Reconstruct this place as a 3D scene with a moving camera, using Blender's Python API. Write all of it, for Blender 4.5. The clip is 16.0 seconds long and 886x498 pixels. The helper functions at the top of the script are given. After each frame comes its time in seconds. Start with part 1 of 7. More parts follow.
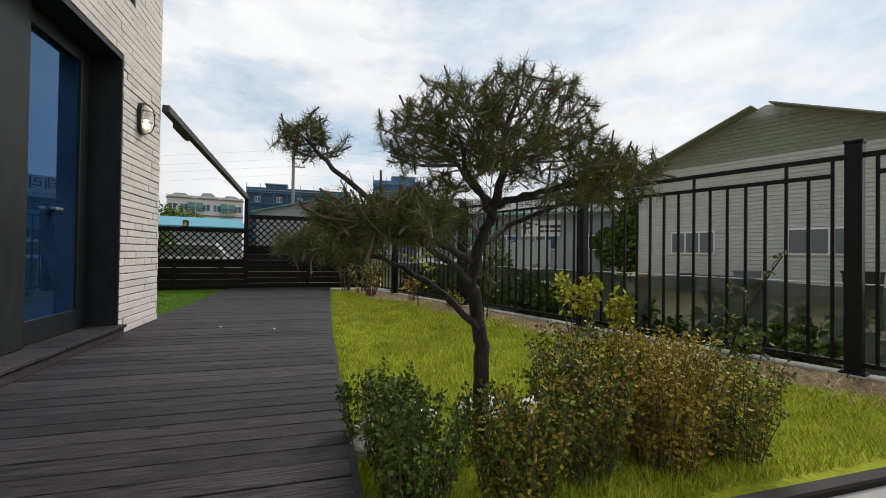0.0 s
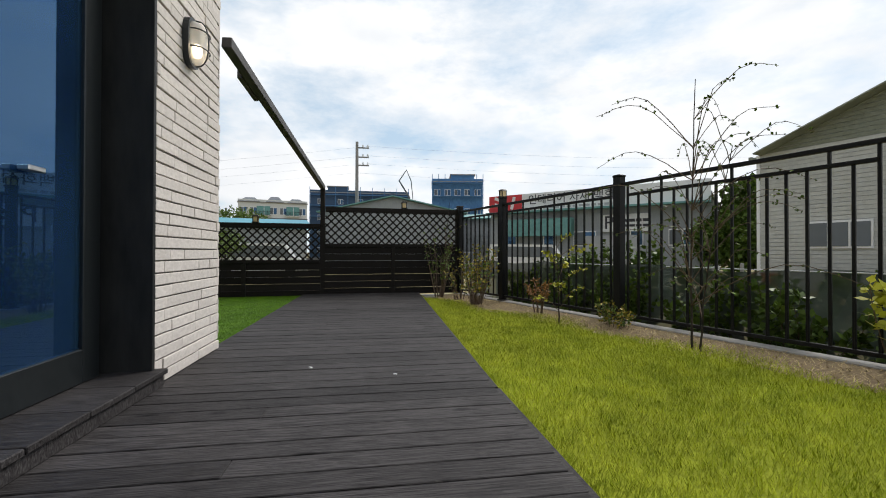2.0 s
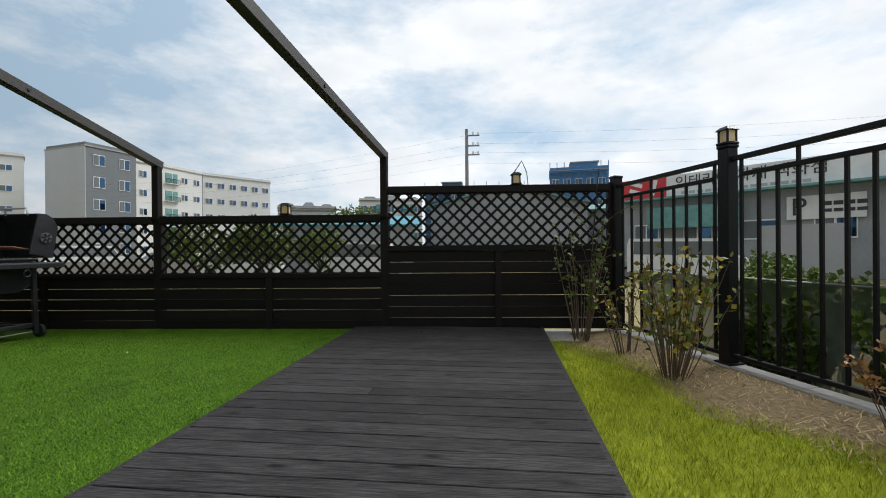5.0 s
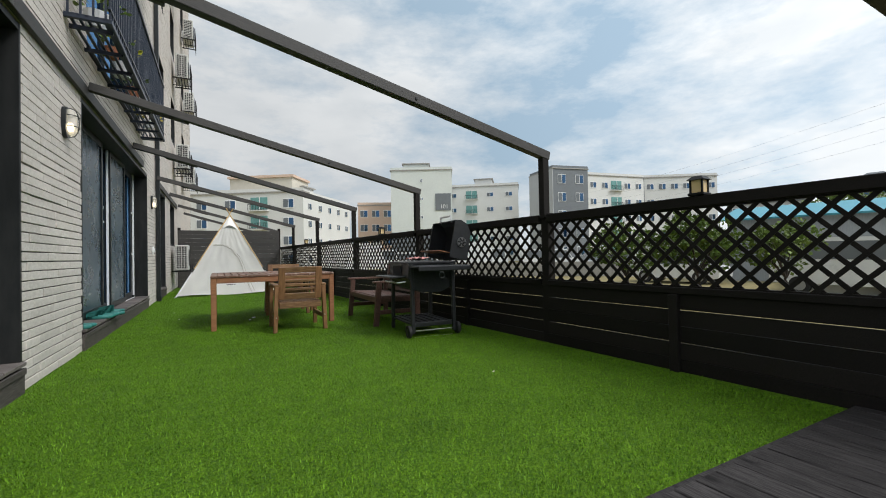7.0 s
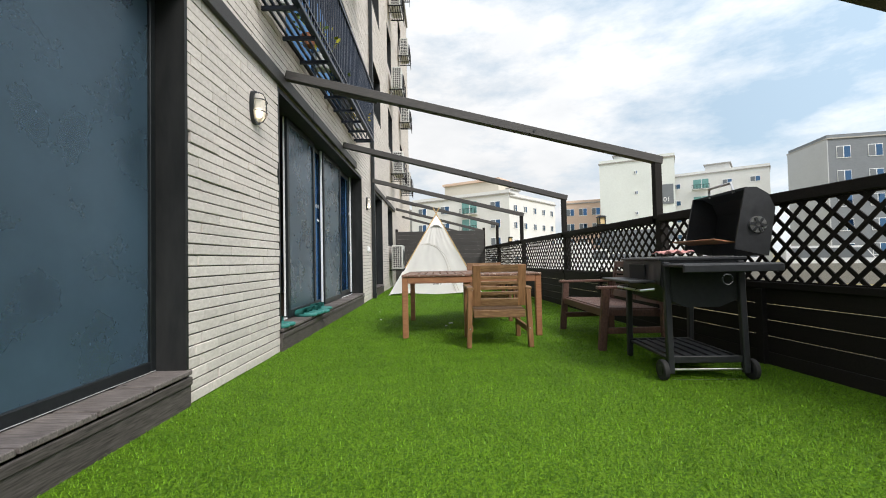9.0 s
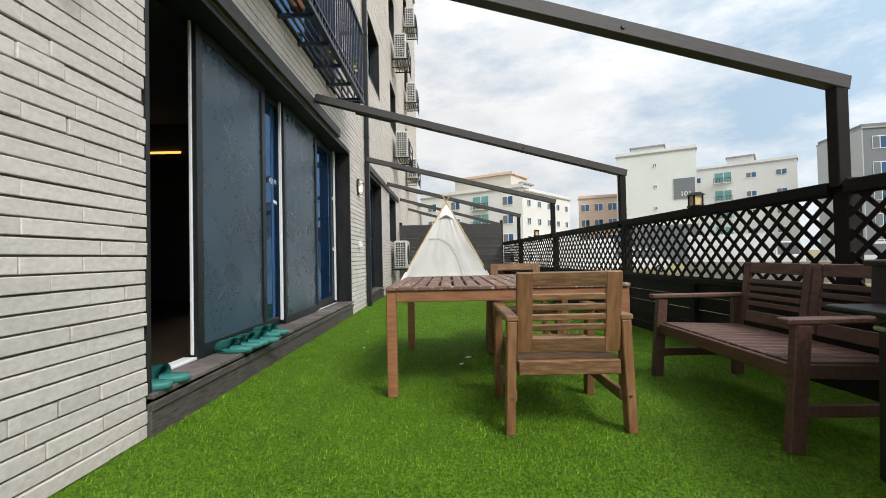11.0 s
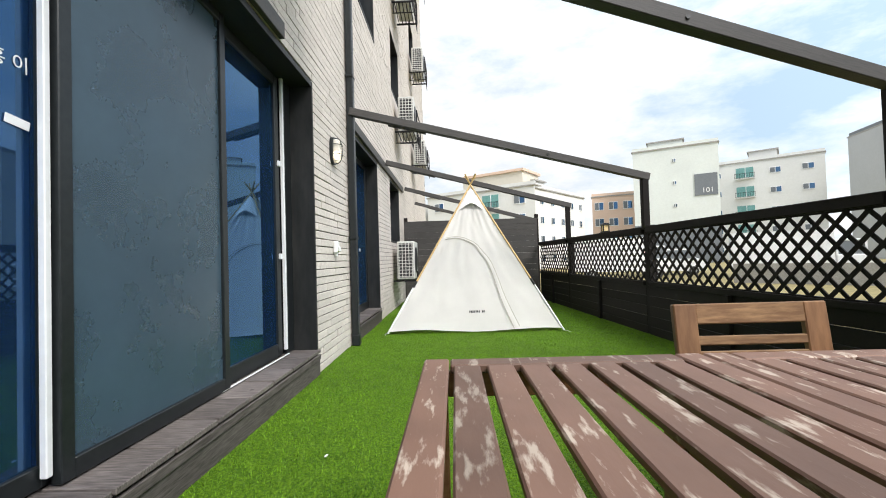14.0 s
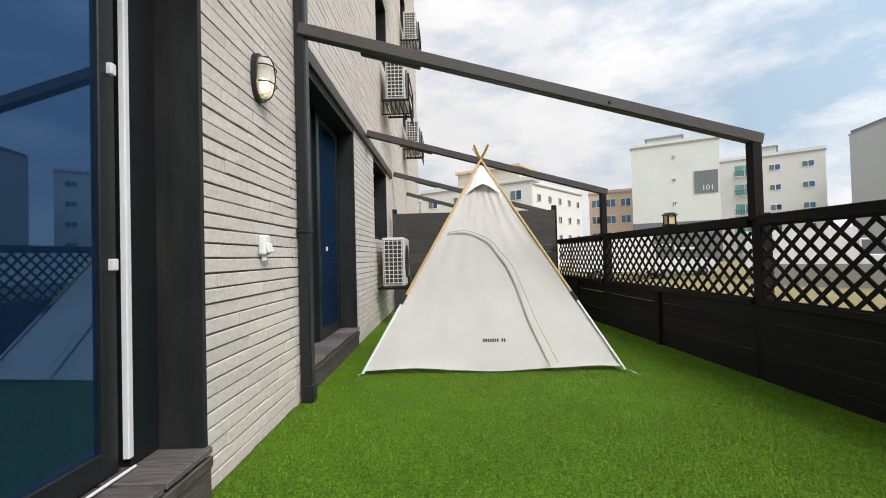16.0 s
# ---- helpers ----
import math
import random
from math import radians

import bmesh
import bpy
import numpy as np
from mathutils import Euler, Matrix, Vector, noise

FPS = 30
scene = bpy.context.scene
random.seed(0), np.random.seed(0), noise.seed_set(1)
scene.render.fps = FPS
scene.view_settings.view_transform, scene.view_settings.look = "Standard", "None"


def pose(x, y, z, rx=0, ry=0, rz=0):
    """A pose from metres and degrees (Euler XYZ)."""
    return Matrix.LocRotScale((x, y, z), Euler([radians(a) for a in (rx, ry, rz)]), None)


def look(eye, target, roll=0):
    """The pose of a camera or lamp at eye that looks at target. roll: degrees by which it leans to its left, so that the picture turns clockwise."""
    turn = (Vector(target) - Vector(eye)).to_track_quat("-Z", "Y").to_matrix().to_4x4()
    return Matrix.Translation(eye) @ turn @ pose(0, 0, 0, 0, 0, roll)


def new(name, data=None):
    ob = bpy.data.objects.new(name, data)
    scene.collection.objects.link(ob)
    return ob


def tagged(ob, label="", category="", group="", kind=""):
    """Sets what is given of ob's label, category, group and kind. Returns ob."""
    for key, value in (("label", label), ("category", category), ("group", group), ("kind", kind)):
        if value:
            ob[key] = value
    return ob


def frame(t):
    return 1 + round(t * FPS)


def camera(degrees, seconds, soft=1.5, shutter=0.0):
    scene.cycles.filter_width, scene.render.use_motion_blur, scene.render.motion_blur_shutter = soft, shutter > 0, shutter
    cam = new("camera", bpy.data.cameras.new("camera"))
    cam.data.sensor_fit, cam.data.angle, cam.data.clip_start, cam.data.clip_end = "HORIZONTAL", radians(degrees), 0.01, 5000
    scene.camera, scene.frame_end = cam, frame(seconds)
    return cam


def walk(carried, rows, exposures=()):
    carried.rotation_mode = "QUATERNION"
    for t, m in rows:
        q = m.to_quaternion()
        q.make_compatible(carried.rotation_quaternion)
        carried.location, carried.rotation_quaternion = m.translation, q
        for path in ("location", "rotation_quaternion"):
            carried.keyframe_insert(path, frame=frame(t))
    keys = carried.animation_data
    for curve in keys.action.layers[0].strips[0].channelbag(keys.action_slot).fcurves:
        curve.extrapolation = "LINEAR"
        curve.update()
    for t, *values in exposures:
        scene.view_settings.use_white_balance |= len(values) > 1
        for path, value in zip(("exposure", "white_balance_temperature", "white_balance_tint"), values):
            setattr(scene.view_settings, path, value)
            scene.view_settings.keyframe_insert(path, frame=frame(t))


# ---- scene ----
cam = camera(92.7, 16.0, soft=1.0)
PATH = [
    (0, (-6.005, -0.741, 0.887), (-4.088, -1.311, 0.909), 0.8),
    (0.5, (-5.561, -0.407, 0.829), (-3.688, -1.108, 0.862), 0.3),
    (1, (-5.022, -0.244, 0.825), (-3.154, -0.961, 0.85), 0.2),
    (1.5, (-4.45, -0.135, 0.825), (-2.501, -0.585, 0.845), 0.1),
    (2, (-3.846, -0.164, 0.846), (-1.871, -0.482, 0.862), 0.1),
    (2.5, (-3.26, -0.185, 0.848), (-1.271, -0.392, 0.868), -0.1),
    (3, (-2.695, -0.249, 0.856), (-0.701, -0.404, 0.873), -0.3),
    (5.5, (0.184, -0.45, 0.996), (2.12, 0.05, 0.988), -0.7),
    (6, (0.66, -0.316, 0.975), (2.436, 0.602, 0.976), -1.0),
    (6.3, (0.909, -0.187, 0.964), (2.473, 1.061, 0.977), -1.1),
    (6.5, (1.049, -0.083, 0.994), (2.458, 1.337, 1.003), -1.4),
    (7, (1.315, 0.114, 0.979), (2.255, 1.879, 1.007), -1.1),
    (7.5, (1.473, 0.264, 0.955), (1.796, 2.237, 1.003), -1.1),
    (8, (1.573, 0.674, 0.994), (1.685, 2.67, 1.049), -1.2),
    (8.5, (1.626, 1.145, 1.009), (1.69, 3.144, 1.06), -1.2),
    (9, (1.655, 1.612, 0.918), (1.68, 3.611, 0.971), -1.2),
    (11.5, (1.651, 4.313, 0.977), (1.626, 6.313, 1.003), -1.2),
    (12, (1.602, 4.863, 1.058), (1.573, 6.863, 1.072), -1.2),
    (12.5, (1.513, 5.372, 1.081), (1.474, 7.372, 1.104), -1.3),
    (13, (1.447, 5.869, 1.1), (1.412, 7.868, 1.123), -1.4),
    (13.5, (1.368, 6.37, 1.078), (1.327, 8.369, 1.118), -1.7),
    (14, (1.32, 6.922, 1.055), (1.268, 8.921, 1.102), -1.7),
    (14.5, (1.269, 7.421, 1.055), (1.216, 9.42, 1.099), -1.6),
    (15, (1.227, 7.937, 1.056), (1.179, 9.936, 1.104), -1.4),
    (15.5, (1.163, 8.413, 1.088), (1.131, 10.412, 1.131), -1.0),
    (16, (1.185, 8.873, 1.119), (1.165, 10.872, 1.154), -1.5),
]
walk(cam, [(t, look(eye, target, roll)) for t, eye, target, roll in PATH],
     [(0, -0.42, 6500, 10), (1, -0.02, 6500, 10), (1.5, -0.06, 6500, 10), (2, -0.28, 6460, 10), (3, -0.32, 6400, 9), (5.5, -0.36, 6300, 9), (6.2, -0.33, 6300, 9), (7, -0.26, 6330, 8), (8.5, -0.06, 6440, 9), (9, 0.22, 6480, 10),
      (11.5, 0.10, 6480, 10), (12, 0.12, 6480, 10), (12.5, 0.28, 6480, 10), (13, 0.38, 6480, 11), (14, 0.42, 6430, 10), (15, 0.28, 6460, 11), (16, 0.06, 6560, 12)])

# ---- world, sun ----
world = bpy.data.worlds.new("world")
scene.world = world
world.use_nodes = True
wn, wl = world.node_tree.nodes, world.node_tree.links
bg = wn["Background"]
sky = wn.new("ShaderNodeTexSky")
sky.sky_type = "NISHITA"
sky.sun_disc = False
sky.sun_elevation = radians(46)
sky.sun_rotation = radians(144)
bg.inputs[1].default_value = 0.11
tc = wn.new("ShaderNodeTexCoord")
mp = wn.new("ShaderNodeMapping")
mp.inputs["Scale"].default_value = (1.2, 1.2, 3.0)
wl.new(tc.outputs["Generated"], mp.inputs[0])
cn = wn.new("ShaderNodeTexNoise")
cn.inputs["Scale"].default_value = 1.9
cn.inputs["Detail"].default_value = 7
cn.inputs["Roughness"].default_value = 0.62
wl.new(mp.outputs[0], cn.inputs["Vector"])
cr = wn.new("ShaderNodeValToRGB")
cr.color_ramp.elements[0].position, cr.color_ramp.elements[1].position = 0.35, 0.56
wl.new(cn.outputs["Fac"], cr.inputs[0])
cn2 = wn.new("ShaderNodeTexNoise")
cn2.inputs["Scale"].default_value = 5.5
cn2.inputs["Detail"].default_value = 6
wl.new(mp.outputs[0], cn2.inputs["Vector"])
cc = wn.new("ShaderNodeValToRGB")
cc.color_ramp.elements[0].position, cc.color_ramp.elements[1].position = 0.35, 0.65
cc.color_ramp.elements[0].color, cc.color_ramp.elements[1].color = (8.9, 9.1, 9.3, 1), (10.2, 10.25, 10.3, 1)
wl.new(cn2.outputs["Fac"], cc.inputs[0])
blue = wn.new("ShaderNodeMix")
blue.data_type = "RGBA"
blue.inputs[0].default_value = 0.68
wl.new(sky.outputs[0], blue.inputs[6])
blue.inputs[7].default_value = (5.9, 7.6, 9.0, 1)
wm = wn.new("ShaderNodeMix")
wm.data_type = "RGBA"
wl.new(cr.outputs[0], wm.inputs[0])
wl.new(blue.outputs[2], wm.inputs[6])
wl.new(cc.outputs[0], wm.inputs[7])
# thin cloud is brighter round the veiled sun and dimmer away from it
SUN_DIR = Vector((8.5, -11.5, 15)).normalized()
toward = wn.new("ShaderNodeVectorMath")
toward.operation = "DOT_PRODUCT"
wl.new(tc.outputs["Generated"], toward.inputs[0])
toward.inputs[1].default_value = SUN_DIR
halo = wn.new("ShaderNodeMapRange")
halo.interpolation_type = "SMOOTHSTEP"
for k, v in ((1, -0.45), (2, 0.55), (3, 0.72), (4, 1.16)):
    halo.inputs[k].default_value = v
wl.new(toward.outputs["Value"], halo.inputs[0])
glare = wn.new("ShaderNodeVectorMath")
glare.operation = "SCALE"
wl.new(wm.outputs[2], glare.inputs[0])
wl.new(halo.outputs[0], glare.inputs["Scale"])
wl.new(glare.outputs[0], bg.inputs[0])

sun_data = bpy.data.lights.new("sun", "SUN")
sun_data.energy, sun_data.angle, sun_data.color = 3.1, radians(22), (1.0, 0.955, 0.905)
sun = new("sun", sun_data)
sun.matrix_world = look((8.5, -11.5, 15), (0, 0, 0))

# ---- materials ----
def mat(name, c1, c2=None, scale=8.0, stretch=(1, 1, 1), rough=0.6, bump=0.15, metal=0.0, rnd=0.0, island=0.0,
        blotch=0.15, blotch_scale=1.2, lo=0.3, hi=0.7, dist=0.003, coat=0.0, detail=5.0, rvar=0.1):
    m = bpy.data.materials.new(name)
    m.use_nodes = True
    n, l = m.node_tree.nodes, m.node_tree.links
    b = n["Principled BSDF"]
    c2 = c2 or c1
    t = n.new("ShaderNodeTexCoord")
    info = n.new("ShaderNodeObjectInfo")
    geo = n.new("ShaderNodeNewGeometry")
    shift = n.new("ShaderNodeVectorMath")
    shift.operation = "MULTIPLY_ADD"
    l.new(info.outputs["Random"], shift.inputs[0])
    shift.inputs[1].default_value = (17.3, 9.1, 5.7)
    l.new(t.outputs["Object"], shift.inputs[2])
    mpg = n.new("ShaderNodeMapping")
    mpg.inputs["Scale"].default_value = stretch
    l.new(shift.outputs[0], mpg.inputs[0])
    nz = n.new("ShaderNodeTexNoise")
    nz.inputs["Scale"].default_value, nz.inputs["Detail"].default_value = scale, detail
    nz.inputs["Roughness"].default_value = 0.6
    l.new(mpg.outputs[0], nz.inputs["Vector"])
    ramp = n.new("ShaderNodeValToRGB")
    ramp.color_ramp.elements[0].position, ramp.color_ramp.elements[1].position = lo, hi
    ramp.color_ramp.elements[0].color, ramp.color_ramp.elements[1].color = (*c1, 1), (*c2, 1)
    l.new(nz.outputs["Fac"], ramp.inputs[0])
    big = n.new("ShaderNodeTexNoise")
    big.inputs["Scale"].default_value, big.inputs["Detail"].default_value = blotch_scale, 3
    l.new(shift.outputs[0], big.inputs["Vector"])
    val = n.new("ShaderNodeMath")
    val.operation = "MULTIPLY_ADD"
    l.new(big.outputs["Fac"], val.inputs[0])
    val.inputs[1].default_value, val.inputs[2].default_value = 2 * blotch, 1 - blotch
    last = val.outputs[0]
    for src, amount in ((info.outputs["Random"], rnd), (geo.outputs["Random Per Island"], island)):
        if amount:
            k = n.new("ShaderNodeMath")
            k.operation = "MULTIPLY_ADD"
            l.new(src, k.inputs[0])
            k.inputs[1].default_value, k.inputs[2].default_value = 2 * amount, 1 - amount
            k2 = n.new("ShaderNodeMath")
            k2.operation = "MULTIPLY"
            l.new(last, k2.inputs[0])
            l.new(k.outputs[0], k2.inputs[1])
            last = k2.outputs[0]
    hsv = n.new("ShaderNodeHueSaturation")
    l.new(last, hsv.inputs["Value"])
    l.new(ramp.outputs[0], hsv.inputs["Color"])
    l.new(hsv.outputs[0], b.inputs["Base Color"])
    rr = n.new("ShaderNodeMath")
    rr.operation = "MULTIPLY_ADD"
    l.new(nz.outputs["Fac"], rr.inputs[0])
    rr.inputs[1].default_value, rr.inputs[2].default_value = 2 * rvar, rough - rvar
    l.new(rr.outputs[0], b.inputs["Roughness"])
    b.inputs["Metallic"].default_value = metal
    b.inputs["Coat Weight"].default_value = coat
    if bump:
        bp = n.new("ShaderNodeBump")
        bp.inputs["Strength"].default_value, bp.inputs["Distance"].default_value = bump, dist
        l.new(nz.outputs["Fac"], bp.inputs["Height"])
        l.new(bp.outputs[0], b.inputs["Normal"])
    return m


def leafmat(name, c1, c2, rough=0.5):
    m = mat(name, c1, c2, 6, rough=rough, bump=0, island=0.35, blotch=0.25, blotch_scale=3)
    b = m.node_tree.nodes["Principled BSDF"]
    b.inputs["Specular IOR Level"].default_value = 0.18
    return m


def glassmat(name, tint, gloss=0.1, blue_haze=0.0):
    m = bpy.data.materials.new(name)
    m.use_nodes = True
    n, l = m.node_tree.nodes, m.node_tree.links
    n.remove(n["Principled BSDF"])
    tr = n.new("ShaderNodeBsdfTransparent")
    tr.inputs[0].default_value = (*tint, 1)
    gl = n.new("ShaderNodeBsdfGlossy")
    gl.inputs["Roughness"].default_value = 0.015
    gl.inputs["Color"].default_value = (0.30, 0.58, 1.0, 1)
    fr = n.new("ShaderNodeFresnel")
    fr.inputs[0].default_value = 1.6
    ad = n.new("ShaderNodeMath")
    ad.operation = "ADD"
    ad.use_clamp = True
    l.new(fr.outputs[0], ad.inputs[0])
    ad.inputs[1].default_value = gloss
    mx = n.new("ShaderNodeMixShader")
    l.new(ad.outputs[0], mx.inputs[0])
    l.new(tr.outputs[0], mx.inputs[1])
    l.new(gl.outputs[0], mx.inputs[2])
    last = mx.outputs[0]
    # Painted blue haze: diffuse colour for the film's tint and reflected sky.
    if blue_haze:
        t = n.new("ShaderNodeTexCoord")
        nz = n.new("ShaderNodeTexNoise")
        nz.inputs["Scale"].default_value, nz.inputs["Detail"].default_value, nz.inputs["Roughness"].default_value = 1.3, 2, 0.5
        l.new(t.outputs["Object"], nz.inputs["Vector"])
        amount = n.new("ShaderNodeMath")
        amount.operation = "MULTIPLY"
        l.new(nz.outputs["Fac"], amount.inputs[0])
        amount.inputs[1].default_value = 2 * blue_haze
        df = n.new("ShaderNodeBsdfDiffuse")
        df.inputs[0].default_value = (0.045, 0.115, 0.21, 1)
        film = n.new("ShaderNodeMixShader")
        l.new(amount.outputs[0], film.inputs[0])
        l.new(last, film.inputs[1])
        l.new(df.outputs[0], film.inputs[2])
        last = film.outputs[0]
    l.new(last, n["Material Output"].inputs[0])
    return m


def veilmat(name, colour, cover, rough=0.6):
    """Woven mesh or film: partly see-through, partly a matt sheet."""
    m = mat(name, colour, tuple(c * 1.35 for c in colour), 3, rough=rough, bump=0, blotch=0.25)
    m.node_tree.nodes["Principled BSDF"].inputs["Specular IOR Level"].default_value = 0.1
    n, l = m.node_tree.nodes, m.node_tree.links
    tr = n.new("ShaderNodeBsdfTransparent")
    mx = n.new("ShaderNodeMixShader")
    mx.inputs[0].default_value = cover
    l.new(tr.outputs[0], mx.inputs[1])
    l.new(n["Principled BSDF"].outputs[0], mx.inputs[2])
    l.new(mx.outputs[0], n["Material Output"].inputs[0])
    return m


def glow(name, colour, strength):
    m = bpy.data.materials.new(name)
    m.use_nodes = True
    b = m.node_tree.nodes["Principled BSDF"]
    b.inputs["Base Color"].default_value = (*colour, 1)
    b.inputs["Emission Color"].default_value = (*colour, 1)
    b.inputs["Emission Strength"].default_value = strength
    b.inputs["Roughness"].default_value = 0.25
    return m


BRICK = mat("pale_brick", (0.53, 0.485, 0.445), (0.68, 0.63, 0.585), 30, (1, 1, 1.6), 0.85, 0.5, rnd=0.06, blotch=0.08, dist=0.002)
BRICK_FAR = mat("pale_brick_wall", (0.53, 0.485, 0.445), (0.68, 0.63, 0.585), 30, (1, 1, 1.6), 0.85, 0.4, island=0.06, blotch=0.12, blotch_scale=0.5, dist=0.002)
# Mortar with the shadow of the recessed brick joints put into its colour.
MORTAR = mat("shade_darkened_mortar", (0.10, 0.092, 0.085), (0.17, 0.158, 0.148), 40, rough=0.95, bump=0.4)
CHARCOAL = mat("charcoal_cladding", (0.018, 0.019, 0.0195), (0.032, 0.033, 0.033), 12, (1, 1, 0.25), 0.45, 0.1, blotch=0.25)
STAIN = mat("dark_stained_timber", (0.0085, 0.0075, 0.007), (0.019, 0.016, 0.0145), 9, (14, 1.2, 14), 0.62, 0.3, rnd=0.25, blotch=0.2, blotch_scale=3)
STAINX = mat("dark_stained_beam", (0.030, 0.028, 0.027), (0.060, 0.055, 0.052), 9, (1.2, 14, 14), 0.6, 0.3, rnd=0.2, blotch=0.25, blotch_scale=4)
DECK = mat("weathered_deck", (0.014, 0.0126, 0.0126), (0.076, 0.070, 0.070), 8, (20, 0.8, 8), 0.66, 0.6, rnd=0.26, blotch=0.42, blotch_scale=2.6, lo=0.36, hi=0.68, dist=0.004)
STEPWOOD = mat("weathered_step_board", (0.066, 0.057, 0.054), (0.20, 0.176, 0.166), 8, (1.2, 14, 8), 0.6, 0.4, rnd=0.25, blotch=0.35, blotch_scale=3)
# riser boards: the step wood at about 0.6 of its brightness
STEPRISER = mat("weathered_darker_riser_board", (0.040, 0.035, 0.033), (0.118, 0.105, 0.097), 8, (14, 1.2, 14), 0.65, 0.4, rnd=0.2, blotch=0.35, blotch_scale=3)
TURF = mat("artificial_turf", (0.046, 0.113, 0.005), (0.124, 0.235, 0.011), 70, rough=0.7, bump=1.0, lo=0.40, hi=0.62, blotch=0.22, blotch_scale=1.6, dist=0.02, detail=3)
BLADE_T = mat("turf_blade", (0.056, 0.140, 0.005), (0.148, 0.292, 0.012), 5, rough=0.5, bump=0, island=0.6, blotch=0.15)
LAWN = mat("lawn_soil", (0.20, 0.23, 0.015), (0.36, 0.40, 0.03), 30, rough=0.9, bump=0.8, blotch=0.25, dist=0.02)
BLADE_L = mat("lawn_blade", (0.22, 0.28, 0.012), (0.50, 0.53, 0.045), 4, rough=0.55, bump=0, island=0.35, blotch=0.38, blotch_scale=0.9)
SOIL = mat("bed_soil", (0.10, 0.066, 0.030), (0.24, 0.175, 0.085), 25, rough=0.95, bump=0.9, blotch=0.3, dist=0.02)
CONCRETE = mat("concrete", (0.27, 0.26, 0.24), (0.38, 0.37, 0.35), 18, rough=0.85, bump=0.3, blotch=0.2)
CONC_BROWN = mat("kerb_face", (0.13, 0.10, 0.07), (0.22, 0.18, 0.13), 18, rough=0.9, bump=0.4, blotch=0.25)
IRON = mat("black_painted_iron", (0.009, 0.009, 0.010), (0.016, 0.016, 0.017), 40, rough=0.42, bump=0.05, blotch=0.1)
for _m in (BLADE_T, BLADE_L, TURF, LAWN, DECK, STAIN, STEPWOOD, STEPRISER, IRON, CHARCOAL):
    _m.node_tree.nodes["Principled BSDF"].inputs["Specular IOR Level"].default_value = 0.15
RAILBLUE = mat("blue_black_rail", (0.012, 0.018, 0.035), (0.02, 0.03, 0.05), 30, rough=0.4, bump=0.04)
FRAME = mat("dark_aluminium", (0.013, 0.0165, 0.0185), (0.022, 0.026, 0.028), 30, rough=0.4, bump=0.02, metal=0.3, blotch=0.08)
WHITEPVC = mat("white_upvc", (0.74, 0.75, 0.76), (0.80, 0.81, 0.82), 20, rough=0.35, bump=0.02, blotch=0.06)
# the last value paints the blue haze over the door panes
GLASS = glassmat("blue_tinted_glass", (0.10, 0.22, 0.38), 0.12, 0.13)
GLASS_FAR = glassmat("window_glass", (0.10, 0.16, 0.2), 0.12)
# Mesh colour carries the blue reflection of the glass behind; the gloss adds sheen.
SCREEN = veilmat("insect_screen_glass_tint", (0.043, 0.073, 0.100), 0.82, 0.28)
SCREEN.node_tree.nodes["Principled BSDF"].inputs["Specular IOR Level"].default_value = 0.4
NET = veilmat("grey_plastic_sheet", (0.16, 0.19, 0.175), 0.78, 0.5)
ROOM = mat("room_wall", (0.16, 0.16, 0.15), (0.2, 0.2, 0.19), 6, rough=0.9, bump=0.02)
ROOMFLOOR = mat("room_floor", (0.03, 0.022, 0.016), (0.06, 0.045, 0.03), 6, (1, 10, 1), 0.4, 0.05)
# ceiling colour is a darker grey than the room walls
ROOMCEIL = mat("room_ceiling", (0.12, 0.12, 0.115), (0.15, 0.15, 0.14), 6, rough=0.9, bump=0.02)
BULB = glow("warm_bulb", (1.0, 0.82, 0.55), 6.0)
LEDWARM = glow("warm_led_strip", (1.0, 0.55, 0.12), 1.3)
DOWNLIGHT = glow("white_downlight", (1.0, 0.97, 0.92), 3.0)
FROST = veilmat("frosted_lamp_glass", (0.75, 0.73, 0.68), 0.36, 0.2)
LANTERNGLASS = mat("amber_lantern_glass", (0.62, 0.46, 0.22), (0.78, 0.6, 0.34), 6, rough=0.25, bump=0.02)
TABLEWOOD = mat("peeling_brown_table_slat", (0.165, 0.090, 0.062), (0.42, 0.345, 0.28), 8, (4.5, 1.0, 3), 0.58, 0.45, rnd=0.25, blotch=0.35, blotch_scale=4, lo=0.555, hi=0.64, dist=0.002, detail=9.0)
TABLEFRAME = mat("brown_table_frame", (0.21, 0.088, 0.040), (0.33, 0.155, 0.075), 7, (1.2, 8, 8), 0.5, 0.2, rnd=0.12, blotch=0.25, blotch_scale=4)
CHAIRWOOD = mat("brown_acacia", (0.145, 0.066, 0.027), (0.27, 0.138, 0.062), 6, (7, 7, 1.2), 0.5, 0.25, rnd=0.2, blotch=0.25, blotch_scale=4)
CHAIRSLAT = mat("worn_brown_slat", (0.150, 0.074, 0.030), (0.31, 0.18, 0.082), 8, (1.2, 12, 8), 0.55, 0.3, rnd=0.2, blotch=0.25, blotch_scale=5, lo=0.42, hi=0.72)
BENCHWOOD = mat("dark_brown_bench_wood", (0.060, 0.027, 0.020), (0.135, 0.068, 0.050), 6, (1.4, 9, 6), 0.5, 0.25, rnd=0.2, blotch=0.25, blotch_scale=4)
STEEL = mat("bright_bolt", (0.5, 0.5, 0.5), (0.6, 0.6, 0.6), 20, rough=0.3, metal=1.0, bump=0)
GRILLBLACK = mat("black_enamel", (0.012, 0.013, 0.015), (0.022, 0.023, 0.026), 25, rough=0.42, bump=0.05, blotch=0.2)
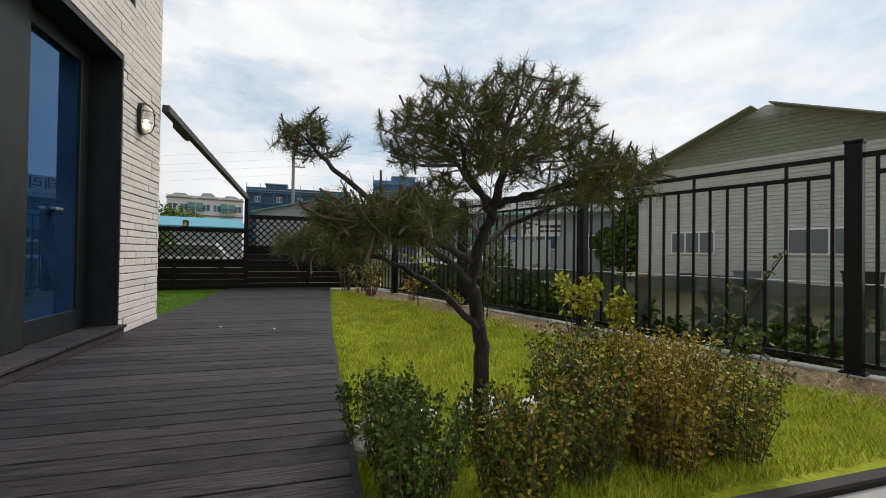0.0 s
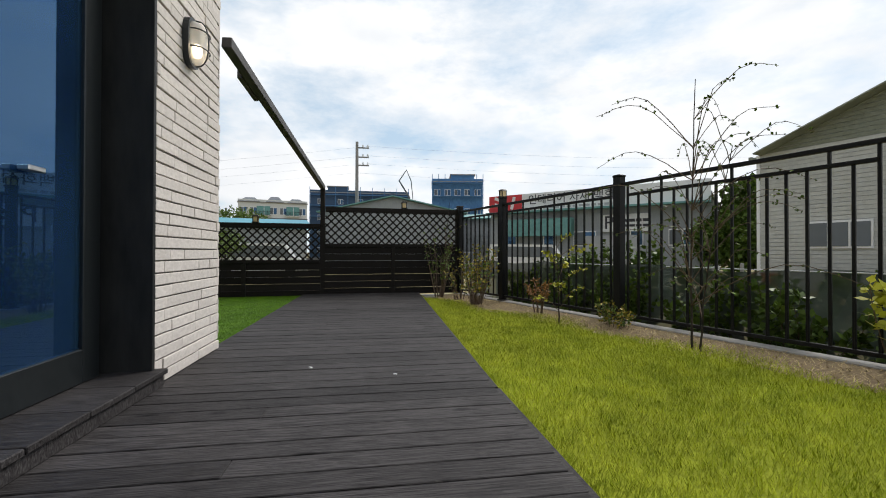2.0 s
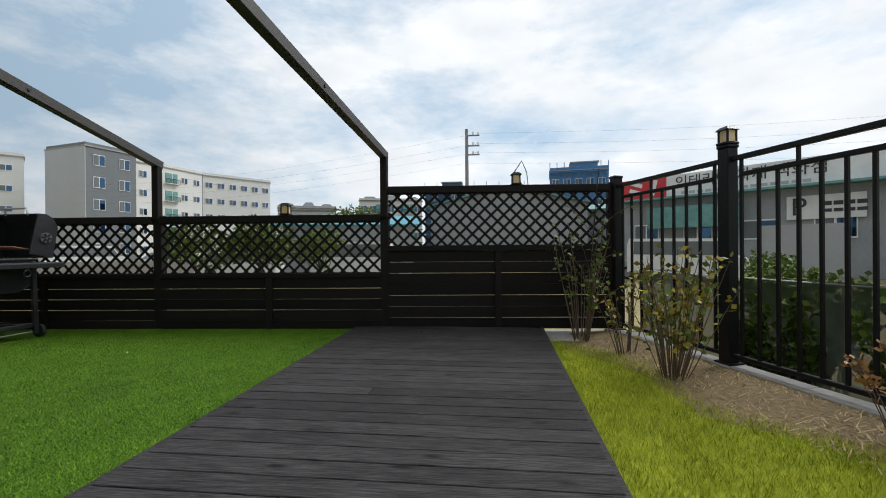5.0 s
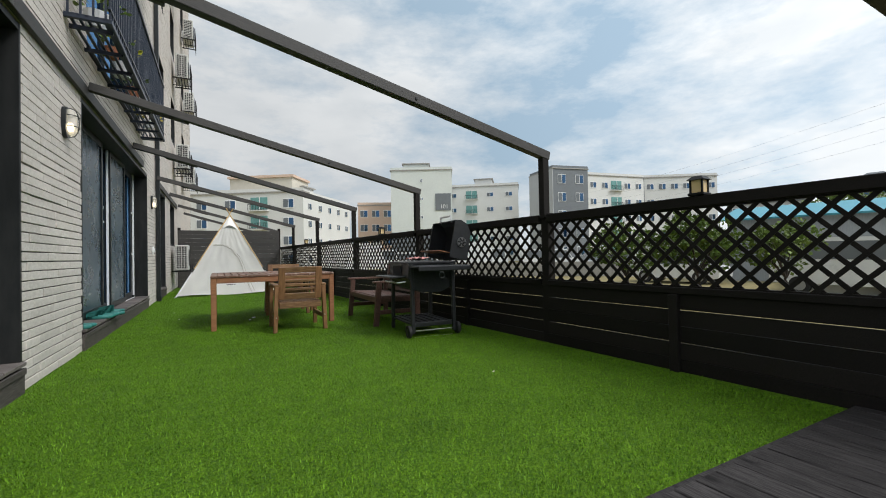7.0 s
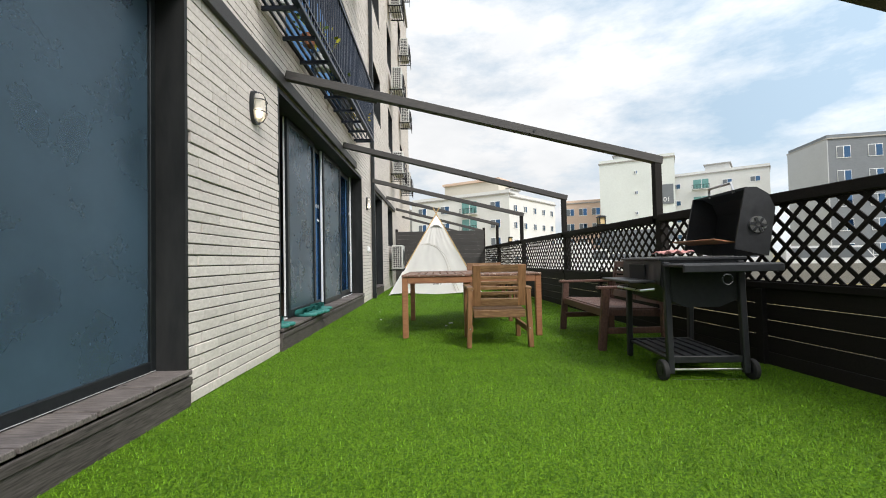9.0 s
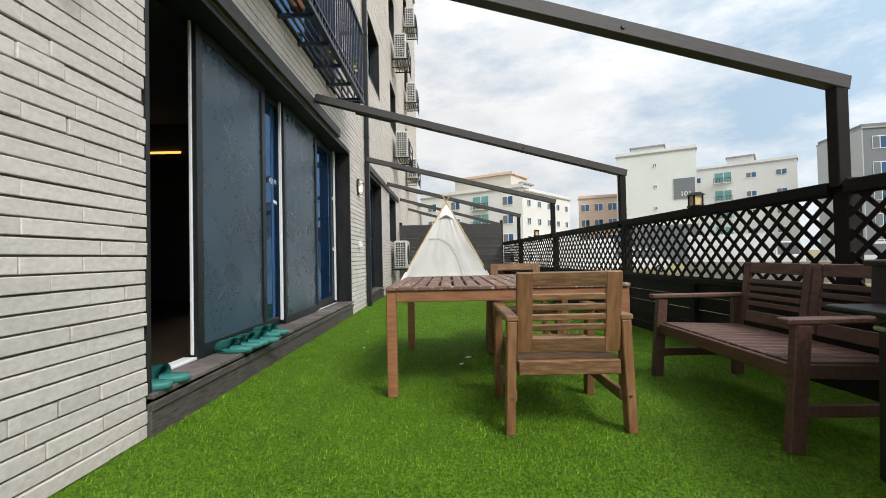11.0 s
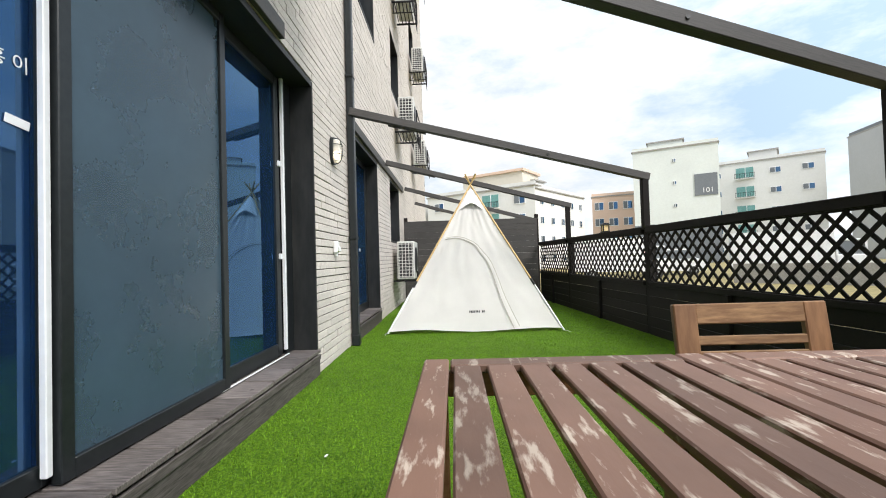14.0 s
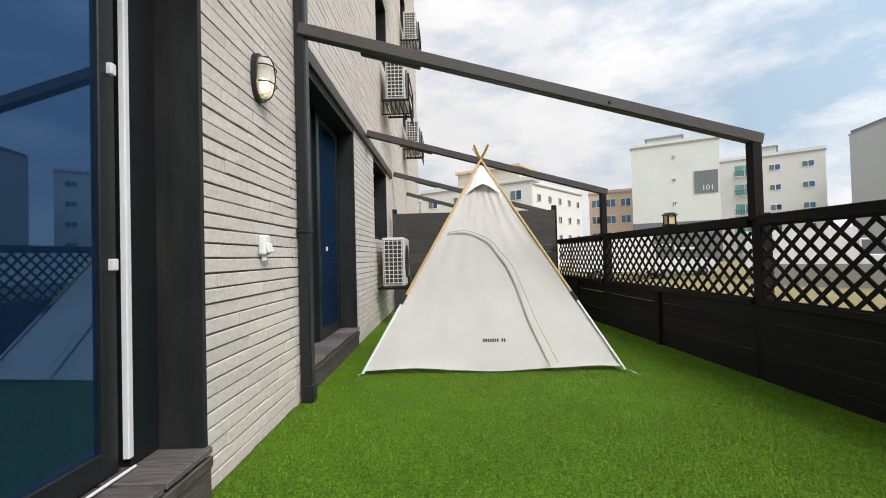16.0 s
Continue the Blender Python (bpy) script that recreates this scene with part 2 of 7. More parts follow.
RUBBER = mat("black_rubber", (0.012, 0.012, 0.012), (0.02, 0.02, 0.02), 30, rough=0.8, bump=0.1)
CANVAS = mat("cream_canvas", (0.87, 0.86, 0.83), (0.91, 0.90, 0.875), 90, rough=0.9, bump=0.25, blotch=0.07, blotch_scale=2.5)
SEAM = mat("grey_beige_piping", (0.50, 0.47, 0.41), (0.60, 0.57, 0.50), 40, rough=0.9, bump=0.2)
POLEWOOD = mat("pale_pole_wood", (0.50, 0.33, 0.13), (0.62, 0.44, 0.20), 8, (8, 8, 1), 0.6, 0.1)
INK = mat("dark_print", (0.05, 0.05, 0.06), rough=0.8, bump=0)
TEAL = mat("teal_foam_rubber", (0.025, 0.165, 0.148), (0.04, 0.215, 0.19), 30, rough=0.5, bump=0.05)
BARK = mat("pine_bark", (0.013, 0.0105, 0.009), (0.058, 0.045, 0.037), 28, (1, 1, 0.5), 0.95, 1.0, blotch=0.3, blotch_scale=6, dist=0.02)
TWIG = mat("brown_twig", (0.075, 0.050, 0.034), (0.16, 0.115, 0.08), 30, rough=0.9, bump=0.3)
NEEDLE = leafmat("pine_needle", (0.042, 0.066, 0.015), (0.165, 0.175, 0.045))
LEAF_DARK = leafmat("dark_box_leaf", (0.040, 0.082, 0.013), (0.125, 0.185, 0.030))
LEAF_OCHRE = leafmat("ochre_green_leaf", (0.21, 0.18, 0.022), (0.40, 0.31, 0.05))
LEAF_YELLOW = leafmat("yellow_green_leaf", (0.27, 0.29, 0.025), (0.50, 0.48, 0.05))
LEAF_GREEN = leafmat("mid_green_leaf", (0.07, 0.12, 0.025), (0.16, 0.22, 0.05))
LEAF_RUST = leafmat("rust_leaf", (0.24, 0.12, 0.045), (0.36, 0.20, 0.08))
ROCK = mat("white_garden_rock", (0.55, 0.53, 0.49), (0.78, 0.76, 0.72), 9, rough=0.85, bump=0.7, blotch=0.2, blotch_scale=4, dist=0.02)
ACWHITE = mat("aged_white_metal", (0.55, 0.55, 0.52), (0.64, 0.64, 0.61), 14, rough=0.5, bump=0.03, blotch=0.12)
PINK = mat("pink_cloth", (0.55, 0.16, 0.16), (0.75, 0.45, 0.42), 18, rough=0.9, bump=0.3)
TERRACOTTA = mat("terracotta", (0.30, 0.11, 0.06), (0.4, 0.17, 0.09), 14, rough=0.8, bump=0.1)
DRYGRASS = mat("dry_grass_ground", (0.16, 0.135, 0.055), (0.30, 0.25, 0.11), 3, rough=0.95, bump=0.6, blotch=0.35, blotch_scale=0.08, dist=0.05)
ASPHALT = mat("asphalt", (0.10, 0.10, 0.10), (0.15, 0.15, 0.145), 30, rough=0.9, bump=0.3, blotch=0.2)

STRAW = mat("dry_straw", (0.30, 0.22, 0.10), (0.52, 0.42, 0.22), 6, rough=0.9, bump=0, island=0.4, blotch=0.15)


def knots(m, sx, sy, size, scuff):
    """Dark knots and pale scuffs on a board; sx across and sy along the grain."""
    n, l = m.node_tree.nodes, m.node_tree.links
    b = n["Principled BSDF"]
    src = b.inputs["Base Color"].links[0].from_socket
    t = n.new("ShaderNodeTexCoord")
    info = n.new("ShaderNodeObjectInfo")
    sh = n.new("ShaderNodeVectorMath")
    sh.operation = "MULTIPLY_ADD"
    l.new(info.outputs["Random"], sh.inputs[0])
    sh.inputs[1].default_value = (31.0, 47.0, 0)
    l.new(t.outputs["Object"], sh.inputs[2])
    mp_ = n.new("ShaderNodeMapping")
    mp_.inputs["Scale"].default_value = (sx, sy, 0.0)
    l.new(sh.outputs[0], mp_.inputs[0])
    vo = n.new("ShaderNodeTexVoronoi")
    vo.inputs["Scale"].default_value = 1.0
    l.new(mp_.outputs[0], vo.inputs["Vector"])
    r = n.new("ShaderNodeValToRGB")
    r.color_ramp.elements[0].position, r.color_ramp.elements[1].position = size * 0.35, size
    r.color_ramp.elements[0].color, r.color_ramp.elements[1].color = (0.25, 0.25, 0.25, 1), (1, 1, 1, 1)
    l.new(vo.outputs["Distance"], r.inputs[0])
    mul = n.new("ShaderNodeMix")
    mul.data_type, mul.blend_type = "RGBA", "MULTIPLY"
    mul.inputs[0].default_value = 1.0
    l.new(src, mul.inputs[6])
    l.new(r.outputs[0], mul.inputs[7])
    nz = n.new("ShaderNodeTexNoise")
    nz.inputs["Scale"].default_value, nz.inputs["Detail"].default_value, nz.inputs["Roughness"].default_value = 3.1, 9, 0.72
    l.new(mp_.outputs[0], nz.inputs["Vector"])
    r2 = n.new("ShaderNodeValToRGB")
    r2.color_ramp.elements[0].position, r2.color_ramp.elements[1].position = 0.60, 0.74
    l.new(nz.outputs["Fac"], r2.inputs[0])
    k = n.new("ShaderNodeMath")
    k.operation = "MULTIPLY"
    l.new(r2.outputs[0], k.inputs[0])
    k.inputs[1].default_value = scuff
    pale = n.new("ShaderNodeMix")
    pale.data_type = "RGBA"
    l.new(k.outputs[0], pale.inputs[0])
    l.new(mul.outputs[2], pale.inputs[6])
    pale.inputs[7].default_value = (0.20, 0.185, 0.17, 1)
    l.new(pale.outputs[2], b.inputs["Base Color"])


knots(DECK, 7.0, 2.6, 0.16, 0.30)
knots(STEPWOOD, 5.0, 5.0, 0.10, 0.4)


def plaster(name, c, **k):
    return mat(name, c, tuple(v * 1.08 for v in c), 4, rough=0.85, bump=0.05, blotch=0.09, blotch_scale=0.25, **k)


P_WHITE = plaster("white_render", (0.62, 0.62, 0.60))
P_PALE = plaster("pale_green_white_render", (0.60, 0.63, 0.60))
P_GREY = plaster("light_grey_render", (0.40, 0.41, 0.42))
P_SLATE = mat("slate_grey_cladding", (0.13, 0.145, 0.16), (0.17, 0.185, 0.20), 3, (1, 1, 6), 0.6, 0.1, blotch=0.1)
P_BROWN = plaster("salmon_render", (0.62, 0.46, 0.36))
P_NAVY = plaster("navy_net", (0.045, 0.085, 0.15))
P_CREAM = plaster("cream_render", (0.58, 0.54, 0.46))
P_DARK = plaster("dark_grey_band", (0.14, 0.155, 0.17))
P_ROOFRED = plaster("red_roof", (0.32, 0.12, 0.08))
BLUENET = mat("blue_scaffold_net", (0.055, 0.16, 0.34), (0.10, 0.24, 0.46), 3, rough=0.8, bump=0.2, blotch=0.25)
TEALROOF = mat("teal_sheet_roof", (0.10, 0.26, 0.25), (0.16, 0.34, 0.32), 4, (1, 12, 1), 0.5, 0.2, blotch=0.2)
CYANROOF = mat("cyan_sheet_roof", (0.05, 0.26, 0.34), (0.08, 0.33, 0.42), 4, (1, 12, 1), 0.45, 0.2, blotch=0.15)
SHEETGREY = mat("grey_sheet_wall", (0.26, 0.28, 0.30), (0.34, 0.36, 0.38), 4, (12, 12, 1), 0.6, 0.2, blotch=0.12)
SIDING = mat("white_lap_siding", (0.46, 0.47, 0.46), (0.56, 0.57, 0.56), 6, rough=0.6, bump=0.05, rnd=0.05, blotch=0.12)
ROOFGREEN = mat("grey_green_shed_top", (0.20, 0.22, 0.18), (0.27, 0.29, 0.24), 5, rough=0.8, bump=0.1)
SIGNWHITE = mat("white_sign_board", (0.70, 0.71, 0.71), (0.76, 0.77, 0.77), 3, rough=0.5, bump=0)
SIGNRED = mat("red_sign", (0.50, 0.02, 0.03), (0.58, 0.04, 0.045), 3, rough=0.5, bump=0)
CARWHITE = mat("white_car_paint", (0.68, 0.69, 0.70), (0.74, 0.75, 0.76), 4, rough=0.3, bump=0, coat=0.5, blotch=0.05)
CARGREY = mat("silver_car_paint", (0.30, 0.31, 0.33), (0.36, 0.37, 0.39), 4, rough=0.3, bump=0, coat=0.5, metal=0.4)
CARDARK = mat("dark_car_paint", (0.03, 0.035, 0.045), (0.045, 0.05, 0.06), 4, rough=0.3, bump=0, coat=0.5)
FILM = mat("white_vinyl_cover", (0.62, 0.64, 0.64), (0.74, 0.76, 0.76), 5, rough=0.4, bump=0.3, blotch=0.12)
POLECONC = mat("concrete_pole", (0.22, 0.21, 0.2), (0.3, 0.29, 0.28), 6, rough=0.9, bump=0.1)

# ---- building blocks ----
random.seed(7)
rng = np.random.default_rng(11)
CACHE = {}


def box_mesh(size, m, bev=0.004):
    key = (tuple(round(s, 3) for s in size), m.name, bev)
    if key not in CACHE:
        bm = bmesh.new()
        bmesh.ops.create_cube(bm, size=1, matrix=Matrix.Diagonal((*size, 1)))
        if bev:
            bmesh.ops.bevel(bm, geom=bm.edges[:], offset=min(bev, min(size) * 0.3), segments=1, affect="EDGES")
        me = bpy.data.meshes.new("box")
        bm.to_mesh(me)
        bm.free()
        me.materials.append(m)
        CACHE[key] = me
    return CACHE[key]


def thing(name, label, category, m=None, group="", kind=""):
    ob = new(name)
    ob.empty_display_size = 0.1
    if m is not None:
        ob.matrix_world = m
    return tagged(ob, label, category, group, kind)


def put(name, mesh, parent=None, m=None, label=""):
    ob = new(name, mesh)
    if parent is not None:
        ob.parent = parent
    if m is not None:
        ob.matrix_basis = m
    if label:
        ob["label"] = label
    return ob


def boxp(name, parent, size, at, m, rot=(0, 0, 0), bev=0.004, label=""):
    return put(name, box_mesh(size, m, bev), parent, pose(*at, *rot), label)


def part(name, bm, m, parent, label="", smooth=False):
    me = bpy.data.meshes.new(name)
    bm.to_mesh(me)
    bm.free()
    me.materials.append(m)
    if smooth:
        me.polygons.foreach_set("use_smooth", [True] * len(me.polygons))
    return put(name, me, parent, None, label)


def raw(name, verts, faces, m, parent=None, label="", smooth=False):
    me = bpy.data.meshes.new(name)
    me.from_pydata([tuple(v) for v in verts], [], [tuple(f) for f in faces])
    me.materials.append(m)
    if smooth:
        me.polygons.foreach_set("use_smooth", [True] * len(me.polygons))
    return put(name, me, parent, None, label)


def quads(name, verts, m, parent=None, per=4):
    """Many loose polygons of per corners each, from an (n, per, 3) array."""
    verts = np.asarray(verts, dtype=np.float32)
    n = len(verts)
    me = bpy.data.meshes.new(name)
    me.vertices.add(n * per)
    me.vertices.foreach_set("co", verts.reshape(-1))
    me.loops.add(n * per)
    me.loops.foreach_set("vertex_index", np.arange(n * per, dtype=np.int32))
    me.polygons.add(n)
    me.polygons.foreach_set("loop_start", np.arange(0, n * per, per, dtype=np.int32))
    me.update(calc_edges=True)
    me.materials.append(m)
    return put(name, me, parent)


def box_into(bm, size, at, rot=(0, 0, 0), bev=0.0):
    r = bmesh.ops.create_cube(bm, size=1, matrix=pose(*at, *rot) @ Matrix.Diagonal((*size, 1)))
    if bev:
        es = list({e for v in r["verts"] for e in v.link_edges})
        bmesh.ops.bevel(bm, geom=es, offset=bev, segments=1, affect="EDGES")


def tube(bm, pts, r0, r1, sides=6):
    pts = [Vector(p) for p in pts]
    rings = []
    for i, p in enumerate(pts):
        a = pts[max(i - 1, 0)]
        b = pts[min(i + 1, len(pts) - 1)]
        ax = (b - a).normalized()
        u = ax.cross(Vector((0, 0, 1)) if abs(ax.z) < 0.9 else Vector((1, 0, 0))).normalized()
        v = ax.cross(u)
        r = r0 + (r1 - r0) * i / max(len(pts) - 1, 1)
        rings.append([bm.verts.new(p + (u * math.cos(2 * math.pi * k / sides) + v * math.sin(2 * math.pi * k / sides)) * r) for k in range(sides)])
    for a, b in zip(rings, rings[1:]):
        for k in range(sides):
            bm.faces.new((a[k], a[(k + 1) % sides], b[(k + 1) % sides], b[k]))
    bm.faces.new(rings[0][::-1])
    bm.faces.new(rings[-1])


def cyl_into(bm, r, h, at, rot=(0, 0, 0), seg=20, r2=None):
    bmesh.ops.create_cone(bm, cap_ends=True, segments=seg, radius1=r, radius2=r if r2 is None else r2, depth=h, matrix=pose(*at, *rot))


def extrude_profile(bm, profile, y0, y1):
    """A closed profile in x and z, drawn out along y."""
    a = [bm.verts.new((x, y0, z)) for x, z in profile]
    b = [bm.verts.new((x, y1, z)) for x, z in profile]
    k = len(profile)
    for i in range(k):
        bm.faces.new((a[i], a[(i + 1) % k], b[(i + 1) % k], b[i]))
    bm.faces.new(a[::-1])
    bm.faces.new(b)
    bmesh.ops.recalc_face_normals(bm, faces=bm.faces[:])


def lettering(name, body, size, m, parent, at, depth=0.01):
    cu = bpy.data.curves.new(name, "FONT")
    cu.body, cu.size, cu.extrude, cu.align_x, cu.align_y = body, size, depth, "CENTER", "CENTER"
    tmp = bpy.data.objects.new(name, cu)
    scene.collection.objects.link(tmp)
    bpy.context.view_layer.update()
    me = bpy.data.meshes.new_from_object(tmp.evaluated_get(bpy.context.evaluated_depsgraph_get()))
    bpy.data.objects.remove(tmp)
    me.materials.clear()
    me.materials.append(m)
    return put(name, me, parent, at)

# ---- ground, lawn, deck, turf ----
DZ = 0.03                     # deck surface
CY = 1.147                    # side wall face
FA, FB = 4.78, -0.075         # fence line x = FA + FB * y


def fx(y):
    return FA + FB * y


def sheet(name, corners, z, thick, m, label, cat):
    bm = bmesh.new()
    top = [bm.verts.new((x, y, z)) for x, y in corners]
    low = [bm.verts.new((x, y, z - thick)) for x, y in corners]
    k = len(corners)
    bm.faces.new(top)
    bm.faces.new(low[::-1])
    for i in range(k):
        bm.faces.new((top[i], low[i], low[(i + 1) % k], top[(i + 1) % k]))
    bmesh.ops.recalc_face_normals(bm, faces=bm.faces[:])
    ob = part(name, bm, m, None)
    return tagged(ob, label, cat, kind="structure")


GZ = -0.65
bm = bmesh.new()
for i in range(-20, 21):
    for j in range(-20, 21):
        s = lambda k: math.copysign(abs(k / 20) ** 2.5 * 1500, k)
        bm.verts.new((s(i) + 10, s(j), GZ))
bm.verts.ensure_lookup_table()
for i in range(40):
    for j in range(40):
        a = i * 41 + j
        bm.faces.new([bm.verts[k] for k in (a, a + 41, a + 42, a + 1)])
tagged(part("ground", bm, DRYGRASS, None), "dry yellow grass and soil around the plot", "ground", kind="structure")

MS, ML = Vector((4.9, -1.88)), Vector((-0.95, -0.312)).normalized()   # metal fence start and run


def mpoint(s, off=0.0):
    p = MS + ML * s
    n = Vector((-ML.y, ML.x))
    return p + n * off          # off > 0: away from the garden


def deck_edge(x):
    return -0.89 - 0.15 * max(0.0, (x + 1.3)) / 6.1


lawn_pts = [(-4.75, deck_edge(-4.75) + 0.03), (-1.3, -0.86), (4.85, -1.02), (5.0, -1.9)]
q = mpoint(10.14, -0.02)
lawn_pts += [(q.x, q.y)]
sheet("lawn", lawn_pts, -0.045, 0.6, LAWN, "bright yellow-green lawn beside the timber deck", "lawn")
sheet("pavement", [(-12, deck_edge(-5)), (-4.83, deck_edge(-5)), (-4.83, -6.0), (-12, -6.0)], -0.03, 0.6, CONCRETE, "grey concrete paving beyond the planting bed", "pavement")
bm = bmesh.new()
box_into(bm, (0.07, 4.2, 0.2), (-4.83, -3.15, -0.10), bev=0.008)
tagged(part("edging", bm, STAIN, None), "low dark timber edging of the lawn", "edging", kind="structure")
bm = bmesh.new()
prev = None
for k in range(28):
    a, b = mpoint(k * 0.4, -0.02), mpoint(k * 0.4, -0.62 - 0.1 * math.sin(k * 1.3) - 0.25 * (k < 7))
    row = [bm.verts.new((a.x, a.y, -0.02)), bm.verts.new(((a.x + b.x) / 2, (a.y + b.y) / 2, -0.022 - 0.01 * random.random())), bm.verts.new((b.x, b.y, -0.043))]
    if prev:
        bm.faces.new((prev[0], row[0], row[1], prev[1]))
        bm.faces.new((prev[1], row[1], row[2], prev[2]))
    prev = row
tagged(part("soil_strip", bm, SOIL, None), "bare brown soil strip along the fence kerb", "soil", kind="structure")

turf_pts = [(-0.02, CY + 0.03), (fx(CY) + 0.02, CY + 0.03), (fx(18) + 0.02, 18.0), (-0.02, 18.0)]
turf = sheet("turf", turf_pts, 0.0, 0.6, TURF, "bright green artificial turf of the terrace", "turf")
# Mortar-coloured slab added in place of the shaded void below the boards.
sheet("deck_base", [(-9, CY + 0.6), (-9, -0.86), (-1.3, -0.86), (fx(-1) - 0.05, -0.98), (fx(1) - 0.03, CY + 0.02), (0, CY + 0.02), (0, CY + 0.6)], DZ - 0.035, 0.6, MORTAR, "solid slab standing in for the dark void under the deck boards", "deck")


def blades(n, area, h0, h1, w, lean, m, name, label):
    """Short grass: thin three-cornered blades over an area given by a sampler."""
    p = area(n)
    ang = rng.uniform(0, 2 * np.pi, n)
    h = rng.uniform(h0, h1, n)
    side = np.stack([np.cos(ang), np.sin(ang), np.zeros(n)], 1) * (w * rng.uniform(0.7, 1.3, n))[:, None]
    tip = p + np.stack([np.cos(ang + 1.3) * lean * h, np.sin(ang + 1.3) * lean * h, h], 1) * rng.uniform(0.8, 1.2, (n, 1))
    v = np.stack([p - side, p + side, tip], 1)
    ob = quads(name, v, m, None, 3)
    return tagged(ob, label, "grass", kind="stuff")


def turf_area(n):
    y = CY + 0.04 + (rng.random(n) ** 1.25) * 14.0
    x = rng.random(n) * (FA + FB * y - 0.06)
    return np.stack([x, y, np.full(n, -0.002)], 1)


def lawn_area(n):
    out = []
    while sum(len(o) for o in out) < n:
        x = rng.uniform(-4.7, 4.9, n)
        y = rng.uniform(-5.2, -0.86, n)
        far = MS.y + (x - MS.x) * (ML.y / ML.x) + 0.35 + 0.22 * np.sin(x * 3.1) + rng.random(n) * 0.25 + 0.22 * np.clip(x - 1.8, 0, 1.2)
        near = -0.885 - 0.15 * np.maximum(0, x + 1.3) / 6.1
        ok = (y > far) & (y < near)
        out.append(np.stack([x, y, np.full(n, -0.047)], 1)[ok])
    return np.concatenate(out)[:n]


blades(480000, turf_area, 0.009, 0.021, 0.0018, 0.8, BLADE_T, "turf_grass", "short green plastic blades of the artificial turf")
blades(170000, lawn_area, 0.022, 0.052, 0.0020, 0.7, BLADE_L, "lawn_grass", "yellow-green living grass blades of the lawn")

def straw_area(n):
    """Along the kerb, thinning out towards the lawn."""
    k, off = rng.uniform(0.2, 10.4, n), 0.03 + 0.75 * rng.random(n) ** 1.7
    return np.stack([MS.x + ML.x * k + ML.y * off, MS.y + ML.y * k - ML.x * off, np.full(n, -0.03)], 1)


blades(9000, straw_area, 0.008, 0.035, 0.004, 2.2, STRAW, "dry_straw", "dry straw and clippings along the fence kerb")

# deck boards, laid across the walk
deck = tagged(new("deck"), "dark grey weathered timber deck with long boards", "deck", kind="structure")
x, PW = -8.6, 0.142
while x < fx(0) - 0.16:
    y0, y1 = deck_edge(x), (CY + 0.015 if x < 0 else CY + 0.04)
    if x < -1.2:
        y1 = CY + 0.02
    cut = y0 + (y1 - y0) * random.choice((0.0, 0.0, 0.0, 0.0, 0.0, 0.62))
    for a, b in ((y0, cut), (cut + 0.004, y1)):
        if b - a > 0.2:
            boxp("deck_board", deck, (PW - 0.007, round(b - a, 2), 0.028), (x + PW / 2, (a + b) / 2, DZ - 0.014 + random.uniform(-0.0015, 0.0015)), DECK, (random.uniform(-0.05, 0.05), random.uniform(-0.25, 0.25), 0), 0.003)
    x += PW
bm = bmesh.new()
box_into(bm, (6.2, 0.03, 0.14), (-4.47, -0.897, -0.045))
box_into(bm, (6.2, 0.03, 0.14), (1.75, -0.968, -0.045), (0, 0, -1.4))
tagged(part("deck_edge_trim", bm, DECK, None), "dark timber edge board of the deck", "trim", kind="structure")
bm = bmesh.new()
box_into(bm, (fx(1.2), 0.03, 0.08), (fx(1.2) / 2, CY + 0.05, -0.012), bev=0.003)
tagged(part("deck_turf_trim", bm, DECK, None), "dark timber edge board between deck and turf", "trim", kind="structure")

# ---- the house ----
def grid_wall(name, origin, run, normal, length, z0, z1, holes, thick, m, label):
    """A thick wall with openings; run and normal are unit vectors in plan; holes are (u0, u1, z0, z1)."""
    us = sorted({0.0, length, *[h[0] for h in holes], *[h[1] for h in holes]})
    zs = sorted({z0, z1, *[h[2] for h in holes], *[h[3] for h in holes]})
    o, r, n = Vector((*origin, 0)), Vector((*run, 0)), Vector((*normal, 0))
    bm = bmesh.new()
    for ua, ub in zip(us, us[1:]):
        start = None
        for za, zb in zip(zs, zs[1:]):
            solid = not any(h[0] <= (ua + ub) / 2 <= h[1] and h[2] <= (za + zb) / 2 <= h[3] for h in holes)
            if solid and start is None:
                start = za
            if start is not None and (not solid or zb == zs[-1]):
                end = zb if solid else za
                c = o + r * ((ua + ub) / 2) - n * (thick / 2 + 0.014) + Vector((0, 0, (start + end) / 2))
                box_into(bm, (ub - ua, thick, end - start), tuple(c), (0, 0, math.degrees(math.atan2(r.y, r.x))))
                start = None
    return tagged(part(name, bm, m, None), label, "wall", kind="structure")


BH, JOINT, BL = 0.076, 0.0095, 0.52


def brick_rows(u0, u1, z0, z1, holes):
    """Brick rectangles (ua, ub, z) of a random running bond."""
    out = []
    rows = int((z1 - z0) / BH + 0.5)
    for k in range(rows):
        z = z0 + (k + 0.5) * BH
        u = u0 - random.uniform(0.02, BL)
        while u < u1:
            ln = BL if random.random() < 0.65 else BL * random.choice((0.4, 0.55, 0.7))
            segs = [(max(u, u0), min(u + ln - 0.006, u1))]
            for h in holes:
                if h[2] < z < h[3]:
                    segs = [s for a, b in segs for s in ((a, min(b, h[0])), (max(a, h[1]), b)) if s[1] - s[0] > 0.03]
            out += [(a, b, z) for a, b in segs if b - a > 0.03]
            u += ln
    return out


